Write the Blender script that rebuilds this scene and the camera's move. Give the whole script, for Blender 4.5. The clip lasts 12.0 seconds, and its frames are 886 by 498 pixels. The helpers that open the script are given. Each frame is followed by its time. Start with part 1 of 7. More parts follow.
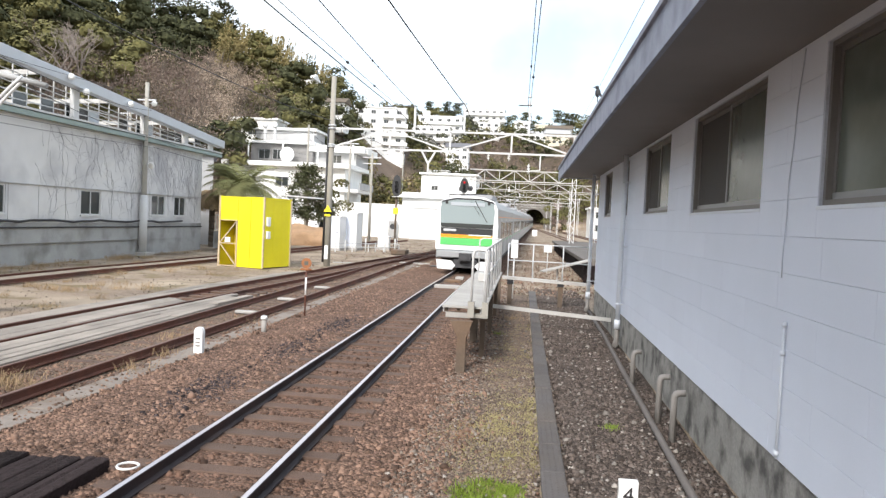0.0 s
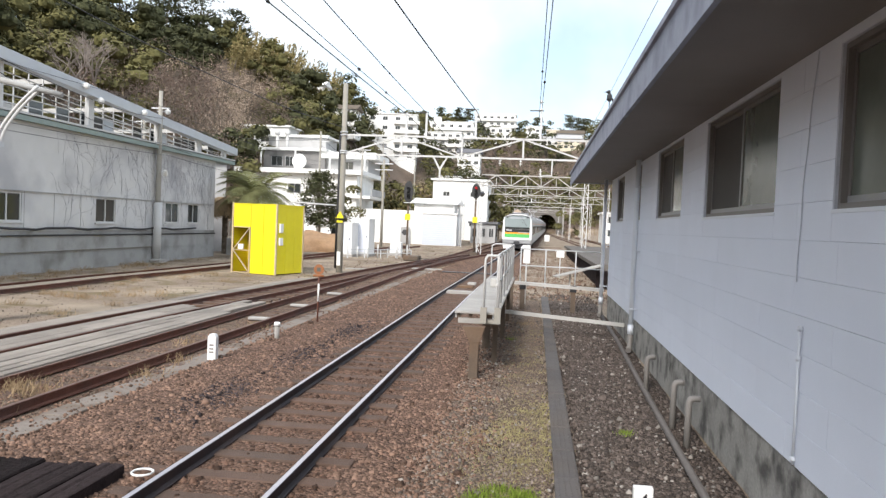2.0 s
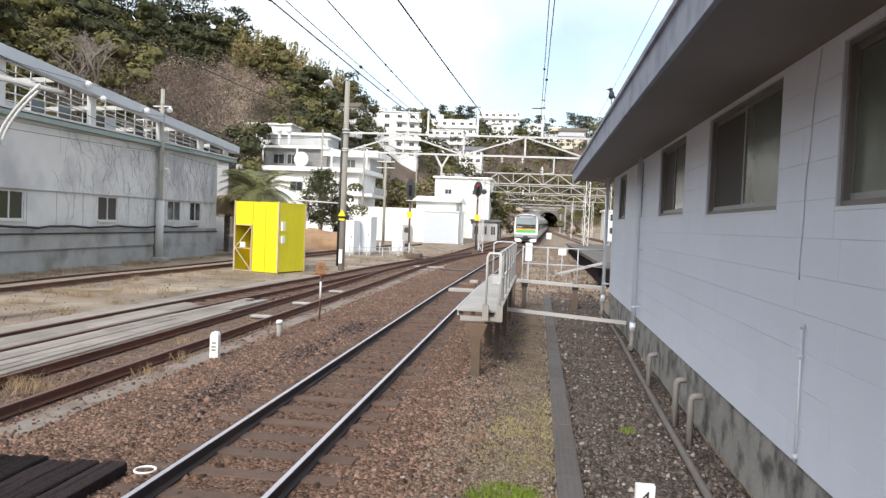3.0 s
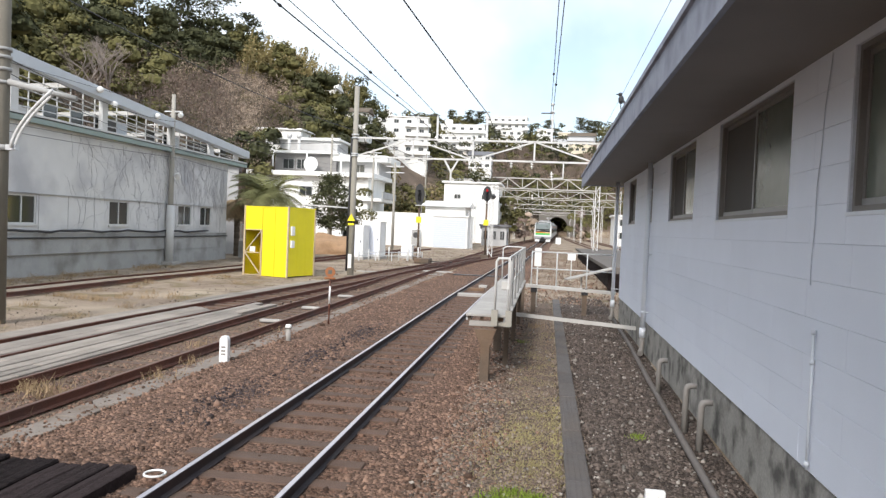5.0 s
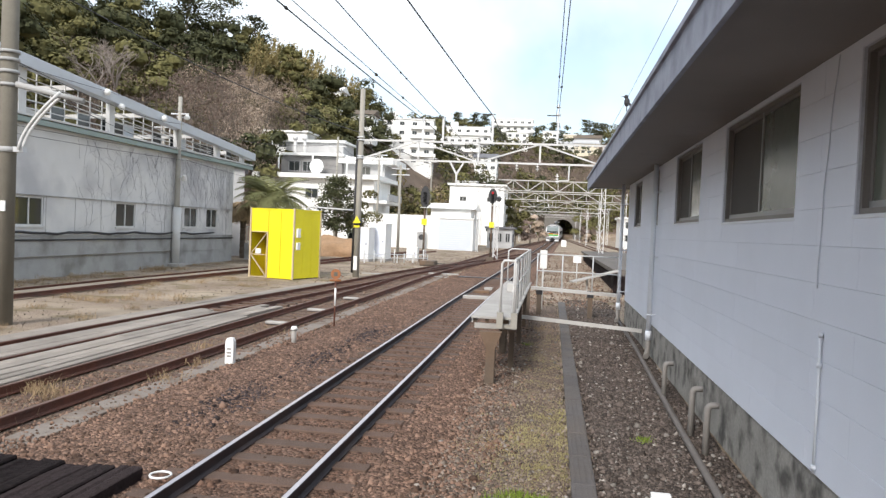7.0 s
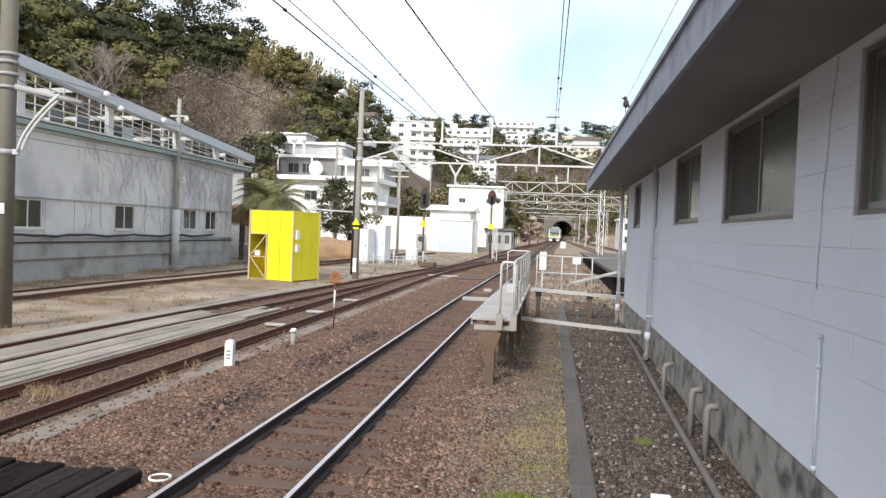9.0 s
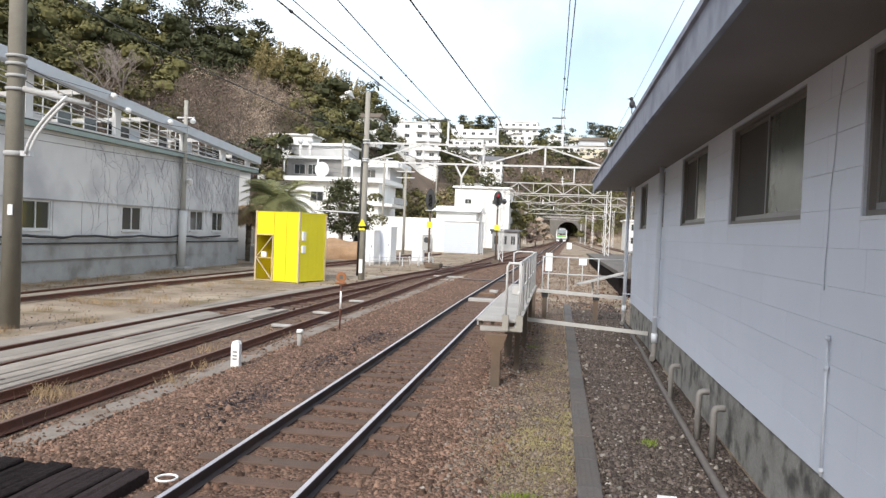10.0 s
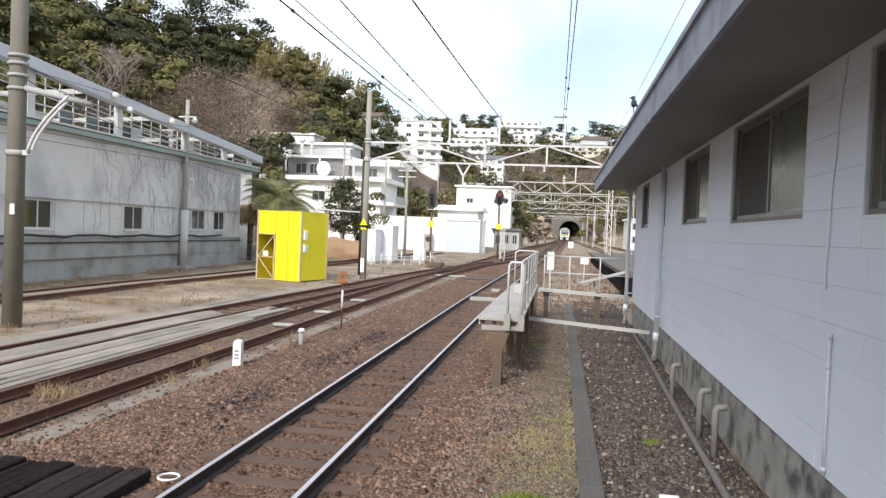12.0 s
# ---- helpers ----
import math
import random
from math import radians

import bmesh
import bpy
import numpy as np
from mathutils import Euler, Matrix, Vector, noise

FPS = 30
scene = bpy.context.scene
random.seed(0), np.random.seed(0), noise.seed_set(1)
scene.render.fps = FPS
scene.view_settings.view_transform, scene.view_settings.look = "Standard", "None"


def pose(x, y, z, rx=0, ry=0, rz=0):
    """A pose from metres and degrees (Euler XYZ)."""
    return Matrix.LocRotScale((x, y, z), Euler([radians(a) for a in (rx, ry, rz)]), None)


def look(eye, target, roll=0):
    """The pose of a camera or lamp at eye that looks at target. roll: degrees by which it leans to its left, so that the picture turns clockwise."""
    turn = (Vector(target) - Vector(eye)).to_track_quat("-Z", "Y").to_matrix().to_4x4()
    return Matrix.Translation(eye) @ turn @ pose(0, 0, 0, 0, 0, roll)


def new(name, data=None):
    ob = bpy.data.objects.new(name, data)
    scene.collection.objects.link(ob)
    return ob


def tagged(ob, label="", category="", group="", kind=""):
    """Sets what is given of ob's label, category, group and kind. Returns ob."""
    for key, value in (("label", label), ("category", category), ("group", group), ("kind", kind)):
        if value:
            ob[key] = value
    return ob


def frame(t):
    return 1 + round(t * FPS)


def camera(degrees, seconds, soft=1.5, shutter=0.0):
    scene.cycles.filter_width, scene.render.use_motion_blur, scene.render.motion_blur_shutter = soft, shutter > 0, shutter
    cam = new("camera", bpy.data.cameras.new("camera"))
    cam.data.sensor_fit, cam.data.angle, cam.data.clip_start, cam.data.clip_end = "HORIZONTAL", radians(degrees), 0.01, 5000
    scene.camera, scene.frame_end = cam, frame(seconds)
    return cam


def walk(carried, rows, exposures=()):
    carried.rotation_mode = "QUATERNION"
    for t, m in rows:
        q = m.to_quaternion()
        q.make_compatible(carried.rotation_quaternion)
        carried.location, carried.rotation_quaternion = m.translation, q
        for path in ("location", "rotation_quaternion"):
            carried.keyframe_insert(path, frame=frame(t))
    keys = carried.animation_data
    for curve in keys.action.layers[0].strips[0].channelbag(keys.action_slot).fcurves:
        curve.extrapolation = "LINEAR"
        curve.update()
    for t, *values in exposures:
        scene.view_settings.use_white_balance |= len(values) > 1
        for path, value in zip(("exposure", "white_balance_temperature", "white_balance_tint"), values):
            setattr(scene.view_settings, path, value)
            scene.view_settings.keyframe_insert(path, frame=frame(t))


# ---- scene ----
cam = camera(62.2, 12.0, soft=1.4)
EYE = (0.0, 0.0, 2.61)
walk(cam, [(t, pose(*EYE, rx, ry, rz)) for t, rx, ry, rz in (
    (0, 87.756, -2.714, 6.304),
    (0.5, 87.915, -2.71, 6.391),
    (1, 88.036, -2.841, 6.519),
    (1.5, 88.103, -2.688, 7.056),
    (2, 88.159, -2.393, 7.239),
    (2.5, 88.028, -2.388, 7.263),
    (3, 87.984, -2.337, 7.389),
    (5, 88.331, -2.409, 8.099),
    (5.5, 88.429, -2.363, 8.222),
    (6, 88.494, -2.305, 8.36),
    (6.5, 88.491, -2.309, 8.462),
    (7, 88.488, -2.47, 8.528),
    (9, 88.624, -2.37, 8.474),
    (9.5, 88.708, -2.483, 8.668),
    (10, 88.685, -2.34, 8.939),
    (10.5, 88.646, -2.44, 9.056),
    (11, 88.58, -2.197, 9.193),
    (11.5, 88.508, -2.472, 9.163),
    (12, 88.611, -2.321, 9.064),
)], exposures=((0, 0.80), (1, 0.68), (2, 0.57), (3, 0.53), (12, 0.53)))

# ---- daylight: thin bright cloud, soft sun from behind and to the left ----
world = bpy.data.worlds.new("sky")
scene.world = world
world.use_nodes = True
wn, wl = world.node_tree.nodes, world.node_tree.links
wn.clear()
sky = wn.new("ShaderNodeTexSky")
sky.sky_type, sky.sun_disc = "NISHITA", False
sky.sun_elevation, sky.sun_rotation = radians(38), radians(193)
sky.air_density, sky.dust_density, sky.ozone_density = 1.0, 2.0, 1.0
wcoord = wn.new("ShaderNodeTexCoord")
wnoise = wn.new("ShaderNodeTexNoise")
wnoise.inputs["Scale"].default_value, wnoise.inputs["Detail"].default_value = 2.2, 6
wramp = wn.new("ShaderNodeValToRGB")
wramp.color_ramp.elements[0].position, wramp.color_ramp.elements[0].color = 0.36, (0.22, 0.22, 0.22, 1)
wramp.color_ramp.elements[1].position, wramp.color_ramp.elements[1].color = 0.62, (1, 1, 1, 1)
wmix = wn.new("ShaderNodeMix")
wmix.data_type = "RGBA"
wmix.inputs[7].default_value = (6.4, 6.9, 7.35, 1)
wback = wn.new("ShaderNodeBackground")
wback.inputs["Strength"].default_value = 0.15
wout = wn.new("ShaderNodeOutputWorld")
wl.new(wcoord.outputs["Generated"], wnoise.inputs["Vector"])
wl.new(wnoise.outputs["Fac"], wramp.inputs["Fac"])
wl.new(wramp.outputs["Color"], wmix.inputs[0])
wl.new(sky.outputs["Color"], wmix.inputs[6])
wl.new(wmix.outputs[2], wback.inputs["Color"])
wl.new(wback.outputs["Background"], wout.inputs["Surface"])

sun = new("sun", bpy.data.lights.new("sun", "SUN"))
sun.data.energy, sun.data.angle, sun.data.color = 2.65, radians(14), (1.0, 0.95, 0.905)
sun.matrix_world = look((-14, -60, 46), (0, 0, 0))

# ---- materials ----
MATS = {}


def mat(name, base, rough=0.8, var=0.25, scale=6.0, bump=0.2, fine=60.0, metal=0.0, island=0.0, obrand=0.0,
        stain=None, stain_scale=0.8, stain_amount=0.5, streak=False, coat=0.0, spec=0.5):
    """A surface: base colour varied at two scales, with fine relief, and stains of another colour where given."""
    if name in MATS:
        return MATS[name]
    m = bpy.data.materials.new(name)
    m.use_nodes = True
    n, l = m.node_tree.nodes, m.node_tree.links
    bsdf = n["Principled BSDF"]
    bsdf.inputs["Roughness"].default_value = rough
    bsdf.inputs["Metallic"].default_value = metal
    bsdf.inputs["Specular IOR Level"].default_value = spec
    bsdf.inputs["Coat Weight"].default_value = coat
    geo = n.new("ShaderNodeNewGeometry")
    big = n.new("ShaderNodeTexNoise")
    big.inputs["Scale"].default_value, big.inputs["Detail"].default_value = scale, 5
    small = n.new("ShaderNodeTexNoise")
    small.inputs["Scale"].default_value, small.inputs["Detail"].default_value = fine, 4
    l.new(geo.outputs["Position"], big.inputs["Vector"])
    l.new(geo.outputs["Position"], small.inputs["Vector"])
    add = n.new("ShaderNodeMath")
    add.operation = "MULTIPLY_ADD"
    l.new(small.outputs["Fac"], add.inputs[0])
    add.inputs[1].default_value = 0.5
    half = n.new("ShaderNodeMath")
    half.operation = "MULTIPLY"
    l.new(big.outputs["Fac"], half.inputs[0])
    half.inputs[1].default_value = 0.5
    l.new(half.outputs[0], add.inputs[2])
    level = add.outputs[0]
    if island or obrand:
        rnd = geo.outputs["Random Per Island"] if island else n.new("ShaderNodeObjectInfo").outputs["Random"]
        k = island or obrand
        mx = n.new("ShaderNodeMath")
        mx.operation = "MULTIPLY_ADD"
        l.new(rnd, mx.inputs[0])
        mx.inputs[1].default_value = k
        sh = n.new("ShaderNodeMath")
        sh.operation = "ADD"
        l.new(level, sh.inputs[0])
        sh.inputs[1].default_value = -k / 2
        l.new(sh.outputs[0], mx.inputs[2])
        level = mx.outputs[0]
    ramp = n.new("ShaderNodeValToRGB")
    lo = [max(0.0, c * (1 - var)) for c in base]
    hi = [min(1.0, c * (1 + var)) for c in base]
    ramp.color_ramp.elements[0].position, ramp.color_ramp.elements[0].color = 0.25, (*lo, 1)
    ramp.color_ramp.elements[1].position, ramp.color_ramp.elements[1].color = 0.75, (*hi, 1)
    l.new(level, ramp.inputs["Fac"])
    colour = ramp.outputs["Color"]
    if stain:
        sn = n.new("ShaderNodeTexNoise")
        sn.inputs["Scale"].default_value, sn.inputs["Detail"].default_value = stain_scale, 7
        if streak:
            mp = n.new("ShaderNodeMapping")
            mp.inputs["Scale"].default_value = (1, 1, 0.12)
            l.new(geo.outputs["Position"], mp.inputs["Vector"])
            l.new(mp.outputs["Vector"], sn.inputs["Vector"])
        else:
            l.new(geo.outputs["Position"], sn.inputs["Vector"])
        sr = n.new("ShaderNodeValToRGB")
        sr.color_ramp.elements[0].position, sr.color_ramp.elements[0].color = 0.48, (0, 0, 0, 1)
        sr.color_ramp.elements[1].position, sr.color_ramp.elements[1].color = 0.68, (stain_amount,) * 3 + (1,)
        l.new(sn.outputs["Fac"], sr.inputs["Fac"])
        sm = n.new("ShaderNodeMix")
        sm.data_type = "RGBA"
        l.new(sr.outputs["Color"], sm.inputs[0])
        l.new(colour, sm.inputs[6])
        sm.inputs[7].default_value = (*stain, 1)
        colour = sm.outputs[2]
    l.new(colour, bsdf.inputs["Base Color"])
    if bump:
        bp = n.new("ShaderNodeBump")
        bp.inputs["Strength"].default_value, bp.inputs["Distance"].default_value = bump, 0.02
        l.new(small.outputs["Fac"], bp.inputs["Height"])
        l.new(bp.outputs["Normal"], bsdf.inputs["Normal"])
    MATS[name] = m
    return m


def leaf_mat(name, base, var=0.5):
    """Leaves: each clump its own shade of the base colour, a little light passing through."""
    m = mat(name, base, rough=0.75, var=var, scale=0.16, fine=0.7, bump=0, island=0.2, spec=0.12)
    return m


WHITE = mat("white paint", (0.78, 0.78, 0.77), 0.55, 0.05, 2, 0.05, stain=(0.5, 0.49, 0.46), stain_amount=0.35)
SIDING = mat("pale blue-grey wall paint", (0.71, 0.745, 0.83), 0.6, 0.04, 1.5, 0.12, 90, obrand=0.2, stain=(0.62, 0.65, 0.72), stain_scale=0.6, stain_amount=0.3, streak=True)
SIDING_BACK = mat("joint behind boards", (0.50, 0.53, 0.60), 0.8)
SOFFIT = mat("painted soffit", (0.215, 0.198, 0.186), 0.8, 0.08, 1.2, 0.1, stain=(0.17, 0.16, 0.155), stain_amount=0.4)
FASCIA = mat("weathered grey-blue fascia", (0.25, 0.27, 0.33), 0.7, 0.2, 4, 0.1, stain=(0.13, 0.14, 0.18), stain_scale=2.5, stain_amount=0.7)
CONCRETE_LIGHT = mat("pale concrete", (0.36, 0.345, 0.325), 0.9, 0.2, 3, 0.3, 50, stain=(0.25, 0.24, 0.22), stain_amount=0.5)
POLE = mat("grey-brown concrete pole", (0.175, 0.16, 0.13), 0.9, 0.2, 3, 0.2, 40, stain=(0.11, 0.098, 0.075), stain_amount=0.6, streak=True)
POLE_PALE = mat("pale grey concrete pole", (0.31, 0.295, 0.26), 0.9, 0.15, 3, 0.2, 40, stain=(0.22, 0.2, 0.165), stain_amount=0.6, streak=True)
STEEL = mat("galvanised steel", (0.55, 0.56, 0.57), 0.5, 0.12, 5, 0.05, metal=0.3)
WEATHERED = mat("weathered grey steel", (0.43, 0.42, 0.40), 0.6, 0.15, 3, 0.05, stain=(0.33, 0.29, 0.25), stain_amount=0.5)
STEEL_WHITE = mat("pale painted steel", (0.54, 0.54, 0.535), 0.55, 0.08, 4, 0.05, stain=(0.5, 0.47, 0.42), stain_amount=0.3)
DARK = mat("black enamel", (0.02, 0.02, 0.022), 0.45, 0.2, 5, 0.05)
DARK_STEEL = mat("dark brown steel", (0.10, 0.075, 0.055), 0.8, 0.3, 6, 0.3, stain=(0.22, 0.12, 0.06), stain_amount=0.5)
RUST = mat("rusty steel", (0.125, 0.046, 0.028), 0.85, 0.35, 8, 0.4, stain=(0.06, 0.04, 0.035), stain_amount=0.6)
RAIL_SIDE = mat("rail flank", (0.030, 0.022, 0.026), 0.7, 0.3, 6, 0.2, stain=(0.09, 0.05, 0.035), stain_amount=0.5)
RAIL_TOP = mat("polished rail head", (0.60, 0.555, 0.57), 0.30, 0.08, 3, 0.02, metal=0.8)
RAIL_TOP_RUST = mat("dull rail head", (0.15, 0.09, 0.07), 0.6, 0.25, 5, 0.1, metal=0.2)
SLEEPER = mat("weathered sleeper", (0.105, 0.065, 0.047), 0.9, 0.3, 5, 0.5, 70, obrand=0.3, stain=(0.10, 0.075, 0.06), stain_amount=0.6)
# Tarred baulks; on the platform face this near-black is painted shadow.
TIMBER_AND_SHADE = mat("tarred timber and edge shade", (0.027, 0.020, 0.020), 0.95, 0.6, 14, 1.0, 45, obrand=0.4, spec=0.1)
PLANK = mat("grey crossing plank", (0.265, 0.232, 0.20), 0.9, 0.2, 4, 0.4, 60, obrand=0.35, stain=(0.16, 0.14, 0.12), stain_amount=0.6)
BALLAST = mat("brown ballast stone", (0.170, 0.108, 0.079), 0.95, 0.62, 1.2, 0.3, 25, island=0.6, spec=0.2)
BALLAST_DUSTY = mat("rust-dusted ballast stone", (0.118, 0.071, 0.051), 0.95, 0.6, 1.2, 0.3, 25, island=0.6, spec=0.2)
GRAVEL = mat("grey-brown gravel stone", (0.175, 0.143, 0.118), 0.95, 0.6, 1.0, 0.3, 25, island=0.65, spec=0.2)
GRAVEL_DARK = mat("dark grey gravel stone", (0.102, 0.082, 0.071), 0.95, 0.55, 1.3, 0.3, 25, island=0.8, spec=0.2)
GRAVEL_PALE = mat("pale grey stone", (0.25, 0.228, 0.205), 0.95, 0.4, 2, 0.3, 25, island=0.6, spec=0.2)
PLINTH = mat("grimy plinth concrete", (0.29, 0.275, 0.25), 0.95, 0.35, 2.5, 0.5, 35, stain=(0.075, 0.07, 0.064), stain_scale=3.2, stain_amount=0.95)
# Overhang shade on the large house is put into this dark grey.
WALL_SHADE_GREY = mat("grey wall with shade in its tone", (0.20, 0.195, 0.19), 0.85, 0.12, 0.7, 0.1, stain=(0.14, 0.138, 0.135), stain_amount=0.5)
TROUGH = mat("dirty trough lid", (0.205, 0.175, 0.150), 0.95, 0.3, 2, 0.4, 30, stain=(0.13, 0.095, 0.07), stain_scale=1.6, stain_amount=0.9)
# Sky reflected in the clerestory glass is put into this grey-blue base.
PANE_PALE = mat("pale sky-toned pane", (0.36, 0.39, 0.42), 0.35, 0.15, 1)
SCREEN = mat("dark insect screen", (0.052, 0.046, 0.042), 0.7, 0.2, 3, 0.1, 300)
TAR_STONE = mat("oil-black ballast stone", (0.055, 0.044, 0.044), 0.95, 0.5, 2, 0.3, 25, island=0.7, spec=0.15)
YELLOW = mat("yellow painted sheet", (0.78, 0.68, 0.015), 0.5, 0.05, 3, 0.05, stain=(0.68, 0.57, 0.02), stain_amount=0.4, obrand=0.15)
YELLOW_IN = mat("yellow plywood inside", (0.55, 0.38, 0.03), 0.7, 0.15, 3, 0.1)
WOOD = mat("raw timber", (0.50, 0.40, 0.26), 0.8, 0.2, 8, 0.2)
SHED_WALL = mat("grey mortar wall", (0.61, 0.605, 0.60), 0.85, 0.1, 1.2, 0.15, 30, stain=(0.38, 0.38, 0.40), stain_scale=0.45, stain_amount=0.8)
DADO = mat("dark grey mortar dado", (0.35, 0.35, 0.345), 0.9, 0.15, 1.5, 0.2, 30, stain=(0.16, 0.155, 0.14), stain_amount=0.7)
LEDGE = mat("grey-green metal trim", (0.25, 0.31, 0.29), 0.6, 0.1, 4)
ROOF_PALE = mat("pale grey sheet roof", (0.50, 0.53, 0.57), 0.5, 0.1, 2, 0.1)
VINE = mat("dry vine stems", (0.35, 0.342, 0.36), 0.9, 0.3, 8)
RUBBER = mat("black cable sheath", (0.025, 0.025, 0.028), 0.6, 0.2, 5)
TRIM = mat("aluminium sash", (0.34, 0.34, 0.35), 0.45, 0.08, 5, 0.03, metal=0.5)
TRIM_DARK = mat("bronze sash", (0.20, 0.185, 0.175), 0.5, 0.1, 5, 0.03, metal=0.3)
# Near-black base puts the dark of rooms and tunnel into the colour.
INSIDE = mat("dark interior", (0.035, 0.034, 0.032), 0.9, 0.3, 1)
CURTAIN = mat("dim curtain", (0.10, 0.10, 0.085), 0.9, 0.2, 3)
PVC = mat("grey plastic pipe", (0.225, 0.21, 0.195), 0.6, 0.15, 6, 0.05, stain=(0.14, 0.12, 0.10), stain_amount=0.6)
PIPE_WHITE = mat("white plastic pipe", (0.66, 0.69, 0.74), 0.5, 0.05, 3, 0.03)
RED = mat("signal red lens", (0.35, 0.01, 0.02), 0.2, 0.1)
GREEN_STRIPE = mat("green stripe", (0.10, 0.48, 0.13), 0.35, 0.04, 2, 0)
ORANGE_STRIPE = mat("orange stripe", (0.85, 0.30, 0.02), 0.35, 0.04, 2, 0)
ORANGE = mat("faded orange paint", (0.27, 0.10, 0.035), 0.6, 0.2, 8)
TRAIN_STEEL = mat("brushed stainless steel", (0.40, 0.41, 0.42), 0.42, 0.08, 2, 0.03, metal=0.65)
TRAIN_WHITE = mat("train front white", (0.80, 0.81, 0.82), 0.3, 0.03, 2, 0)
TRAIN_ROOF = mat("train roof grey", (0.33, 0.33, 0.34), 0.7, 0.15, 2)
TRAIN_DARK = mat("underframe grey", (0.045, 0.045, 0.048), 0.7, 0.3, 3)
WALL_CREAM = mat("cream wall", (0.62, 0.56, 0.44), 0.8, 0.08, 1)
WALL_WHITE = mat("white rendered wall", (0.80, 0.80, 0.78), 0.75, 0.06, 0.6, 0.05, stain=(0.62, 0.61, 0.58), stain_scale=0.4, stain_amount=0.4, streak=True)
WALL_GREY = mat("grey rendered wall", (0.42, 0.42, 0.42), 0.8, 0.1, 0.6, 0.05, stain=(0.3, 0.3, 0.3), stain_amount=0.4)
ROOF_DARK = mat("dark roof tile", (0.13, 0.13, 0.14), 0.7, 0.2, 2)
STONE = mat("portal masonry", (0.15, 0.138, 0.122), 0.9, 0.25, 1.2, 0.3, 8, stain=(0.12, 0.11, 0.10), stain_scale=0.5, stain_amount=0.7, streak=True)
BARK = mat("bark", (0.13, 0.105, 0.08), 0.95, 0.3, 3, 0.4, 20)
BARK_PALE = mat("pale bare wood", (0.24, 0.205, 0.18), 0.95, 0.25, 3, 0.2)
LEAF_DARK = leaf_mat("dark evergreen leaf", (0.064, 0.068, 0.034), 0.6)
LEAF_OLIVE = leaf_mat("olive evergreen leaf", (0.120, 0.112, 0.046), 0.5)
LEAF_BAMBOO = leaf_mat("yellowing bamboo leaf", (0.275, 0.225, 0.105), 0.45)
LEAF_BARE = leaf_mat("brown winter twig", (0.185, 0.138, 0.114), 0.5)
LEAF_TAN = leaf_mat("dry tan scrub", (0.38, 0.30, 0.23), 0.35)
LEAF_PALM = leaf_mat("palm frond", (0.21, 0.215, 0.10), 0.4)
GRASS_DRY = leaf_mat("dry grass", (0.31, 0.225, 0.135), 0.35)
GRASS_GREEN = leaf_mat("green grass", (0.16, 0.22, 0.035), 0.4)
MOSS = leaf_mat("yellow-green moss", (0.29, 0.255, 0.125), 0.4)


def glass_mat():
    m = bpy.data.materials.new("window glass")
    m.use_nodes = True
    b = m.node_tree.nodes["Principled BSDF"]
    b.inputs["Base Color"].default_value = (0.04, 0.045, 0.045, 1)
    b.inputs["Roughness"].default_value = 0.06
    b.inputs["Specular IOR Level"].default_value = 0.6
    return m


GLASS = glass_mat()
GLASS_GREEN = mat("frosted greenish glass", (0.105, 0.120, 0.098), 0.16, 0.15, 1.5, 0.02, 8)


def earth_mat():
    """Track-side earth: dirt with patches of gravel, sand and dry moss."""
    m = bpy.data.materials.new("dirt and fine gravel")
    m.use_nodes = True
    n, l = m.node_tree.nodes, m.node_tree.links
    bsdf = n["Principled BSDF"]
    bsdf.inputs["Roughness"].default_value = 0.95
    bsdf.inputs["Specular IOR Level"].default_value = 0.2
    geo = n.new("ShaderNodeNewGeometry")

    def noise_of(scale, detail=6):
        t = n.new("ShaderNodeTexNoise")
        t.inputs["Scale"].default_value, t.inputs["Detail"].default_value = scale, detail
        l.new(geo.outputs["Position"], t.inputs["Vector"])
        return t.outputs["Fac"]

    def mixed(fac, a, b, lo, hi):
        r = n.new("ShaderNodeValToRGB")
        r.color_ramp.elements[0].position, r.color_ramp.elements[1].position = lo, hi
        l.new(fac, r.inputs["Fac"])
        x = n.new("ShaderNodeMix")
        x.data_type = "RGBA"
        l.new(r.outputs["Color"], x.inputs[0])
        for s, v in ((6, a), (7, b)):
            if isinstance(v, tuple):
                x.inputs[s].default_value = (*v, 1)
            else:
                l.new(v, x.inputs[s])
        return x.outputs[2]

    grains = mixed(noise_of(38, 3), (0.12, 0.088, 0.066), (0.33, 0.26, 0.20), 0.35, 0.66)
    patches = mixed(noise_of(0.35), grains, (0.37, 0.305, 0.232), 0.40, 0.70)
    tufts = mixed(noise_of(0.9, 8), patches, (0.17, 0.135, 0.078), 0.52, 0.66)
    l.new(tufts, bsdf.inputs["Base Color"])
    bp = n.new("ShaderNodeBump")
    bp.inputs["Strength"].default_value, bp.inputs["Distance"].default_value = 0.6, 0.03
    l.new(noise_of(38, 3), bp.inputs["Height"])
    l.new(bp.outputs["Normal"], bsdf.inputs["Normal"])
    return m


EARTH = earth_mat()
RED.node_tree.nodes["Principled BSDF"].inputs["Emission Color"].default_value = (0.9, 0.02, 0.03, 1)
RED.node_tree.nodes["Principled BSDF"].inputs["Emission Strength"].default_value = 0.35
HILL_SOIL = mat("leaf litter and soil", (0.13, 0.095, 0.07), 0.95, 0.5, 0.15, 0.3, 3)
SANDY = mat("sandy concrete", (0.25, 0.21, 0.165), 0.95, 0.25, 2, 0.3, 40, stain=(0.2, 0.16, 0.12), stain_amount=0.7)
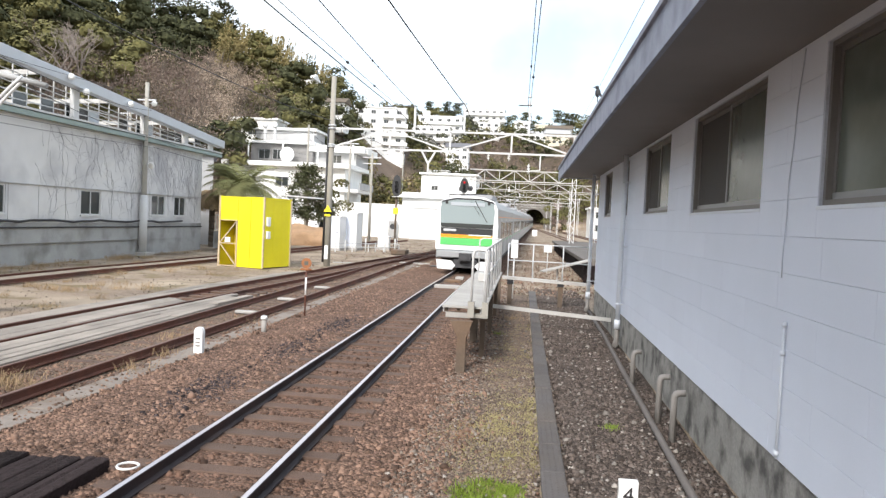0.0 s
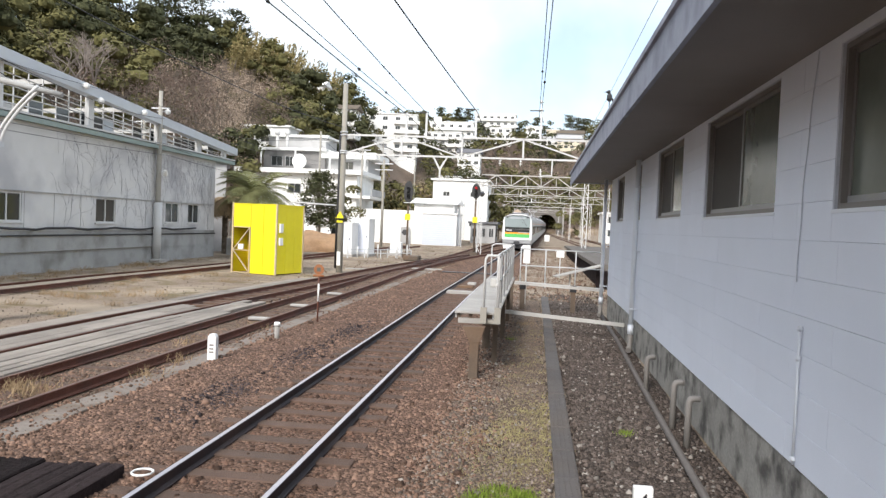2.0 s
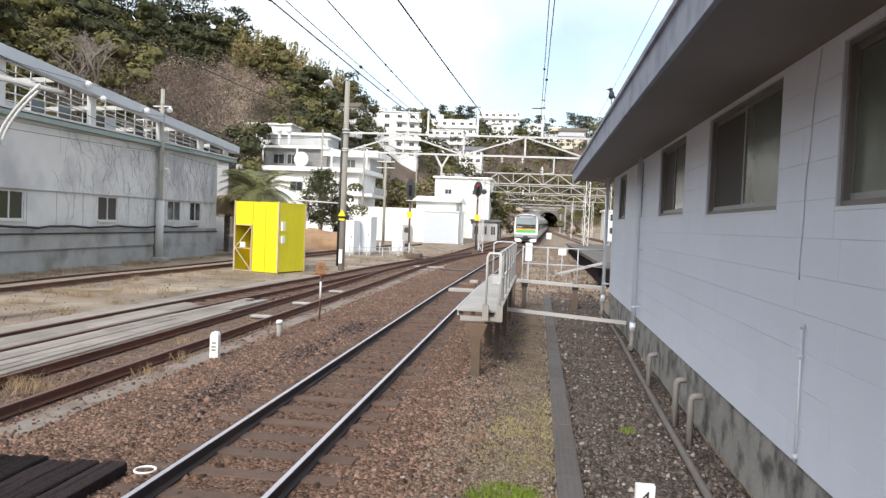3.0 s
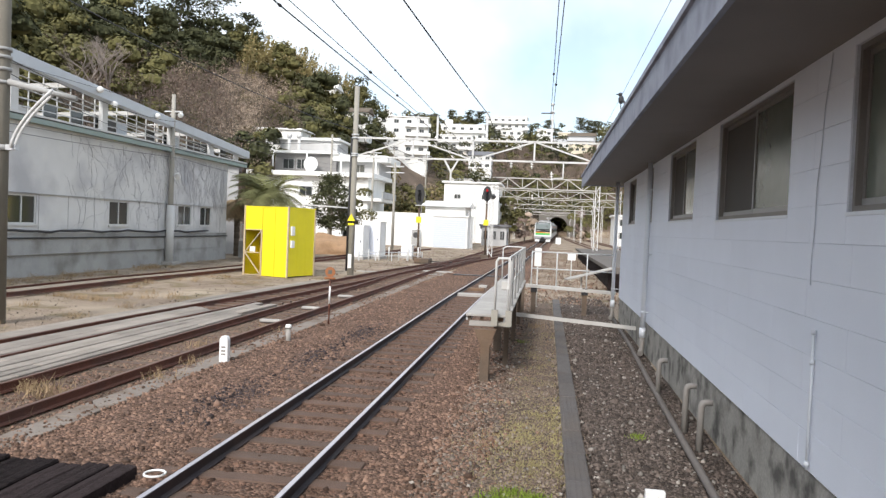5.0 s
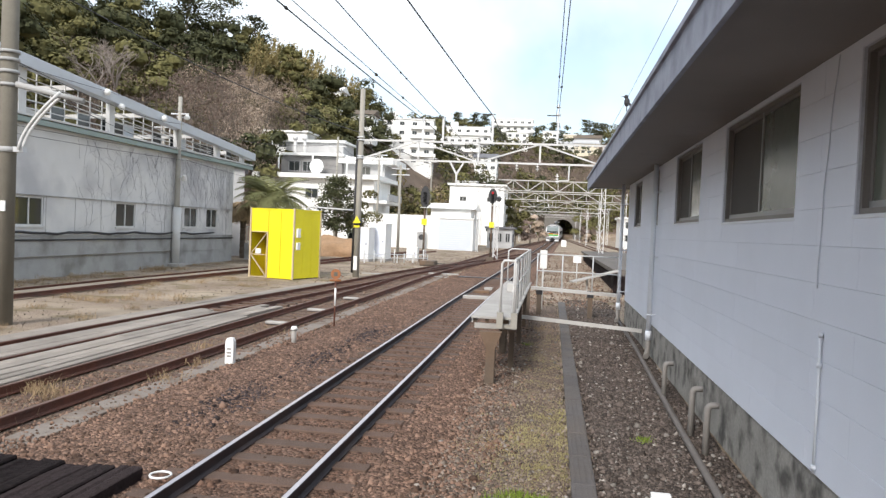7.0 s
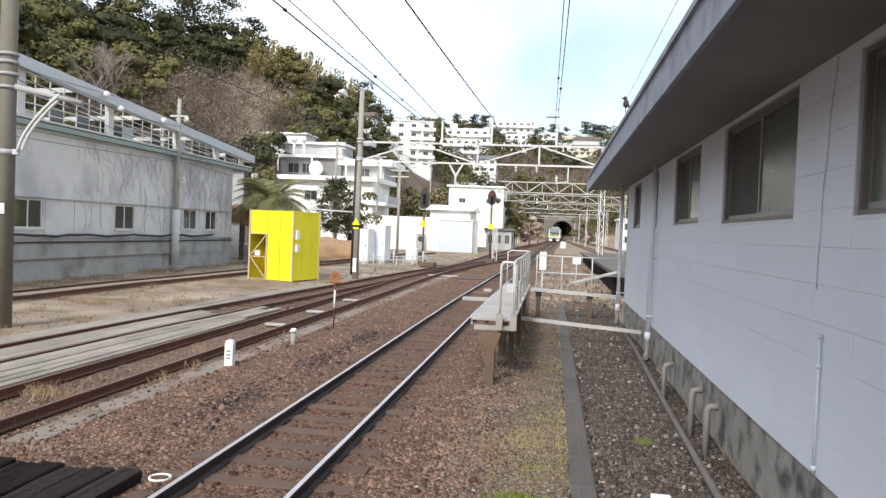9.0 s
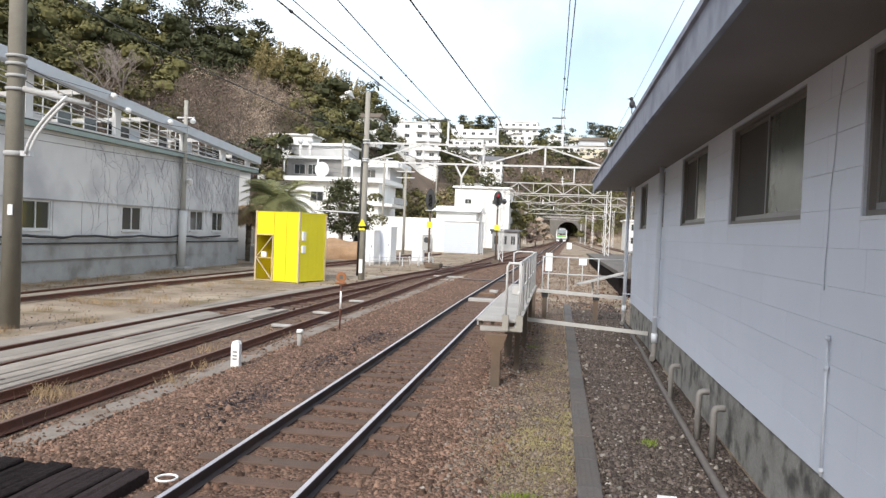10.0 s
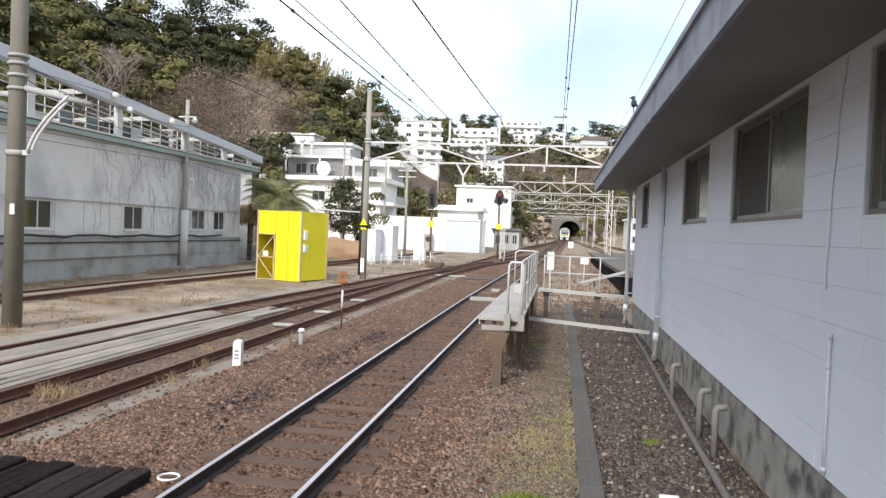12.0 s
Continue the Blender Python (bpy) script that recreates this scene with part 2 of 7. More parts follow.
SHUTTER = mat("pale blue shutter", (0.56, 0.60, 0.67), 0.5, 0.06, 3)

# ---- mesh helpers ----
def box(bm, x0, x1, y0, y1, z0, z1, m=None):
    vs = [bm.verts.new((m @ Vector(c)) if m else c) for c in ((x0, y0, z0), (x1, y0, z0), (x1, y1, z0), (x0, y1, z0), (x0, y0, z1), (x1, y0, z1), (x1, y1, z1), (x0, y1, z1))]
    for f in ((3, 2, 1, 0), (4, 5, 6, 7), (0, 1, 5, 4), (1, 2, 6, 5), (2, 3, 7, 6), (3, 0, 4, 7)):
        bm.faces.new([vs[i] for i in f])


def tube(bm, a, b, r0, r1=None, n=8, caps=True):
    a, b = Vector(a), Vector(b)
    r1 = r0 if r1 is None else r1
    q = (b - a).to_track_quat("Z", "Y").to_matrix()
    rings = []
    for c, r in ((a, r0), (b, r1)):
        rings.append([bm.verts.new(c + q @ Vector((r * math.cos(2 * math.pi * i / n), r * math.sin(2 * math.pi * i / n), 0))) for i in range(n)])
    for i in range(n):
        f = bm.faces.new((rings[0][i], rings[0][(i + 1) % n], rings[1][(i + 1) % n], rings[1][i]))
        f.smooth = True
    if caps:
        bm.faces.new(rings[0][::-1])
        bm.faces.new(rings[1])


def pipe(bm, pts, r, n=8):
    """One tube swept through points, mitred at the bends."""
    pts = [Vector(p) for p in pts]
    dirs = [(b - a).normalized() for a, b in zip(pts, pts[1:])]
    ref = Vector((0.31, 0.17, 0.93)) if abs(dirs[0].z) < 0.9 else Vector((0.9, 0.3, 0.1))
    last = None
    first = None
    for i, p in enumerate(pts):
        d0, d1 = dirs[max(0, i - 1)], dirs[min(i, len(dirs) - 1)]
        t = (d0 + d1).normalized()
        u = (ref - t * ref.dot(t)).normalized()
        ref = u
        v = t.cross(u)
        k = 1 / max(0.5, t.dot(d0))
        side = (d1 - d0)
        ring = []
        for j in range(n):
            o = u * math.cos(2 * math.pi * j / n) * r + v * math.sin(2 * math.pi * j / n) * r
            if side.length > 1e-4:
                e = side.normalized()
                o += e * o.dot(e) * (k - 1)
            ring.append(bm.verts.new(p + o))
        if last:
            for j in range(n):
                f = bm.faces.new((last[j], last[(j + 1) % n], ring[(j + 1) % n], ring[j]))
                f.smooth = True
        else:
            first = ring
        last = ring
    bm.faces.new(first[::-1])
    bm.faces.new(last)


def ball(bm, c, r, n=10, squash=1.0):
    bmesh.ops.create_uvsphere(bm, u_segments=n, v_segments=max(4, n // 2), radius=1, matrix=Matrix.LocRotScale(Vector(c), None, (r, r, r * squash)))


def beam(bm, a, b, w, h=None):
    """A square bar between two points."""
    a, b = Vector(a), Vector(b)
    h = h or w
    d = b - a
    m = Matrix.Translation(a) @ d.to_track_quat("Y", "Z").to_matrix().to_4x4()
    box(bm, -w / 2, w / 2, 0, d.length, -h / 2, h / 2, m)


def prism(bm, outline, axis, lo, hi):
    """An outline of (a, b) pairs pushed along an axis from lo to hi."""
    def put(p, s):
        return {"x": (s, p[0], p[1]), "y": (p[0], s, p[1]), "z": (p[0], p[1], s)}[axis]
    r0 = [bm.verts.new(put(p, lo)) for p in outline]
    r1 = [bm.verts.new(put(p, hi)) for p in outline]
    k = len(outline)
    for i in range(k):
        bm.faces.new((r0[i], r0[(i + 1) % k], r1[(i + 1) % k], r1[i]))
    bm.faces.new(r0[::-1])
    bm.faces.new(r1)


def finish(bm, name, material, bevel=0.0):
    if bevel:
        bmesh.ops.bevel(bm, geom=bm.edges[:], offset=bevel, segments=1, affect="EDGES", clamp_overlap=True)
    bmesh.ops.recalc_face_normals(bm, faces=bm.faces[:])
    me = bpy.data.meshes.new(name)
    bm.to_mesh(me)
    bm.free()
    me.materials.append(material)
    return me


def part(name, bm, material, parent, label="", bevel=0.0):
    ob = new(name, finish(bm, name, material, bevel))
    ob.parent = parent
    return tagged(ob, label)


def thing(name, label, category, at=(0, 0, 0), rz=0.0, group="", kind=""):
    ob = new(name)
    ob.matrix_world = pose(*at, 0, 0, rz)
    ob.empty_display_size = 0.2
    return tagged(ob, label, category, group, kind)


def solid(name, bm, material, label, category, kind="", group="", bevel=0.0):
    ob = new(name, finish(bm, name, material, bevel))
    return tagged(ob, label, category, group, kind)


def quads_mesh(name, quads, materials, index=None):
    """A mesh of loose quads from an array of shape (n, 4, 3)."""
    k = len(quads)
    me = bpy.data.meshes.new(name)
    me.vertices.add(4 * k)
    me.vertices.foreach_set("co", np.ascontiguousarray(quads, dtype=np.float32).ravel())
    me.loops.add(4 * k)
    me.loops.foreach_set("vertex_index", np.arange(4 * k, dtype=np.int32))
    me.polygons.add(k)
    me.polygons.foreach_set("loop_start", np.arange(0, 4 * k, 4, dtype=np.int32))
    for m in materials:
        me.materials.append(m)
    if index is not None:
        me.polygons.foreach_set("material_index", np.asarray(index, dtype=np.int32))
    me.update(calc_edges=True)
    return me


def bmnew():
    return bmesh.new()


# ---- the lie of the land ----
GRADE = 0.0062


def rise(y):
    """The line climbs gently from y = 30 m to the tunnel."""
    return GRADE * (min(max(y, 30.0), 262.0) - 30.0)


AZ = (-180, -110, -60, -45, -38, -32.5, -29, -26.5, -24.9, -23.6, -21, -19.4, -17.7, -16, -14.6, -12.9, -11, -8, -5, 0, 5, 20, 60, 110, 180)
FOOT = (300, 60, 55, 62, 68, 72, 79, 85, 88, 93, 102, 107, 114, 128, 140, 163, 186, 205, 225, 250, 250, 200, 150, 300, 300)
RIDGE = (700, 140, 140, 145, 153, 160, 165, 170, 172, 176, 183, 188, 195, 210, 222, 252, 285, 330, 342, 345, 345, 345, 300, 700, 700)
ELEV = (2, 13, 14.5, 14.0, 13.2, 12.4, 12.1, 12.2, 12.3, 12.2, 11.7, 11.5, 10.6, 9.6, 8.8, 7.6, 7.5, 7.6, 7.5, 7.0, 7.2, 7.4, 6, 2, 2)


def hill(x, y):
    r, a = math.hypot(x, y), math.degrees(math.atan2(x, y))
    r0, r1 = np.interp(a, AZ, FOOT), np.interp(a, AZ, RIDGE)
    top = r1 * math.tan(radians(np.interp(a, AZ, ELEV)))
    s = (r - r0) / (r1 - r0)
    if s <= 0:
        return 0.0
    lumps = 2.2 * noise.noise((x * 0.03, y * 0.03, 1.3)) + 0.8 * noise.noise((x * 0.11, y * 0.11, 4.0))
    if s < 1:
        return top * s ** 0.85 + lumps * min(1, s * 5)
    return top * max(0.35, 1 - 0.25 * (s - 1)) + lumps


def land(x, y):
    return rise(y) * (1 if abs(x) < 400 else 0) + hill(x, y)


def axis_steps(lo, hi, fine_lo, fine_hi, fine, grow=1.12):
    out, v, s = [], fine_lo, fine
    while v > lo:
        s *= grow
        v -= s
        out.append(v)
    out = out[::-1]
    v = fine_lo
    while v <= fine_hi:
        out.append(v)
        v += fine
    s = fine
    while v < hi:
        out.append(v)
        s *= grow
        v += s
    return out


def tunnel_gap(x, y):
    return -1.3 < x < 6.3 and 244.0 < y < 480


def make_ground():
    xs = axis_steps(-1500, 1500, -180, 140, 4.0)
    ys = axis_steps(-900, 2500, -12, 430, 4.0)
    bm = bmnew()
    grid = [[bm.verts.new((x, y, land(x, y) - 0.02)) for x in xs] for y in ys]
    for j in range(len(ys) - 1):
        for i in range(len(xs) - 1):
            cx, cy = (xs[i] + xs[i + 1]) / 2, (ys[j] + ys[j + 1]) / 2
            f = bm.faces.new((grid[j][i], grid[j][i + 1], grid[j + 1][i + 1], grid[j + 1][i]))
            f.smooth = True
            f.material_index = 1 if hill(cx, cy) > 1.0 else 0
    ob = solid("ground", bm, EARTH, "brown track-side earth with gravel rising into a wooded hill", "ground", "structure")
    ob.data.materials.append(HILL_SOIL)
    return ob


ground = make_ground()


# ---- railway tracks ----
def main_x(y):
    """Centre line of the main track: straight, then bearing slightly right."""
    k = max(0.0, y - 24.0)
    return -2.82 + (0.02 * k * k / 16 if k < 8 else 0.02 * (k - 4))


def rail_part(name, pts, parent, top_material, base=0.03, height=0.14):
    """One rail swept along points: foot, web and head, with a running surface of its own."""
    prof = ((-0.06, 0), (0.06, 0), (0.06, 0.012), (0.012, 0.03), (0.012, height - 0.04), (0.032, height - 0.03), (0.032, height - 0.003),
            (-0.032, height - 0.003), (-0.032, height - 0.03), (-0.012, height - 0.04), (-0.012, 0.03), (-0.06, 0.012))
    bm, cap = bmnew(), bmnew()
    last = lastc = None
    for x, y, z in pts:
        ring = [bm.verts.new((x + a, y, z + base + b)) for a, b in prof]
        ringc = [cap.verts.new((x + a, y, z + base + height + b)) for a, b in ((-0.026, -0.002), (-0.018, 0.003), (0.018, 0.003), (0.026, -0.002))]
        if last:
            for i in range(len(prof)):
                j = (i + 1) % len(prof)
                bm.faces.new((last[i], last[j], ring[j], ring[i]))
            for i in range(3):
                cap.faces.new((lastc[i], lastc[i + 1], ringc[i + 1], ringc[i]))
        last, lastc = ring, ringc
    ob = part(name, bm, RAIL_SIDE if top_material is RAIL_TOP else RUST, parent)
    part("running_surface", cap, top_material, ob, "worn running surface")
    return ob


def rails_of(parent, centre, y0, y1, step, top_material, skew=1.0):
    for side in (-0.566, 0.566):
        pts = []
        y = y0
        while y <= y1 + 0.01:
            pts.append((centre(y) + side, y, rise(y)))
            y += step
        rail_part("rail", pts, parent, top_material)


def sleepers_of(parent, centre, y0, y1, spacing, near, material, half=1.0, z=-0.075):
    bm = bmnew()
    box(bm, -half, half, -0.11, 0.11, 0, 0.13)
    me = finish(bm, "sleeper", material, 0.012)
    far = bmnew()
    y = y0
    count = 0
    while y < y1:
        dz = random.uniform(-0.012, 0.012)
        if y < near:
            ob = new("sleeper", me)
            ob.parent = parent
            ob.matrix_world = pose(centre(y) + random.uniform(-0.02, 0.02), y, rise(y) + z + dz, 0, 0, random.uniform(-0.8, 0.8))
        else:
            box(far, centre(y) - half, centre(y) + half, y - 0.11, y + 0.11, rise(y) + z, rise(y) + z + 0.13)
        y += spacing
        count += 1
    if len(far.verts):
        tagged(part("sleepers_far", far, material, parent), kind="stuff")
    else:
        far.free()


track_main = thing("railway_track", "main railway track with bright rails on brown ballast", "railway track", kind="structure")
rails_of(track_main, main_x, -8, 470, 2.0, RAIL_TOP)


def x2(y):
    """Second track: straight beside the main line, joining it beyond the signals."""
    k = min(max(0.0, (y - 34.0) / 56.0), 1.0)
    return -6.92 + (main_x(y) + 6.92) * k * k * (3 - 2 * k)


def x3(y):
    k = min(max(0.0, (y - 8.0) / 52.0), 1.0)
    return -9.5 + (x2(y) + 9.5) * k * k * (3 - 2 * k) * 0.985 - 0.02


track_two = thing("railway_track", "rusty siding track with worn rails in dirty gravel", "railway track", kind="structure")
rails_of(track_two, x2, -6, 88, 2.0, RAIL_TOP_RUST)
track_three = thing("railway_track", "rusty siding track sunk in a plank crossing", "railway track", kind="structure")
rails_of(track_three, x3, -6, 58, 2.0, RAIL_TOP_RUST)


def x4(y):
    return -16.2 + max(0, y - 26) * 0.075 if y < 60 else -13.65 + (y - 60) * 0.1


track_four = thing("railway_track", "old rusty track half buried in dirt", "railway track", kind="structure")
rails_of(track_four, x4, -6, 74, 2.0, RAIL_TOP_RUST)


def x6(y):
    """The parallel line beyond the signals, closing on the main track before the tunnel."""
    return float(np.interp(y, (44, 52, 58, 76, 94, 121, 162, 190, 215), (-6.75, -6.25, -5.97, -5.65, -5.0, -4.27, -2.3, -0.6, main_x(215))))


track_six = thing("railway_track", "rusty parallel track beyond the signals closing on the main line", "railway track", kind="structure")
rails_of(track_six, x6, 44, 214, 2.0, RAIL_TOP_RUST)


track_five = thing("railway_track", "track curving away beside the far platform", "railway track", kind="structure")
for nm, off in (("a", 0.0), ("b", 3.6)):
    for side in (-0.566, 0.566):
        pts = [(3.2 + off + side + 0.045 * (240 - y) * 0.55 + off * 0.2, y, rise(y)) for y in range(62, 241, 4)]
        rail_part("rail", pts, track_five, RAIL_TOP_RUST)


# ---- ballast and gravel beds ----
def bed_mat(name, dark, light, scale):
    """Packed small stones: cells of many shades with dark gaps."""
    m = bpy.data.materials.new(name)
    m.use_nodes = True
    n, l = m.node_tree.nodes, m.node_tree.links
    bsdf = n["Principled BSDF"]
    bsdf.inputs["Roughness"].default_value = 0.95
    bsdf.inputs["Specular IOR Level"].default_value = 0.2
    geo = n.new("ShaderNodeNewGeometry")
    vor = n.new("ShaderNodeTexVoronoi")
    vor.inputs["Scale"].default_value = scale
    big = n.new("ShaderNodeTexNoise")
    big.inputs["Scale"].default_value, big.inputs["Detail"].default_value = 0.8, 6
    l.new(geo.outputs["Position"], vor.inputs["Vector"])
    l.new(geo.outputs["Position"], big.inputs["Vector"])
    sep = n.new("ShaderNodeSeparateColor")
    l.new(vor.outputs["Color"], sep.inputs[0])
    mix = n.new("ShaderNodeMath")
    mix.operation = "MULTIPLY_ADD"
    l.new(sep.outputs[0], mix.inputs[0])
    mix.inputs[1].default_value = 0.55
    k = n.new("ShaderNodeMath")
    k.operation = "MULTIPLY"
    l.new(big.outputs["Fac"], k.inputs[0])
    k.inputs[1].default_value = 0.45
    l.new(k.outputs[0], mix.inputs[2])
    ramp = n.new("ShaderNodeValToRGB")
    ramp.color_ramp.elements[0].position, ramp.color_ramp.elements[0].color = 0.15, (*dark, 1)
    ramp.color_ramp.elements[1].position, ramp.color_ramp.elements[1].color = 0.85, (*light, 1)
    l.new(mix.outputs[0], ramp.inputs["Fac"])
    l.new(ramp.outputs["Color"], bsdf.inputs["Base Color"])
    bp = n.new("ShaderNodeBump")
    bp.inputs["Strength"].default_value, bp.inputs["Distance"].default_value = 1.0, 0.03
    inv = n.new("ShaderNodeMath")
    inv.operation = "SUBTRACT"
    inv.inputs[0].default_value = 1.0
    l.new(vor.outputs["Distance"], inv.inputs[1])
    l.new(inv.outputs[0], bp.inputs["Height"])
    l.new(bp.outputs["Normal"], bsdf.inputs["Normal"])
    return m


def bed(name, x0, x1, y0, y1, z, material, label, follow):
    """A low bed of stone with sloping shoulders along the line."""
    bm = bmnew()
    last = None
    y = y0
    while y <= y1:
        dx = main_x(y) + 2.82 if follow else 0.0
        wob = 0.1 * noise.noise((0.0, y * 0.7, 3.0))
        ring = [bm.verts.new((x + dx + w, y, zz + rise(y) + 0.012 * noise.noise((x * 3, y * 3, 0.0))))
                for x, zz, w in ((x0, -0.03, wob), (x0 + 0.15, z, wob)) + tuple((x0 + 0.15 + (x1 - x0 - 0.3) * i / 10, z, 0) for i in range(1, 10)) + ((x1 - 0.15, z, -wob), (x1, -0.03, -wob))]
        if last:
            for a in range(len(ring) - 1):
                f = bm.faces.new((last[a], last[a + 1], ring[a + 1], ring[a]))
                f.smooth = True
        last = ring
        y += 0.5 if y < 40 else 4.0
    return solid(name, bm, material, label, "ballast", "structure")


bed("ballast_bed", -5.75, -1.05, -8.0, 240.0, 0.02, bed_mat("packed brown ballast", (0.04, 0.024, 0.018), (0.24, 0.150, 0.108), 26), "packed brown ballast under the main track", True)
bed("gravel_bed", -1.25, 0.32, -8.0, 27.0, 0.009, bed_mat("packed brown gravel and soil", (0.065, 0.047, 0.037), (0.25, 0.185, 0.142), 30), "packed brown gravel and soil between track and drain", False)
bed("gravel_bed", 0.54, 2.3, -8.0, 27.0, 0.008, bed_mat("packed dark gravel and dirt", (0.03, 0.023, 0.020), (0.145, 0.116, 0.098), 30), "packed dark gravel and dirt beside the station", False)
bed("siding_bed", -7.72, -6.06, -6.0, 42.0, 0.004, bed_mat("dirty siding ballast", (0.06, 0.04, 0.03), (0.24, 0.18, 0.135), 28), "dirty brown ballast between the siding rails", False)

# ---- station building beside the line ----
WX, Y0, Y1 = 2.25, -6.0, 23.0
BASE_Z, SOFFIT_Z = 0.70, 4.20
WINDOWS = ((2.6, 5.98, 2.86, 4.12), (7.38, 10.4, 2.87, 4.15), (12.0, 14.4, 2.91, 4.16), (16.6, 17.5, 2.92, 4.14), (19.75, 21.4, 2.92, 4.12))
station = thing("station_building", "low station building with pale blue-grey boarded wall and deep flat eaves", "building", kind="")
for k in range(11):
    bm = bmnew()
    box(bm, WX + 0.02, WX + 0.35, Y0 + k * 2.637, Y0 + (k + 1) * 2.637 - 0.008, -0.3, BASE_Z)
    part("plinth", bm, PLINTH, station, "stained bare concrete plinth", 0.006)


def wall_with_holes(parent, material, label, x0, x1, ya, yb, za, zb, holes):
    edges = sorted({ya, yb, *(h[0] for h in holes), *(h[1] for h in holes)})
    for a, b in zip(edges, edges[1:]):
        spans = ((za, zb),)
        h = [q for q in holes if q[0] <= a and q[1] >= b]
        if h:
            spans = ((za, h[0][2]), (h[0][3], zb))
        for lo, hi in spans:
            bm = bmnew()
            box(bm, x0, x1, a, b, lo, hi)
            part("wall", bm, material, parent, label)


wall_with_holes(station, SIDING_BACK, "backing wall behind the boards", WX + 0.011, WX + 0.16, Y0, Y1, BASE_Z, SOFFIT_Z, WINDOWS)
bm = bmnew()
box(bm, WX + 0.16, 9.0, Y1 - 0.16, Y1, BASE_Z - 0.7, SOFFIT_Z)
part("end_wall", bm, SIDING, station)
bm = bmnew()
box(bm, 8.85, 9.0, Y0, Y1, -0.3, SOFFIT_Z)
part("back_wall", bm, SIDING, station)
bm = bmnew()
box(bm, WX + 0.4, 8.8, Y0, Y1 - 0.2, 1.0, 1.05)
part("floor", bm, INSIDE, station)
bm = bmnew()
box(bm, 4.6, 4.7, Y0, Y1 - 0.2, 1.05, SOFFIT_Z)
part("inner_wall", bm, INSIDE, station, "dim inner partition")
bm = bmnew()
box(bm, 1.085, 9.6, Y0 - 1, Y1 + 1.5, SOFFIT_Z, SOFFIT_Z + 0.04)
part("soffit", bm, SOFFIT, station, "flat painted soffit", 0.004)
bm = bmnew()
prism(bm, ((1.04, 4.09), (1.085, 4.09), (1.085, 4.50), (1.01, 4.50), (1.01, 4.44), (1.04, 4.43)), "y", Y0 - 1, Y1 + 1.5)
part("fascia", bm, FASCIA, station, "weathered grey fascia with metal drip edge")
bm = bmnew()
box(bm, 1.04, 9.6, Y1 + 1.5, Y1 + 1.53, 4.17, 4.50)
part("fascia", bm, FASCIA, station)
bm = bmnew()
prism(bm, ((1.085, 4.245), (9.6, 4.245), (9.6, 4.5), (5.3, 4.85), (1.085, 4.49)), "y", Y0 - 1, Y1 + 1.5)
part("roof", bm, ROOF_PALE, station, "low sheet roof")


def sash_window(parent, ya, yb, za, zb, split=0.5):
    """A sliding window set back in the wall: frame, sill, two sashes with panes."""
    w = part("window_frame", _frame(ya, yb, za, zb, 0.045, WX + 0.035, WX + 0.115), TRIM_DARK, parent, "bronze-grey window frame")
    ym = ya + (yb - ya) * split
    for a, b, d in ((ya + 0.045, ym + 0.03, 0.055), (ym - 0.03, yb - 0.045, 0.085)):
        part("sash", _frame(a, b, za + 0.045, zb - 0.045, 0.045, WX + d, WX + d + 0.025), TRIM_DARK, w)
        bm = bmnew()
        box(bm, WX + d - 0.004, WX + d + 0.02, a + 0.01, b - 0.01, za + 0.047, za + 0.1)
        part("bottom_rail", bm, TRIM, w, "bright aluminium bottom rail")
    for a, b, d in ((ya + 0.095, ym - 0.02, 0.064), (ym + 0.02, yb - 0.095, 0.094)):
        bm = bmnew()
        box(bm, WX + d, WX + d + 0.006, a, b, za + 0.095, zb - 0.095)
        part("pane", bm, GLASS_GREEN if d < 0.07 or ya < 3 else SCREEN, w)
    bm = bmnew()
    box(bm, WX + 0.048, WX + 0.06, ym - 0.012, ym + 0.028, za + 0.06, zb - 0.06)
    part("meeting_stile", bm, TRIM, w, "bright aluminium meeting stile")
    bm = bmnew()
    box(bm, WX - 0.008, WX + 0.12, ya - 0.02, yb + 0.02, za - 0.035, za - 0.002)
    part("window_sill", bm, PIPE_WHITE, parent, "", 0.004)


def _frame(a, b, za, zb, w, x0, x1):
    bm = bmnew()
    box(bm, x0, x1, a, b, za, za + w)
    box(bm, x0, x1, a, b, zb - w, zb)
    box(bm, x0, x1, a, a + w, za + w, zb - w)
    box(bm, x0, x1, b - w, b, za + w, zb - w)
    return bm


for wy0, wy1, wz0, wz1 in WINDOWS:
    sash_window(station, wy0, wy1, wz0, wz1, 0.47)


def downpipe(y, name="downpipe", x=2.13):
    ob = thing(name, "white plastic downpipe fixed to the station wall", "downpipe", group="downpipes on the station wall")
    bm = bmnew()
    pipe(bm, [(x, y, 4.2), (x, y, 0.5)], 0.052, 12)
    part("pipe", bm, PIPE_WHITE, ob)
    bm = bmnew()
    tube(bm, (x, y, 0.42), (x, y, 0.62), 0.068, n=12)
    part("socket", bm, PIPE_WHITE, ob)
    bm = bmnew()
    pipe(bm, [(x, y, 0.45), (x, y, 0.16), (x - 0.06, y - 0.25, 0.1)], 0.06, 10)
    part("shoe", bm, PVC, ob, "grey drain bend")
    for z in (0.95, 2.2, 3.6):
        bm = bmnew()
        tube(bm, (x, y, z), (x, y, z + 0.035), 0.06, n=12)
        box(bm, x, WX + 0.01, y - 0.015, y + 0.015, z + 0.005, z + 0.03)
        part("clip", bm, PIPE_WHITE, ob)
    return ob


downpipe(16.3)
downpipe(22.8, x=2.05)

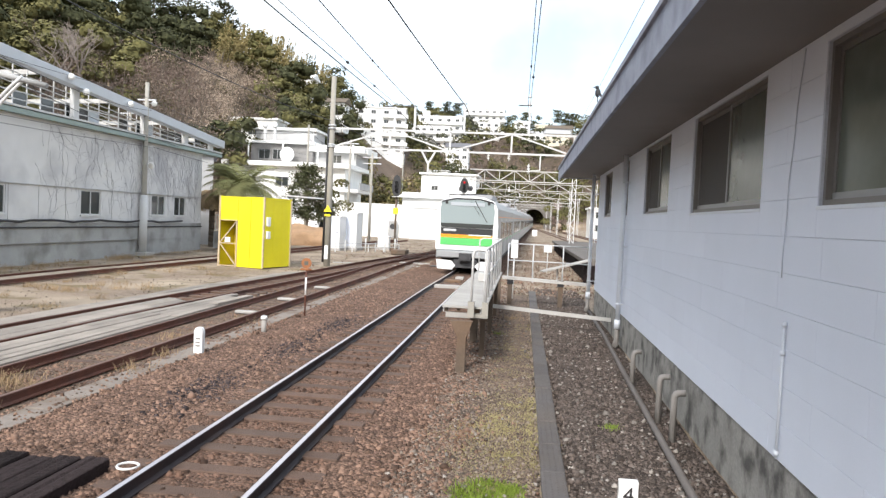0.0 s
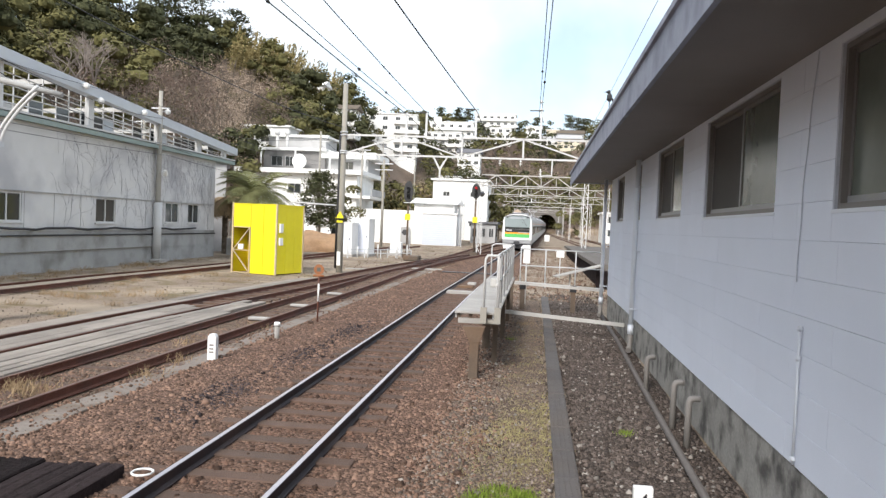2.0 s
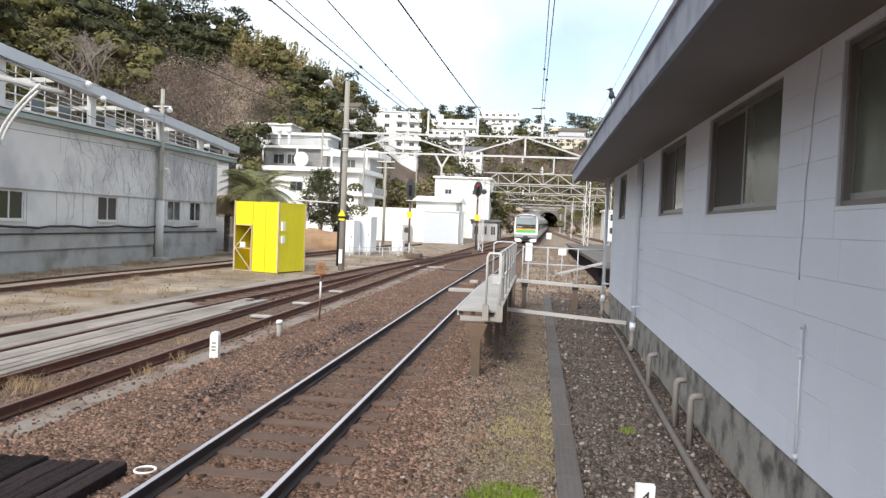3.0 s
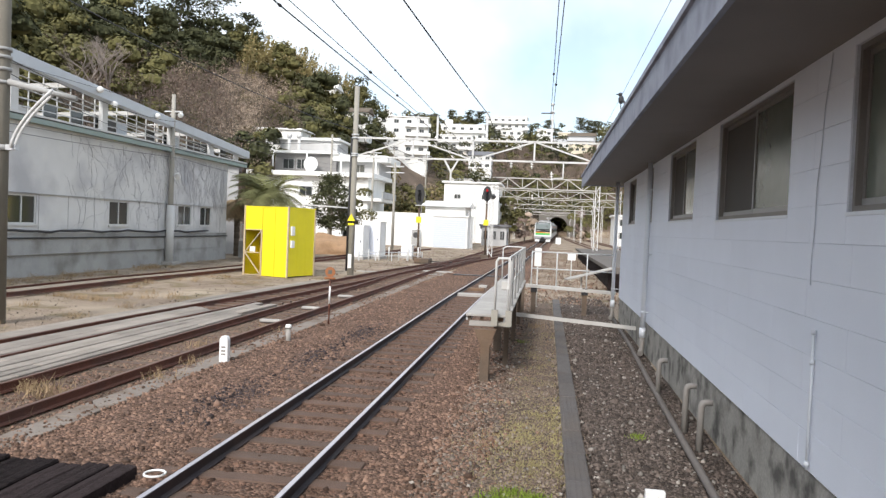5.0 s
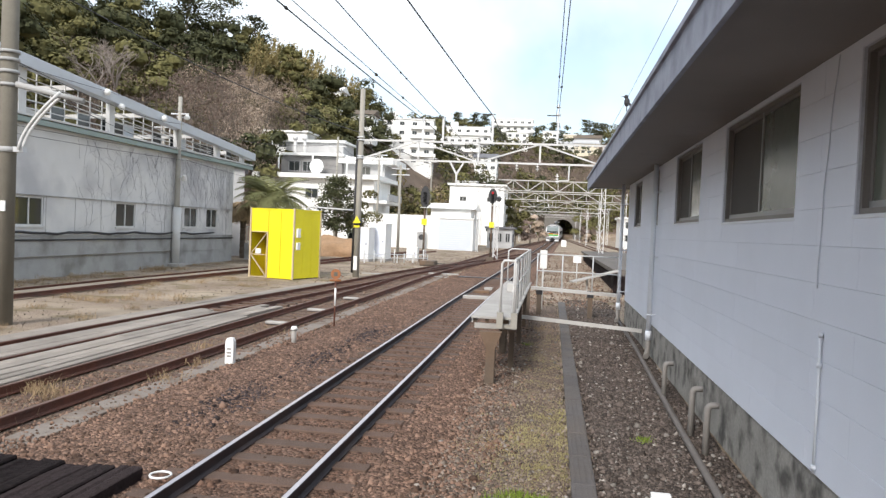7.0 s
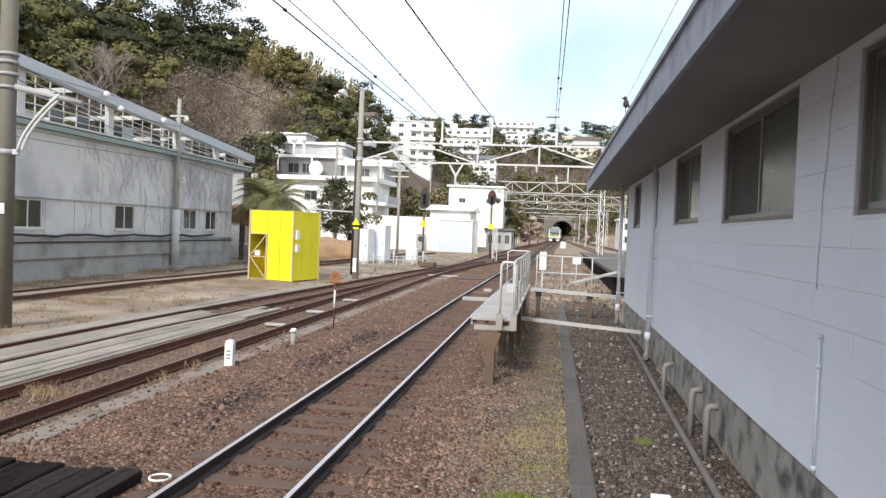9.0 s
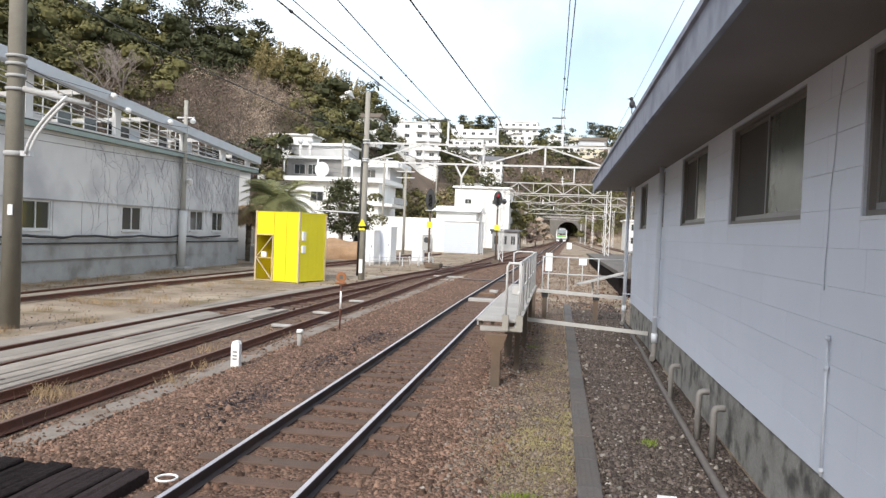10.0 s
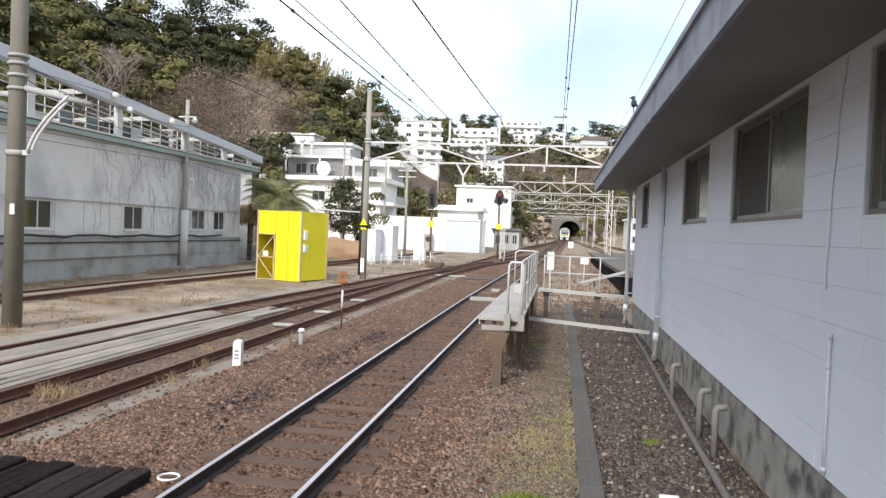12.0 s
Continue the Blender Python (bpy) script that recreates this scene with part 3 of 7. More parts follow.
conduit = thing("conduit", "thin white conduit running up the station wall", "conduit")
bm = bmnew()
pipe(bm, [(2.225, 6.45, 0.72), (2.225, 6.45, 1.88)], 0.0125, 8)
part("pipe", bm, PIPE_WHITE, conduit)
for z in (0.75, 1.6, 1.85):
    bm = bmnew()
    tube(bm, (2.225, 6.45, z), (2.225, 6.45, z + 0.04), 0.022, n=8)
    part("clip", bm, PIPE_WHITE, conduit)
bm = bmnew()
pts = [(2.238, 6.63 - 0.0011 * k ** 2.0 + 0.012 * math.sin(k * 1.3), 2.25 + k * 0.137) for k in range(15)]
pipe(bm, pts, 0.0055, 5)
solid("cable", bm, SIDING_BACK, "thin grey cable hanging down the station wall", "cable")

PVC_DIRTY = mat("grimy plastic pipe", (0.13, 0.115, 0.105), 0.75, 0.25, 6, 0.1, stain=(0.08, 0.068, 0.058), stain_amount=0.7)
drain_pipe = thing("drain_pipe", "long grey plastic drain pipe with risers along the plinth", "pipe")
bm = bmnew()
pipe(bm, [(1.68, 4.0, 0.07), (1.75, 7.5, 0.07), (1.81, 10.0, 0.065), (1.9, 13.5, 0.06), (2.02, 17.5, 0.06), (2.07, 22.5, 0.08)], 0.043, 10)
part("main_pipe", bm, PVC_DIRTY, drain_pipe, "grimy brown-grey pipe lying in the gravel")
for y, top, x in ((9.25, 0.62, 1.95), (10.12, 0.64, 1.93), (12.3, 0.60, 1.90)):
    bm = bmnew()
    pipe(bm, [(x, y, -0.1), (x, y, top - 0.05), (x + 0.02, y, top - 0.012), (x + 0.05, y, top), (x + 0.13, y, top)], 0.040, 10)
    part("riser", bm, PVC, drain_pipe)

bird = thing("bird", "small black crow perched on the roof edge", "bird")
bm = bmnew()
ball(bm, (1.0, 11.3, 4.63), 0.045, 10, 1.5)
ball(bm, (0.985, 11.3, 4.71), 0.032, 8)
bmesh.ops.create_cone(bm, segments=6, radius1=0.014, radius2=0.0, depth=0.06, matrix=pose(0.94, 11.3, 4.71, 0, -90, 0))
prism(bm, ((1.02, 4.63), (1.05, 4.62), (1.085, 4.52), (1.06, 4.52)), "y", 11.285, 11.315)
part("body", bm, DARK, bird)
for s in (-0.03, 0.03):
    bm = bmnew()
    tube(bm, (1.0, 11.3 + s * 0.5, 4.495), (1.0, 11.3 + s * 0.5, 4.6), 0.006, n=5)
    part("leg", bm, DARK, bird)

ASPHALT = mat("worn asphalt", (0.13, 0.118, 0.108), 0.95, 0.35, 1.2, 0.3, 40, spec=0.15)
# far platform behind the station building
platform = thing("platform", "concrete platform with dark shadowed edge", "platform", kind="structure")
bm = bmnew()
prism(bm, ((3.0, -0.1), (9.5, -0.1), (9.5, 1.15), (2.75, 1.15), (2.75, 0.97), (3.0, 0.97)), "y", 34.0, 72.0)
part("slab", bm, ASPHALT, platform, "dark worn platform surface", 0.01)
# Dark panels added as the shadow under the overhang and in the hollow end.
bm = bmnew()
for k in range(19):
    box(bm, 2.985, 3.03, 34.1 + k * 2, 36.0 + k * 2, 0.0, 0.8)
box(bm, 2.8, 9.4, 33.95, 33.99, 0.0, 0.85)
part("face_panel", bm, TIMBER_AND_SHADE, platform, "dark panels painted as the shadow below the edge")

# ---- workshop with clerestory on the far side of the yard ----
LX = -20.1
workshop = thing("workshop", "long grey mortar workshop with steel-framed clerestory and pale roof edge", "building")
L_WINDOWS = ((18.6, 20.6, 2.07, 3.22), (25.0, 26.6, 2.07, 3.22), (31.5, 33.1, 2.07, 3.22), (37.9, 39.4, 2.12, 3.24), (40.5, 41.9, 2.12, 3.24))
wall_with_holes(workshop, SHED_WALL, "", LX - 0.25, LX, -4.0, 44.0, 1.66, 6.0, L_WINDOWS)
bm = bmnew()
box(bm, LX - 0.25, LX + 0.05, -4.0, 44.0, -0.3, 1.66)
part("dado", bm, DADO, workshop, "darker mortar dado", 0.01)
bm = bmnew()
box(bm, LX - 12.0, LX - 0.25, 43.75, 44.0, -0.3, 6.2)
part("end_wall", bm, SHED_WALL, workshop)
bm = bmnew()
box(bm, LX - 12.0, LX - 11.75, -4, 43.75, -0.3, 6.2)
part("back_wall", bm, SHED_WALL, workshop)
for z, h in ((3.27, 0.018), (1.66, 0.05), (0.82, 0.03)):
    bm = bmnew()
    box(bm, LX + 0.002, LX + 0.075, -4, 44.0, z, z + h)
    part("string_course", bm, DADO, workshop)
bm = bmnew()
prism(bm, ((LX - 0.5, 6.0), (LX + 0.28, 6.0), (LX + 0.28, 6.2), (LX - 0.5, 6.24)), "y", -4.2, 46.3)
part("ledge", bm, LEDGE, workshop, "grey-green metal ledge")
bm = bmnew()
box(bm, LX - 0.45, LX + 0.3, -4.2, 46.3, 6.245, 6.33)
part("flashing", bm, STEEL_WHITE, workshop)


def ridge_z(y):
    return 8.12 - 0.067 * (y - 25.0)


def sloped(name, x0, x1, ya, yb, lo, hi, material, label=""):
    """A long member that follows the fall of the clerestory's top."""
    bm = bmnew()
    r = [[bm.verts.new((x, y, ridge_z(y) + z)) for x, z in ((x0, lo), (x1, lo), (x1, hi), (x0, hi))] for y in (ya, yb)]
    for i in range(4):
        bm.faces.new((r[0][i], r[0][(i + 1) % 4], r[1][(i + 1) % 4], r[1][i]))
    bm.faces.new(r[0][::-1])
    bm.faces.new(r[1])
    return part(name, bm, material, workshop, label, 0.008)


# The deck's dark colour stands for the dim interior behind the lattice.
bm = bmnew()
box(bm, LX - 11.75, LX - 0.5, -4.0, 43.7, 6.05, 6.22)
part("roof_deck", bm, WALL_SHADE_GREY, workshop, "flat dark roof deck behind the clerestory", 0.01)
sloped("edge_beam", LX - 0.12, LX + 0.35, -4.0, 46.5, -0.05, 0.40, ROOF_PALE, "deep pale grey roof edge beam")
sloped("back_beam", LX - 5.9, LX - 5.6, -4.0, 46.5, -0.25, 0.05, WEATHERED)
for k in range(10):
    y = -2.5 + k * 5.2
    bm = bmnew()
    beam(bm, (LX, y, ridge_z(y) + 0.1), (LX - 5.75, y, ridge_z(y) - 0.1), 0.12, 0.2)
    part("rafter", bm, WEATHERED, workshop)
    bm = bmnew()
    box(bm, LX - 5.85, LX - 5.65, y - 0.1, y + 0.1, 6.22, ridge_z(y) - 0.2)
    part("back_post", bm, WEATHERED, workshop)
for y in (3.0, 8.5, 14.0, 19.6, 25.2, 30.9, 36.9, 41.6, 45.2):
    bm = bmnew()
    box(bm, LX - 0.15, LX + 0.06, y - 0.2, y + 0.2, 6.33, ridge_z(y))
    part("column", bm, STEEL_WHITE, workshop, "", 0.01)
BAND = 0.62
for k in range(56):
    y = -3.4 + k * 0.85
    if y > 45.0:
        break
    bm = bmnew()
    box(bm, LX - 0.29, LX - 0.25, y - 0.022, y + 0.022, 6.33, ridge_z(y))
    part("mullion", bm, STEEL_WHITE, workshop)
    if random.random() < 0.6:
        bm = bmnew()
        box(bm, LX - 0.275, LX - 0.262, y + 0.03, y + 0.82, 6.36, 6.33 + BAND - 0.03)
        part("pane", bm, random.choice((GLASS, PANE_PALE, GLASS)), workshop)
    if random.random() < 0.75:
        bm = bmnew()
        box(bm, LX - 5.7, LX - 5.64, y - 0.03, y + 0.03, 6.22, ridge_z(y) - 0.25)
        part("back_mullion", bm, WEATHERED, workshop)
    if random.random() < 0.25:
        bm = bmnew()
        box(bm, LX - 5.69, LX - 5.67, y + 0.05, y + 0.8, 6.3, 7.0)
        part("back_pane", bm, GLASS, workshop)
for z in (6.33 + BAND * 0.5, 6.33 + BAND):
    for a in range(-4, 45, 7):
        bm = bmnew()
        beam(bm, (LX - 0.27, a, z), (LX - 0.27, min(a + 7, 45), z), 0.045)
        part("transom", bm, STEEL_WHITE, workshop)
for d in (0.3, 0.52, 0.74):
    sloped("transom", LX - 0.29, LX - 0.25, -4.0, 45.0, -d, -d + 0.04, STEEL_WHITE)
for d in (0.55, 0.95):
    sloped("back_transom", LX - 5.72, LX - 5.66, -4.0, 45.0, -d, -d + 0.05, WEATHERED)
bm = bmnew()
prism(bm, [(LX - 3.2 + 1.0 * math.cos(math.pi * k / 10), 6.22 + 0.75 * math.sin(math.pi * k / 10)) for k in range(11)], "y", 39.4, 42.2)
part("skylight", bm, WHITE, workshop, "low arched white skylight")
# Boxes added behind the lattice, their dark tone giving it a dim background.
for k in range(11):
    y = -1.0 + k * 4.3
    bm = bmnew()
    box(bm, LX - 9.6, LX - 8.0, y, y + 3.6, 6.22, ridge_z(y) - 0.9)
    part("roof_housing", bm, WALL_SHADE_GREY, workshop, "dark box added behind the lattice for its dim interior", 0.02)
for wy0, wy1, wz0, wz1 in L_WINDOWS:
    bm = bmnew()
    w = 0.06
    ym = (wy0 + wy1) / 2
    for a, b, c, d in ((wy0, wy1, wz0, wz0 + w), (wy0, wy1, wz1 - w, wz1), (wy0, wy0 + w, wz0 + w, wz1 - w), (wy1 - w, wy1, wz0 + w, wz1 - w), (ym - 0.03, ym + 0.03, wz0 + w, wz1 - w)):
        box(bm, LX - 0.1, LX - 0.03, a, b, c, d)
    win = part("window_frame", bm, STEEL_WHITE, workshop)
    for a, b in ((wy0 + w, ym - 0.03), (ym + 0.03, wy1 - w)):
        bm = bmnew()
        box(bm, LX - 0.075, LX - 0.065, a, b, wz0 + w, wz1 - w)
        part("pane", bm, GLASS, win)
    bm = bmnew()
    box(bm, LX - 0.05, LX + 0.06, wy0 - 0.06, wy1 + 0.06, wz0 - 0.07, wz0 - 0.003)
    part("window_sill", bm, STEEL_WHITE, workshop)
bm = bmnew()
pts = [(LX + 0.11, y * 0.7, 1.80 + 0.035 * math.sin(y * 1.1) + 0.02 * math.sin(y * 2.7)) for y in range(-4, 60)]
pipe(bm, pts, 0.05, 6)
solid("cable", bm, RUBBER, "black cable sagging between hooks along the workshop wall", "cable")
bm = bmnew()
pipe(bm, [(LX + 0.12, -4, 0.86), (LX + 0.12, 36.3, 0.86), (LX + 0.12, 36.5, 0.15)], 0.03, 6)
solid("pipe", bm, PVC, "thin grey pipe along the workshop dado", "pipe")

bm = bmnew()
pipe(bm, [(LX + 0.1, -4, 1.52), (LX + 0.1, 44.0, 1.52)], 0.035, 6)
solid("pipe", bm, RUBBER, "straight dark pipe below the sagging cable on the workshop wall", "pipe")
for k in range(17):
    y = 14.0 + k * 1.82
    if any(w[0] - 0.1 < y < w[1] + 0.1 for w in L_WINDOWS):
        continue
    bm = bmnew()
    box(bm, LX - 0.01, LX + 0.008, y - 0.009, y + 0.009, 1.72, 3.26)
    part("joint_strip", bm, DADO, workshop)

# dry vines clinging to the workshop wall
rng = random.Random(5)
bm = bmnew()
for k in range(360):
    y, z = (rng.uniform(28.5, 43.6) if k % 2 else rng.uniform(36.5, 43.6)), rng.uniform(1.7, 5.6)
    a = math.pi / 2 + rng.uniform(-0.5, 0.5)
    for s in range(rng.randint(6, 16)):
        a += rng.uniform(-0.6, 0.6)
        y2, z2 = y + 0.2 * math.cos(a), z + 0.2 * abs(math.sin(a))
        if not (28.0 < y2 < 43.9 and z2 < 5.95) or any(w[0] - 0.05 < y2 < w[1] + 0.05 and w[2] - 0.1 < z2 < w[3] + 0.1 for w in L_WINDOWS):
            break
        tube(bm, (LX + 0.012, y, z), (LX + 0.012, y2, z2), rng.uniform(0.003, 0.0062), n=4, caps=False)
        y, z = y2, z2
solid("vine", bm, VINE, "leafless dry vine clinging to the grey workshop wall", "vine")


def globe_lamp(y, z, x=LX + 0.45):
    ob = thing("globe_lamp", "round white lamp on a short bracket under the roof edge", "lamp", group="lamps along the workshop")
    bm = bmnew()
    ball(bm, (x + 0.05, y, z), 0.15, 12)
    part("globe", bm, WHITE, ob)
    bm = bmnew()
    beam(bm, (x + 0.05, y, z), (LX - 0.1, y, z + 0.02), 0.04)
    part("bracket", bm, STEEL, ob)


for y, z in ((29.8, 8.0), (30.9, 7.55), (34.6, 7.6), (36.9, 8.0), (18.5, 9.0)):
    globe_lamp(y, z)

# ---- yellow hut ----
hut = thing("hut", "bright yellow sheet-clad hut with an open timber-framed doorway", "hut", (-14.05, 32.95, 0.0), -16.5)
W, D, Hh = 2.42, 2.05, 3.2
for a, b, nm in ((0.0, 0.98, 2.15), (1.0, 1.70, 0.02), (1.72, W, 0.02)):
    bm = bmnew()
    box(bm, a, b, -0.03, 0.0, nm, Hh)
    part("panel", bm, YELLOW, hut)
for a in range(3):
    bm = bmnew()
    box(bm, W, W + 0.03, a * D / 3 + 0.006, (a + 1) * D / 3 - 0.006, 0.05, Hh)
    part("panel", bm, YELLOW, hut)
bm = bmnew()
box(bm, -0.03, 0.0, 0, D, 0.02, Hh)
part("panel", bm, YELLOW, hut)
bm = bmnew()
box(bm, 0, W, D, D + 0.03, 0.02, Hh)
part("panel", bm, YELLOW, hut)
bm = bmnew()
box(bm, 0.02, 0.9, 1.0, 1.03, 0.05, 2.2)
box(bm, 0.95, 0.99, 0.01, 1.03, 0.05, 2.2)
part("inner_panel", bm, YELLOW_IN, hut)
bm = bmnew()
box(bm, -0.05, W + 0.05, -0.05, D + 0.05, Hh, Hh + 0.05)
part("roof", bm, YELLOW, hut)
for x, y in ((-0.03, -0.04), (W + 0.03, -0.04), (W + 0.035, D), (-0.03, D)):
    bm = bmnew()
    box(bm, x - 0.035, x + 0.035, y - 0.035, y + 0.035, 0, Hh + (0.08 if y < 0 else -0.02))
    part("corner_post", bm, WOOD, hut)
bm = bmnew()
for p, q in (((0.0, 0.0), (0.0, 2.15)), ((0.98, 0.0), (0.98, 2.15)), ((0.0, 2.15), (0.98, 2.15)), ((0.0, 1.08), (0.98, 1.08)), ((0.0, 0.04), (0.98, 0.04)), ((0.05, 1.1), (0.95, 2.1)), ((0.95, 0.08), (0.05, 1.05))):
    beam(bm, (p[0], -0.06, p[1]), (q[0], -0.06, q[1]), 0.06, 0.04)
part("door_frame", bm, WOOD, hut, "pale timber braced door frame")
for z, h in ((1.95, 0.42), (1.38, 0.34)):
    bm = bmnew()
    box(bm, W + 0.03, W + 0.13, 0.12, 0.36, z, z + h)
    part("switch_box", bm, WHITE, hut, "small white switch box", 0.01)
bm = bmnew()
box(bm, 0.32, 0.62, -0.09, -0.02, 1.12, 1.36)
part("lock_box", bm, WHITE, hut, "small white lock box", 0.008)


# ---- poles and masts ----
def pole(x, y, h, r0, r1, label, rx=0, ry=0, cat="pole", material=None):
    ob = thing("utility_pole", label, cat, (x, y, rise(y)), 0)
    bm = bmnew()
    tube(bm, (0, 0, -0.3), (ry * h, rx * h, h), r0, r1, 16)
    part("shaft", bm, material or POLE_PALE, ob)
    return ob


def band(ob, r, z, h, material, name="band", label="", x=0.0):
    bm = bmnew()
    tube(bm, (x, 0, z), (x, 0, z + h), r, n=16)
    return part(name, bm, material, ob, label)


near_pole = pole(-12.45, 15.2, 11.5, 0.215, 0.16, "thick weathered concrete catenary pole with steel bracket", material=POLE)
for z in (5.45, 5.75, 6.02, 6.2, 3.95):
    band(near_pole, 0.222, z, 0.07 if z != 3.95 else 0.12, DADO)
bm = bmnew()
tube(bm, (0.2, 0, 5.5), (1.75, 0.2, 5.18), 0.075, 0.06, 10)
part("insulator_arm", bm, DADO, near_pole, "grey insulated bracket arm")
for dy in (-0.12, 0.16):
    bm = bmnew()
    pts = []
    for k in range(9):
        u = k / 8
        pts.append((0.38 + 1.0 * u ** 1.6 + (dy > 0) * -0.12, dy, 4.0 + 1.32 * u))
    pipe(bm, pts, 0.035, 8)
    part("brace", bm, STEEL_WHITE, near_pole, "curved pale steel brace")
bm = bmnew()
box(bm, 0.2, 0.45, -0.07, 0.07, 3.96, 4.08)
part("clamp", bm, STEEL, near_pole)
bm = bmnew()
box(bm, 0.06, 0.17, -0.235, -0.205, 2.6, 2.84)
part("number_plate", bm, WHITE, near_pole, "small white plate")

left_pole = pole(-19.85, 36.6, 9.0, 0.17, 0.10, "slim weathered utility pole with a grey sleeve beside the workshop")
band(left_pole, 0.21, 0.15, 3.0, STEEL_WHITE, "sleeve", "pale grey protective sleeve")
bm = bmnew()
box(bm, -0.42, 0.42, -0.42, 0.42, -0.1, 0.16)
part("footing", bm, CONCRETE_LIGHT, left_pole, "concrete footing", 0.03)
for z in (5.7, 6.2, 8.1):
    bm = bmnew()
    beam(bm, (-0.5, 0, z), (0.5, 0, z), 0.06)
    part("crossarm", bm, STEEL, left_pole)
bm = bmnew()
bmesh.ops.create_cone(bm, segments=14, radius1=0.18, radius2=0.06, depth=0.3, cap_ends=True, matrix=pose(0.45, -0.2, 4.75, 60, 0, 30))
part("floodlight", bm, WHITE, left_pole, "white floodlight")
bm = bmnew()
beam(bm, (0, 0, 4.75), (0.4, -0.15, 4.75), 0.05)
part("lamp_arm", bm, STEEL, left_pole)
bm = bmnew()
box(bm, -0.36, -0.22, -0.2, -0.05, 0.5, 1.6)
part("cable_guard", bm, WHITE, left_pole, "white cable guard")

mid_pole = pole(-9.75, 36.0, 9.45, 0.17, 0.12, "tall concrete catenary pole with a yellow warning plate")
for z in (7.0, 6.85, 6.05, 5.95):
    band(mid_pole, 0.19, z, 0.07, STEEL)
band(mid_pole, 0.20, 2.55, 0.32, DARK, "wrap", "black wrap")
bm = bmnew()
prism(bm, ((-0.2, 2.72), (0.2, 2.72), (0.0, 3.08)), "y", -0.23, -0.21)
part("warning_plate", bm, YELLOW, mid_pole, "yellow triangular warning plate")
bm = bmnew()
prism(bm, ((-0.15, 2.5), (0.15, 2.5), (0.15, 2.6), (-0.15, 2.6)), "y", -0.23, -0.21)
part("band_plate", bm, YELLOW, mid_pole)
bm = bmnew()
box(bm, -0.09, 0.09, -0.24, -0.2, 0.35, 1.05)
part("lower_plate", bm, WHITE, mid_pole, "narrow white plate")
bm = bmnew()
tube(bm, (-0.2, -0.06, 0.2), (-0.16, -0.06, 6.9), 0.06, n=8)
part("cable_riser", bm, RUBBER, mid_pole, "black cable riser")
bm = bmnew()
pipe(bm, [(0, 0, 3.35), (-2.6, 0.1, 3.45), (-2.95, 0.1, 3.0)], 0.035, 8)
part("side_arm", bm, STEEL_WHITE, mid_pole)


# ---- catenary gantries ----
def mast(x, y, h, w, base=0.0):
    ob = thing("catenary_mast", "pale lattice steel catenary mast", "mast", (x, y, rise(y) + base), group="catenary masts")
    for sx in (-1, 1):
        for sy in (-1, 1):
            bm = bmnew()
            box(bm, sx * w / 2 - 0.025, sx * w / 2 + 0.025, sy * w / 2 - 0.025, sy * w / 2 + 0.025, 0, h)
            part("corner_post", bm, STEEL_WHITE, ob)
    bm = bmnew()
    n = max(4, int(h / 0.55))
    for k in range(n):
        s = 1 if k % 2 else -1
        for d in (-1, 1):
            beam(bm, (-s * w / 2, d * w / 2, k * h / n), (s * w / 2, d * w / 2, (k + 1) * h / n), 0.035)
            beam(bm, (d * w / 2, -s * w / 2, k * h / n), (d * w / 2, s * w / 2, (k + 1) * h / n), 0.035)
    part("lacing", bm, STEEL_WHITE, ob)
    return ob


def insulator(parent, x, y, z, r=0.09, n=3, gap=0.13):
    bm = bmnew()
    for k in range(n):
        tube(bm, (x, y, z - k * gap), (x, y, z - k * gap - 0.05), r, r * 0.6, 10)
    tube(bm, (x, y, z + 0.1), (x, y, z - n * gap), 0.02, n=6)
    return part("insulator", bm, WHITE, parent, "white porcelain insulator")


def gantry(y, x0, x1, z0, z1, bays, truss=True, w=0.09, drops=()):
    g = rise(y)
    steel = WEATHERED if truss else STEEL_WHITE
    ob = thing("catenary_gantry", "pale steel truss beam spanning the tracks and carrying wires", "gantry", (0, y, g), group="catenary gantries")
    for z in (z0, z1):
        for d in ((-0.25, 0.25) if truss else (0,)):
            bm = bmnew()
            beam(bm, (x0, d, z), (x1, d, z), w, w)
            part("chord", bm, steel, ob)
    step = (x1 - x0) / bays
    for k in range(bays):
        a, b = x0 + k * step, x0 + (k + 1) * step
        bm = bmnew()
        for d in ((-0.25, 0.25) if truss else (0,)):
            if k % 2:
                beam(bm, (a, d, z1), (b, d, z0), w * 0.8)
            else:
                beam(bm, (a, d, z0), (b, d, z1), w * 0.8)
        part("diagonal", bm, steel, ob)
        if k:
            bm = bmnew()
            beam(bm, (a, 0, z0), (a, 0, z1), w)
            part("upright", bm, steel, ob)
    for dx in drops:
        bm = bmnew()
        pipe(bm, [(dx, 0, z0), (dx, 0, z0 - 0.75), (dx - 0.55, 0, z0 - 0.8)], 0.035, 6)
        part("dropper", bm, steel, ob)
        insulator(ob, dx - 0.55, 0, z0 - 0.55)
    return ob


g1 = gantry(36.0, -9.8, 5.2, 5.95, 6.9, 5, truss=False, w=0.085, drops=(0.62,))
for x, z in ((-3.15, 8.3), (0.0, 8.3), (-5.6, 8.1), (-6.6, 8.05)):
    bm = bmnew()
    beam(bm, (x, 0, 6.9), (x, 0, z), 0.09)
    part("post", bm, STEEL, g1)
    bm = bmnew()
    beam(bm, (x - 0.55, 0, z), (x + 0.1, 0, z), 0.05)
    part("arm", bm, DARK, g1)
insulator(g1, -0.02, 0.1, 8.75, 0.13, 3, 0.36)
for x in (-7.9, -6.2, -1.9, -0.9):
    insulator(g1, x, 0, 5.85, 0.08, 2)
bm = bmnew()
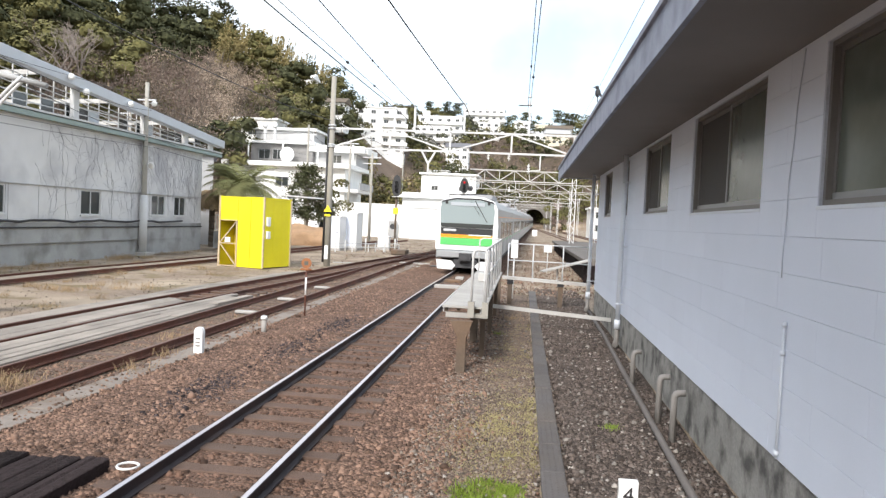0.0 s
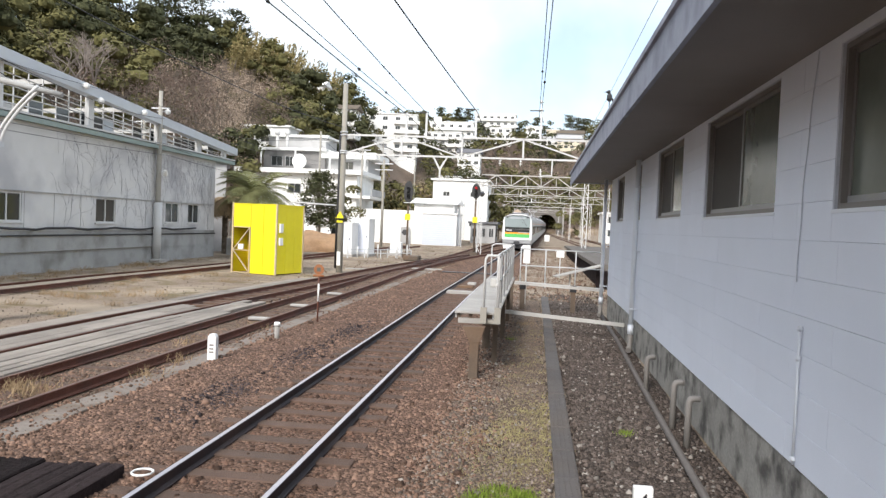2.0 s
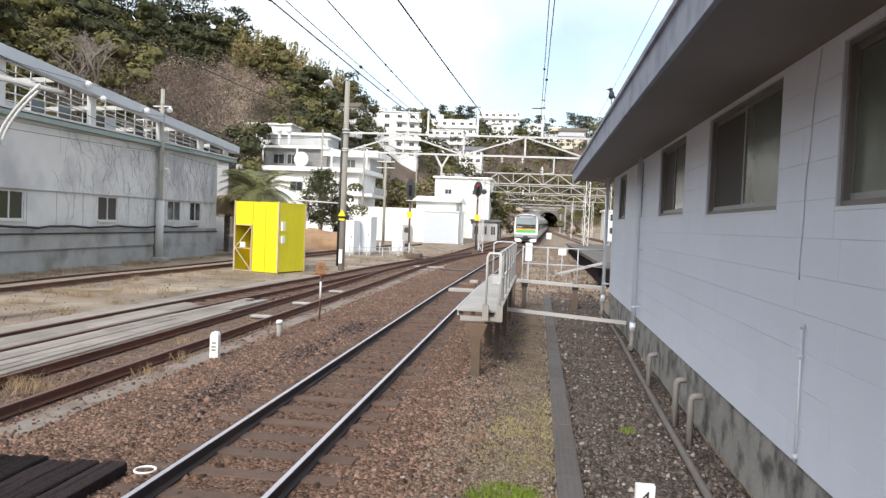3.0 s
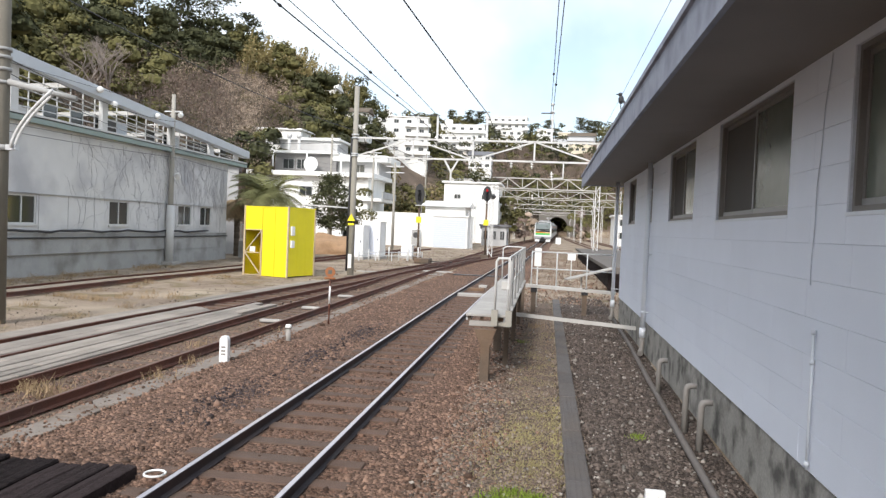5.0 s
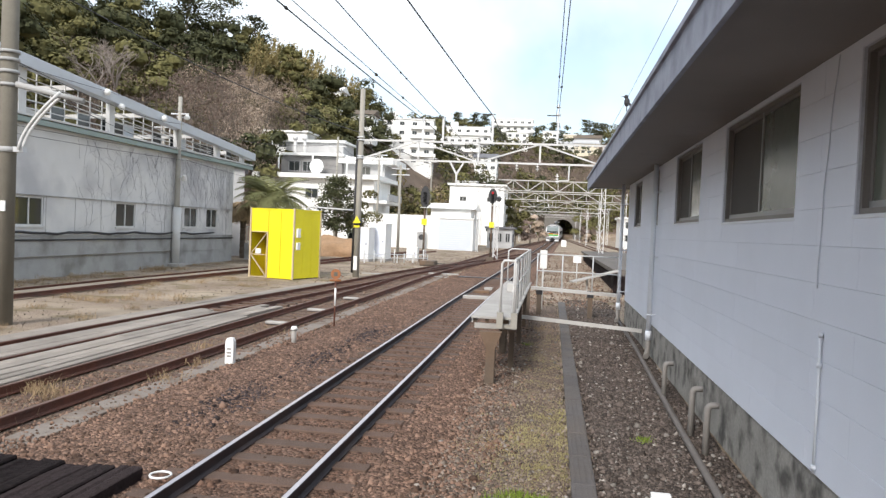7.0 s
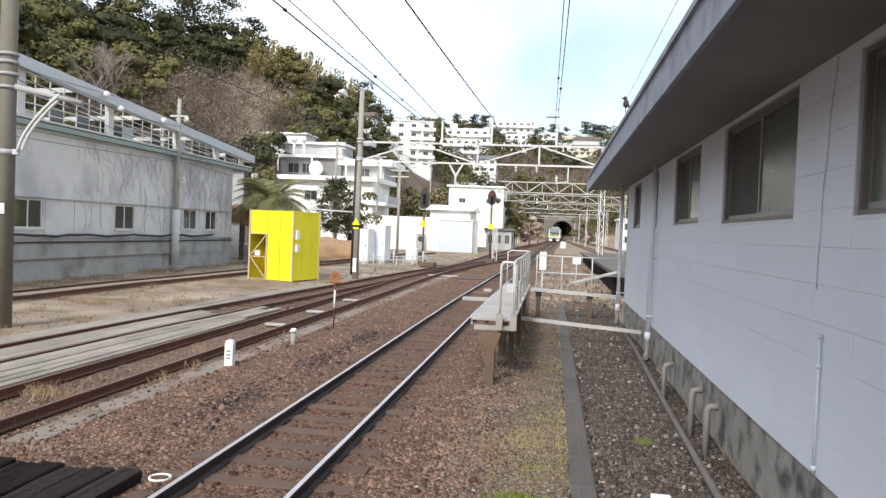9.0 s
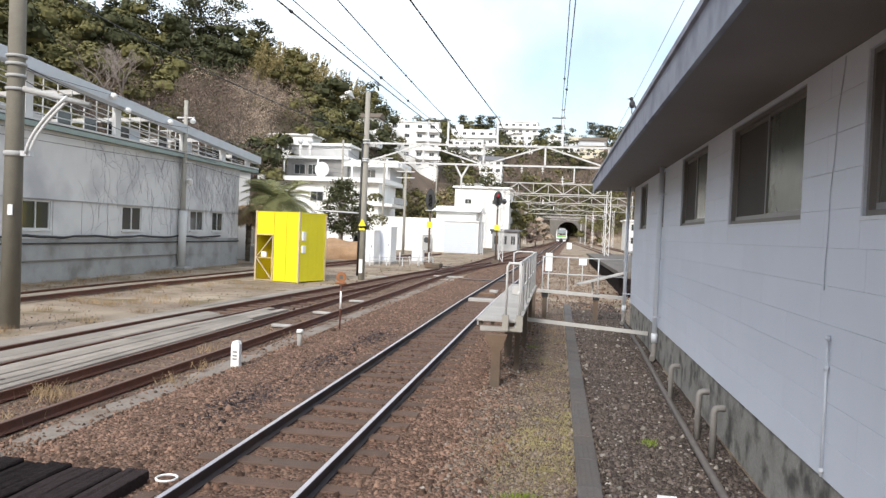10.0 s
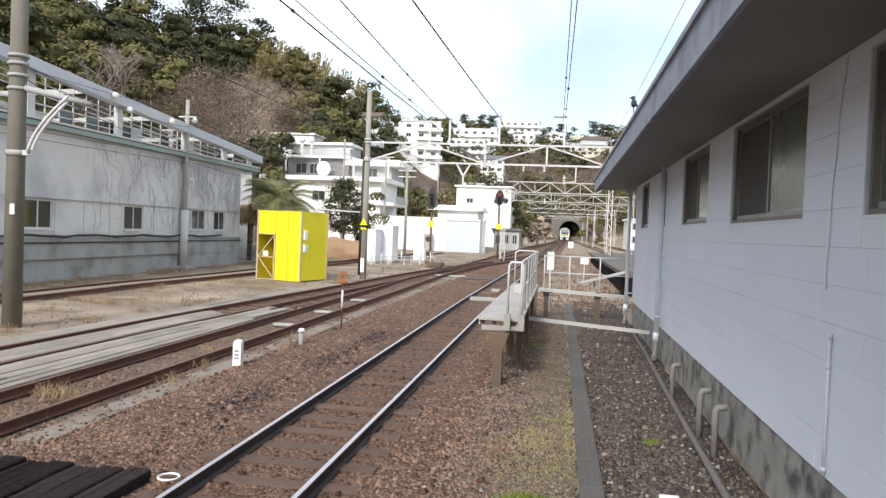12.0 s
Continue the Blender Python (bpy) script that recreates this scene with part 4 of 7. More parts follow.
prism(bm, ((-5.22, 5.9), (-5.13, 5.9), (-4.85, 5.42), (-4.57, 5.9), (-4.48, 5.9), (-4.81, 5.3), (-4.81, 4.75), (-4.89, 4.75), (-4.89, 5.3)), "y", -0.05, 0.05)
part("hanger", bm, STEEL_WHITE, g1, "forked steel hanger")
mast(5.2, 36.0, 7.6, 0.35)
for y, xa, xb, zz, n in ((64.0, -4.9, 4.1, 6.05, 7), (97.0, -7.5, 9.0, 6.6, 10), (124.0, -7.0, 11.0, 6.5, 10), (155.0, -7.0, 11.0, 6.5, 10), (190.0, -6.0, 11.0, 6.5, 9), (222.0, -5.0, 10.0, 6.5, 8)):
    gantry(y, xa, xb, zz, zz + 0.9, n, w=0.06, drops=() if y > 100 else (main_x(y) + 1.2,))
    for x in (xa, xb):
        mast(x, y, zz + (1.2 if x == xb else 0.4), 0.34, 0.9 if (y < 70 and x > 0) else 0.0)
for y, x in ((80, -8.2), (110, 6.6), (140, 6.2), (170, 6.0), (205, 6.0), (105, -9.0), (112, -11.0)):
    mast(x, y, 7.0, 0.22)


# ---- overhead wires ----
def wire(pts, r, label="thin dark overhead wire above the tracks", sag=0.25, name="overhead_wire", group="overhead wires"):
    bm = bmnew()
    for a, b in zip(pts, pts[1:]):
        a, b = Vector(a), Vector(b)
        run = [a]
        for k in range(1, 11):
            u = k / 10
            p = a.lerp(b, u)
            p.z -= sag * 4 * u * (1 - u)
            run.append(p)
        pipe(bm, run, r, 5)
    return solid(name, bm, RUBBER, label, "wire", group=group)


wire([(-4.5, -14, 8.2), (-3.1, 36, 8.2), (-2.9, 64, 7.5)], 0.022, "dark feeder wire above the main track")
wire([(-4.75, -14, 8.1), (-5.6, 36, 8.1), (-4.8, 64, 7.5)], 0.015)
wire([(-6.65, -14, 8.05), (-6.65, 36, 8.05), (-4.9, 64, 7.5)], 0.020)
wire([(-6.08, -14, 8.0), (-6.3, 36, 8.0)], 0.012)
wire([(0.40, -14, 8.15), (0.0, 36, 8.3), (1.0, 64, 7.5)], 0.014)
wire([(0.22, -14, 8.15), (-0.1, 36, 8.1), (0.9, 64, 7.4)], 0.012)
wire([(2.25, -14, 8.2), (2.6, 36, 8.0)], 0.007)
for yy0, yy1 in ((36, 64), (64, 97), (97, 124), (124, 155), (155, 190), (190, 222)):
    wire([(main_x(yy0), yy0, rise(yy0) + 5.15), (main_x(yy1), yy1, rise(yy1) + 5.15)], 0.012, "contact wire over the main track", 0.03)
    wire([(main_x(yy0), yy0, rise(yy0) + 6.1), (main_x(yy1), yy1, rise(yy1) + 6.1)], 0.012, "messenger wire over the main track", 0.6)
wire([(-13.6, 12, 8.9), (-9.8, 36, 7.3), (-3.0, 97, 7.3)], 0.018, "thick cable strung from the near pole", 0.5)
wire([(-12.45, 15.2, 6.1), (-19.6, 36.6, 7.6)], 0.012, sag=0.3)
wire([(-12.45, 15.2, 5.8), (-19.6, 36.6, 6.3)], 0.010, sag=0.3)
for z in (8.1, 7.7, 6.2, 5.75):
    wire([(-19.6, 36.6, z), (-22.0, 75.0, z + 0.6)], 0.011, sag=0.5)
for z in (8.2, 6.0, 5.7):
    wire([(-19.8, -6, z + 0.3), (-19.6, 36.6, z)], 0.010, sag=0.4)
wire([(-9.75, 36, 3.35), (-12.4, 36.1, 3.45)], 0.01, sag=0.05)
wire([(-9.75, 36, 5.1), (-18.5, 64, 5.6)], 0.012, sag=0.8)


for a, b, u, r in (((-6.08, -14, 8.0), (-6.3, 36, 8.0), 0.774, 0.055), ((-6.08, -14, 8.0), (-6.3, 36, 8.0), 0.867, 0.05), ((-6.65, -14, 8.05), (-6.65, 36, 8.05), 0.797, 0.035), ((-6.65, -14, 8.05), (-6.65, 36, 8.05), 0.623, 0.045),
                   ((-4.75, -14, 8.1), (-5.6, 36, 8.1), 0.776, 0.035), ((-4.75, -14, 8.1), (-5.6, 36, 8.1), 0.797, 0.035), ((0.40, -14, 8.15), (0.0, 36, 8.3), 0.84, 0.05), ((0.22, -14, 8.15), (-0.1, 36, 8.1), 0.784, 0.04)):
    p = Vector(a).lerp(Vector(b), u) - Vector((0, 0, u * (1 - u)))
    d = (Vector(b) - Vector(a)).normalized()
    bm = bmnew()
    for k in (-1, 0, 1):
        tube(bm, p + d * (k * 1.3 * r - 0.4 * r), p + d * (k * 1.3 * r + 0.4 * r), r * (1.0 if k == 0 else 0.75), n=8)
    tube(bm, p - d * 3 * r, p + d * 3 * r, 0.02, n=6)
    solid("wire_insulator", bm, RUBBER, "small dark ribbed insulator on an overhead wire", "insulator", group="insulators on the wires")


# ---- signals ----
def signal(x, y, h, lit, tall=0.62):
    ob = thing("railway_signal", "black colour-light signal showing red on a slim dark mast" if lit else "dark colour-light signal seen from behind on a slim mast", "signal", (x, y, rise(y)))
    bm = bmnew()
    tube(bm, (0, 0, -0.2), (0, 0, h), 0.075, n=10)
    part("mast", bm, DARK_STEEL, ob)
    bm = bmnew()
    prism(bm, [(0.34 * math.cos(a) * 1.05, tall * math.sin(a)) for a in (k * math.pi / 8 for k in range(16))], "y", -0.1, -0.05)
    for v in bm.verts:
        v.co.z += h - 0.55
    part("backplate", bm, DARK, ob, "oval black backplate")
    bm = bmnew()
    box(bm, -0.17, 0.17, -0.05, 0.2, h - 1.0, h - 0.1)
    part("head", bm, DARK, ob, "", 0.03)
    for k, z in enumerate((h - 0.28, h - 0.58, h - 0.86)):
        bm = bmnew()
        tube(bm, (0, -0.1, z), (0, -0.3, z - 0.02), 0.115, 0.11, 12, caps=False)
        part("hood", bm, DARK, ob)
        bm = bmnew()
        tube(bm, (0, -0.1, z), (0, -0.12, z), 0.105, n=12)
        part("lens", bm, RED if (lit and k == 0) else DARK, ob)
    bm = bmnew()
    box(bm, -0.3, 0.35, -0.3, 0.4, h - 1.35, h - 1.3)
    beam(bm, (0.35, 0.3, h - 1.3), (0.35, 0.3, h - 0.3), 0.03)
    beam(bm, (0.0, 0.3, h - 0.3), (0.35, 0.3, h - 0.3), 0.03)
    part("service_step", bm, STEEL_WHITE, ob)
    bm = bmnew()
    box(bm, -0.2, 0.2, -0.13, -0.1, 2.75, 3.2)
    part("plate", bm, YELLOW, ob, "yellow plate")
    bm = bmnew()
    box(bm, -0.3, 0.3, -0.25, 0.25, -0.1, 0.35)
    part("base", bm, DARK_STEEL, ob, "dark base", 0.03)
    if lit:
        bm = bmnew()
        bmesh.ops.create_cone(bm, segments=12, radius1=0.22, radius2=0.1, depth=0.5, cap_ends=True, matrix=pose(0.48, -0.05, h - 0.75, 90, 0, 0))
        part("side_lamp", bm, DARK, ob, "round black side lamp")
    bm = bmnew()
    beam(bm, (0.18, 0.15, 0), (0.12, 0.1, h - 1.3), 0.03)
    part("ladder_rail", bm, STEEL, ob)
    return ob


signal(-4.95, 59.4, 5.85, True)
signal(-9.4, 53.3, 5.35, False, 0.82)

for k in range(12):
    a, b = 20.5 + k * 2.0, 22.48 + k * 2.0
    bm = bmnew()
    vs = [[bm.verts.new((x4(y) + d, y, z + rise(y))) for y, d in ((a, -0.45), (a, 0.42), (b, 0.42), (b, -0.45))] for z in (-0.05, 0.11)]
    bm.faces.new(vs[0][::-1])
    bm.faces.new(vs[1])
    for i in range(4):
        bm.faces.new((vs[0][i], vs[0][(i + 1) % 4], vs[1][(i + 1) % 4], vs[1][i]))
    part("slab", bm, SANDY, track_four, "sandy concrete slab between the rails", 0.015)

# ---- raised steel walkway beside the main track ----
walkway = thing("walkway", "raised grey plank walkway on brown steel posts with pale handrails", "walkway")
for k in range(10):
    bm = bmnew()
    box(bm, -1.36, -0.58, 12.85 + k * 0.97, 12.85 + k * 0.97 + 0.962, 1.075, 1.12)
    part("deck_slab", bm, CONCRETE_LIGHT, walkway, "", 0.006)
for x in (-1.32, -0.66):
    bm = bmnew()
    box(bm, x - 0.035, x + 0.035, 12.95, 22.5, 0.99, 1.07)
    part("edge_beam", bm, STEEL, walkway)
for k, y in enumerate((12.55, 15.8, 19.0, 22.2)):
    bm = bmnew()
    box(bm, -1.045, -0.885, y - 0.08, y + 0.08, -0.2, 0.66)
    post = part("post", bm, DARK_STEEL, walkway, "rusty brown steel post", 0.008)
    bm = bmnew()
    prism(bm, ((-1.05, 0.64), (-0.88, 0.64), (-0.79, 0.90), (-1.17, 0.90)), "y", y - 0.09, y + 0.09)
    part("bracket", bm, DARK_STEEL, post)
    bm = bmnew()
    box(bm, -0.74, -0.64, y + 1.5, y + 1.6, -0.2, 0.92)
    part("rear_post", bm, DARK_STEEL, walkway)
bm = bmnew()
box(bm, -1.3, -0.58, 12.9, 13.0, 0.90, 0.99)
part("end_beam", bm, CONCRETE_LIGHT, walkway, "", 0.006)
for x in (-1.3, -1.08, -0.88):
    bm = bmnew()
    box(bm, x - 0.03, x + 0.03, 12.92, 12.99, 0.995, 1.07)
    part("packer", bm, DARK_STEEL, walkway)
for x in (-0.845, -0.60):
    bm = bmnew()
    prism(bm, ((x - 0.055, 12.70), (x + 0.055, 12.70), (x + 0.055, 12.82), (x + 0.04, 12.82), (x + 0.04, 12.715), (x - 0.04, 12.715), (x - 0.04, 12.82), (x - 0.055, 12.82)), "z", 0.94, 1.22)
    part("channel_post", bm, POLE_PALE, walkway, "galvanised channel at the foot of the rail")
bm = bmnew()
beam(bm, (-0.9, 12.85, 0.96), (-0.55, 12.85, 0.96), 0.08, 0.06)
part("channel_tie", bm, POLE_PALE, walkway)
bm = bmnew()
box(bm, -1.08, -0.80, 18.4, 18.7, 1.122, 1.33)
solid("junction_box", bm, WEATHERED, "small pale junction box standing on the walkway planks", "box", bevel=0.012)


def hoop(y0, y1, x=-0.64, xa=None, z1=2.12):
    xa = x if xa is None else xa
    bm = bmnew()
    pipe(bm, [(xa, y0, 1.05), (xa, y0, z1 - 0.06), (xa + (x - xa) * 0.15, y0 + (y1 - y0) * 0.06, z1), (xa + (x - xa) * 0.85, y0 + (y1 - y0) * 0.94, z1), (x, y1, z1 - 0.06), (x, y1, 1.05)], 0.022, 8)
    return part("handrail", bm, STEEL_WHITE, walkway, "pale tubular handrail")


hoop(12.755, 12.765, -0.60, -0.845)
for k in range(6):
    hoop(13.1 + k * 1.55, 14.5 + k * 1.55)
for k in range(4):
    bm = bmnew()
    tube(bm, (-0.64, 12.7 + k * 2.4, 1.6), (-0.64, 15.0 + k * 2.4, 1.6), 0.018, n=8)
    part("mid_rail", bm, STEEL_WHITE, walkway)
hoop(22.3, 22.35, -0.64, -1.3)

crossbeam = thing("cross_beam", "pale steel beam reaching from the walkway to the station wall", "beam", group="beams between walkway and station")
bm = bmnew()
beam(bm, (-0.7, 18.7, 0.49), (2.24, 18.3, 0.36), 0.06, 0.09)
part("bar", bm, WEATHERED, crossbeam)
footbridge = thing("cross_walk", "narrow pale walkway with thin rails between walkway and station", "walkway")
bm = bmnew()
beam(bm, (-0.6, 23.9, 0.86), (2.2, 23.5, 0.78), 0.3, 0.09)
part("deck", bm, WEATHERED, footbridge)
for x, y in ((-0.35, 23.85), (1.25, 23.6)):
    bm = bmnew()
    box(bm, x - 0.075, x + 0.075, y - 0.075, y + 0.075, -0.2, 0.66)
    part("leg", bm, DARK_STEEL, footbridge, "rusty brown steel leg")
    bm = bmnew()
    box(bm, x - 0.10, x + 0.10, y - 0.10, y + 0.10, 0.665, 0.86)
    part("bearing", bm, DARK, footbridge, "black bearing block")
for x in (-0.45, 0.35, 1.3, 2.1):
    bm = bmnew()
    tube(bm, (x, 24.0 - (x + 0.45) * 0.14, 0.8), (x, 24.0 - (x + 0.45) * 0.14, 1.98), 0.02, n=8)
    part("rail_post", bm, STEEL, footbridge)
for z in (1.42, 1.96):
    bm = bmnew()
    tube(bm, (-0.45, 24.0, z), (2.1, 23.65, z), 0.018, n=8)
    part("rail", bm, STEEL, footbridge)


def small_sign(x, y, z0, z1, w, label):
    ob = thing("lineside_sign", label, "sign", (x, y, rise(y)))
    bm = bmnew()
    tube(bm, (0, 0.05, -0.1), (0, 0.05, z1), 0.028, n=8)
    part("post", bm, STEEL_WHITE, ob)
    bm = bmnew()
    box(bm, -w / 2, w / 2, -0.03, 0.02, z0, z1)
    part("plate", bm, WHITE, ob, "blank white plate", 0.008)


small_sign(-0.28, 25.5, 1.42, 2.05, 0.24, "tall narrow white sign box on a thin post")
small_sign(1.35, 40.0, 1.08, 1.42, 0.42, "small white sign on a short white post")
small_sign(1.75, 118.0, 0.2, 1.2, 0.8, "small white sign beside the far track")
bm = bmnew()
beam(bm, (0.9, 33.0, 0.55), (3.0, 33.6, 1.12), 0.5, 0.06)
beam(bm, (0.5, 33.0, 0.0), (0.5, 33.0, 0.5), 0.08)
beam(bm, (1.6, 33.4, 0.0), (1.6, 33.4, 0.7), 0.08)
solid("ramp", bm, CONCRETE_LIGHT, "pale sloping boarding ramp up to the platform", "ramp")

# ---- drain with cover slabs ----
drain = thing("drain_cover", "line of dark grey drain cover slabs", "drain cover", kind="structure")
bm = bmnew()
box(bm, -0.125, 0.125, -0.485, 0.485, -0.04, 0.055)
me = finish(bm, "cover_slab", mat("dark cast cover", (0.098, 0.090, 0.088), 0.8, 0.25, 6, 0.5, 55, obrand=0.25, spec=0.25, stain=(0.12, 0.10, 0.085), stain_amount=0.6), 0.008)
bm = bmnew()
for i in range(4):
    for j in range(14):
        tube(bm, (-0.09 + i * 0.06, -0.45 + j * 0.069, 0.054), (-0.09 + i * 0.06, -0.45 + j * 0.069, 0.06), 0.014, 0.009, 6)
stud_me = finish(bm, "studs", MATS["dark cast cover"])
rng = random.Random(3)
for k in range(-11, 26):
    y = 3.2 + k * 0.985
    ob = new("cover_slab", me)
    ob.parent = drain
    ob.matrix_world = pose(0.43, y, rng.uniform(-0.004, 0.004), 0, 0, rng.uniform(-0.5, 0.5))
    if y < 12:
        st = new("studs", stud_me)
        st.parent = ob

# ---- concrete cable trough along the second track ----
trough = thing("cable_trough", "line of pale concrete cable trough lids", "cable trough", kind="structure")
bm = bmnew()
box(bm, -0.2, 0.2, -0.49, 0.49, -0.06, 0.015)
me = finish(bm, "lid", TROUGH, 0.01)
for k in range(38):
    y = 3.0 + k * 1.0
    ob = new("lid", me)
    ob.parent = trough
    ob.matrix_world = pose(-5.9 + rng.uniform(-0.015, 0.015), y, rng.uniform(-0.012, 0.01) + rise(y), 0, 0, rng.uniform(-1.2, 1.2))

# ---- plank crossing over the third track ----
crossing = thing("plank_crossing", "weathered grey plank crossing laid between rusty rails", "level crossing", kind="structure")
strips = []
for x0, x1, ya, yb in ((-8.85, -8.12, 3, 20.5), (-9.85, -9.08, 3, 19.2), (-8.04, -7.68, 3, 18.6), (-10.75, -10.2, 3, 30.0)):
    m = max(2, round((x1 - x0) / 0.24))
    strips += [(x0 + (x1 - x0) * i / m, x0 + (x1 - x0) * (i + 1) / m - 0.012, ya - rng.uniform(0, 2), yb + rng.uniform(-0.6, 0.4)) for i in range(m)]
for x0, x1, ya, yb in strips:
    y = ya
    while y < yb:
        ln = rng.uniform(2.6, 3.4)
        bm = bmnew()
        dx = 0.0
        a, b = y, min(y + ln, yb)
        cx0, cx1 = (x0 + x3(q) + 9.5 if x0 < -8.1 else x0 for q in (a, b))
        w = x1 - x0
        vs = []
        for zz in (-0.05, 0.15 + rng.uniform(-0.01, 0.008)):
            vs.append([bm.verts.new(c) for c in ((cx0, a, zz), (cx0 + w, a, zz), (cx1 + w, b - 0.02, zz), (cx1, b - 0.02, zz))])
        bm.faces.new(vs[0][::-1])
        bm.faces.new(vs[1])
        for i in range(4):
            bm.faces.new((vs[0][i], vs[0][(i + 1) % 4], vs[1][(i + 1) % 4], vs[1][i]))
        part("plank", bm, PLANK, crossing, "", 0.01)
        y += ln
timber_pad = thing("timber_crossing", "dark tarred timber and edge shade baulks laid as a crossing beside the main track", "crossing", kind="structure")
for k in range(10):
    x1 = -3.9 - k * 0.262
    far = 6.66 + rng.uniform(-0.07, 0.05) - 0.012 * k
    lift = rng.uniform(-0.02, 0.01)
    bm = bmnew()
    rows = []
    for j in range(9):
        y = 3.4 + (far - 3.4) * j / 8
        dip = lift + 0.008 * rng.uniform(-1, 1)
        rows.append([bm.verts.new((x1 - 0.25 + u, y, z)) for u, z in ((0, -0.1), (0, 0.145 + dip), (0.02, 0.158 + dip), (0.09, 0.160 + lift), (0.12, 0.150 + dip), (0.15, 0.160 + lift), (0.235, 0.157 + dip), (0.25, 0.145 + lift), (0.25, -0.1))])
    for p, q in zip(rows, rows[1:]):
        for i in range(9):
            bm.faces.new((p[i], p[(i + 1) % 9], q[(i + 1) % 9], q[i]))
    bm.faces.new(rows[0][::-1])
    bm.faces.new(rows[-1])
    part("baulk", bm, TIMBER_AND_SHADE, timber_pad)
for k in range(3):
    bm = bmnew()
    y = 4.95 + k * 0.205
    box(bm, -1.75, -1.0, y, y + 0.195, -0.1, 0.15)
    part("baulk", bm, TIMBER_AND_SHADE, timber_pad, "", 0.015)

# ---- small lineside things ----
kmpost = thing("marker_post", "short white stone marker post with pointed top", "post", (-5.7, 12.6, 0.0), group="white marker posts")
bm = bmnew()
prism(bm, ((-0.08, -0.1), (0.08, -0.1), (0.08, 0.42), (0.045, 0.48), (-0.045, 0.48), (-0.08, 0.42)), "y", -0.06, 0.06)
part("stone", bm, WHITE, kmpost, "", 0.008)
for z in (0.14, 0.2, 0.27):
    bm = bmnew()
    box(bm, -0.04, 0.04, -0.066, -0.0605, z, z + 0.03)
    part("marking", bm, PVC, kmpost, "faded grey marking bar")
kp2 = thing("marker_post", "small white capped concrete post", "post", (-5.46, 15.26, 0.0), group="white marker posts")
bm = bmnew()
tube(bm, (0, 0, -0.1), (0, 0, 0.3), 0.055, n=10)
part("shaft", bm, CONCRETE_LIGHT, kp2)
bm = bmnew()
tube(bm, (0, 0, 0.3), (0, 0, 0.37), 0.085, 0.06, 10)
part("cap", bm, WHITE, kp2)
disc = thing("disc_sign", "faded orange disc sign on a thin rusty rod", "sign", (-5.42, 18.1, 0.0))
bm = bmnew()
tube(bm, (0, 0, -0.1), (0, 0, 1.2), 0.022, n=8)
part("rod", bm, RUST, disc)
bm = bmnew()
tube(bm, (0, 0, 0.55), (0, 0, 1.0), 0.025, n=8)
part("pale_band", bm, WHITE, disc)
bm = bmnew()
tube(bm, (0, -0.03, 1.36), (0, 0.0, 1.36), 0.13, n=18)
tube(bm, (-0.14, -0.02, 1.2), (0.14, -0.02, 1.2), 0.03, n=8)
part("disc", bm, ORANGE, disc)
bm = bmnew()
box(bm, -0.05, 0.05, -0.037, -0.031, 1.31, 1.41)
part("symbol", bm, CURTAIN, disc, "dark symbol")

four = thing("number_post", "white post bearing a black numeral four", "sign post", (1.04, 6.6, 0.0))
bm = bmnew()
box(bm, -0.085, 0.085, -0.04, 0.04, -0.1, 0.38)
part("board", bm, WHITE, four, "", 0.006)
txt = bpy.data.curves.new("numeral", "FONT")
txt.body, txt.size, txt.extrude, txt.align_x = "4", 0.2, 0.002, "CENTER"
txt.materials.append(DARK)
num = new("numeral", txt)
num.parent = four
num.matrix_local = pose(0, -0.044, 0.19, 90, 0, 0)

ring = thing("plastic_ring", "white plastic pipe ring lying on the ballast", "ring", (-3.69, 6.66, 0.09))
bm = bmnew()
segs = [(0.1 * math.cos(k * math.pi / 8), 0.1 * math.sin(k * math.pi / 8), 0.0) for k in range(17)]
pipe(bm, segs, 0.012, 6)
part("hoop", bm, WHITE, ring)
for x, y in ((-6.85, 21.0), (-6.9, 25.0), (-6.85, 17.8)):
    bm = bmnew()
    box(bm, -0.26, 0.26, -0.1, 0.1, 0.0, 0.07)
    s = solid("white_block", bm, CONCRETE_LIGHT, "pale concrete block lying between the siding rails", "block", group="pale blocks between rails", bevel=0.015)
    s.location = (x, y, 0.03)
for x0, x1, y, m in ((-3.3, -1.9, 27.8, CONCRETE_LIGHT), (-3.2, -2.5, 30.5, DARK_STEEL), (-4.95, -2.0, 39.3, DARK), (-6.9, -5.2, 41.0, CONCRETE_LIGHT), (-2.9, -2.55, 32.3, CONCRETE_LIGHT)):
    bm = bmnew()
    box(bm, x0, x1, y, y + 0.45, 0.0, 0.13)
    solid("track_plate", bm, m, "flat plate bolted across the sleepers", "plate", group="plates across the track", bevel=0.01)
bm = bmnew()
box(bm, -10.2, -5.2, 38.85, 39.15, 0.0, 0.075)
solid("cable_duct", bm, CONCRETE_LIGHT, "low pale concrete cable duct crossing under the siding rails", "cable duct", bevel=0.01)
points = thing("point_machine", "dark point machine with rods beside the turnout", "point machine", (-8.4, 50.0, rise(50)))
bm = bmnew()
box(bm, -0.5, 0.5, -0.8, 0.8, 0.0, 0.32)
part("casing", bm, DARK_STEEL, points, "", 0.04)
bm = bmnew()
beam(bm, (0.4, 0, 0.12), (2.0, 0, 0.12), 0.06)
part("rod", bm, DARK, points)

# ---- tunnel portal ----
TX, TY = 3.0, 245.0
tunnel = thing("tunnel_portal", "stone tunnel portal with a black horseshoe mouth under the hill", "tunnel", kind="structure")


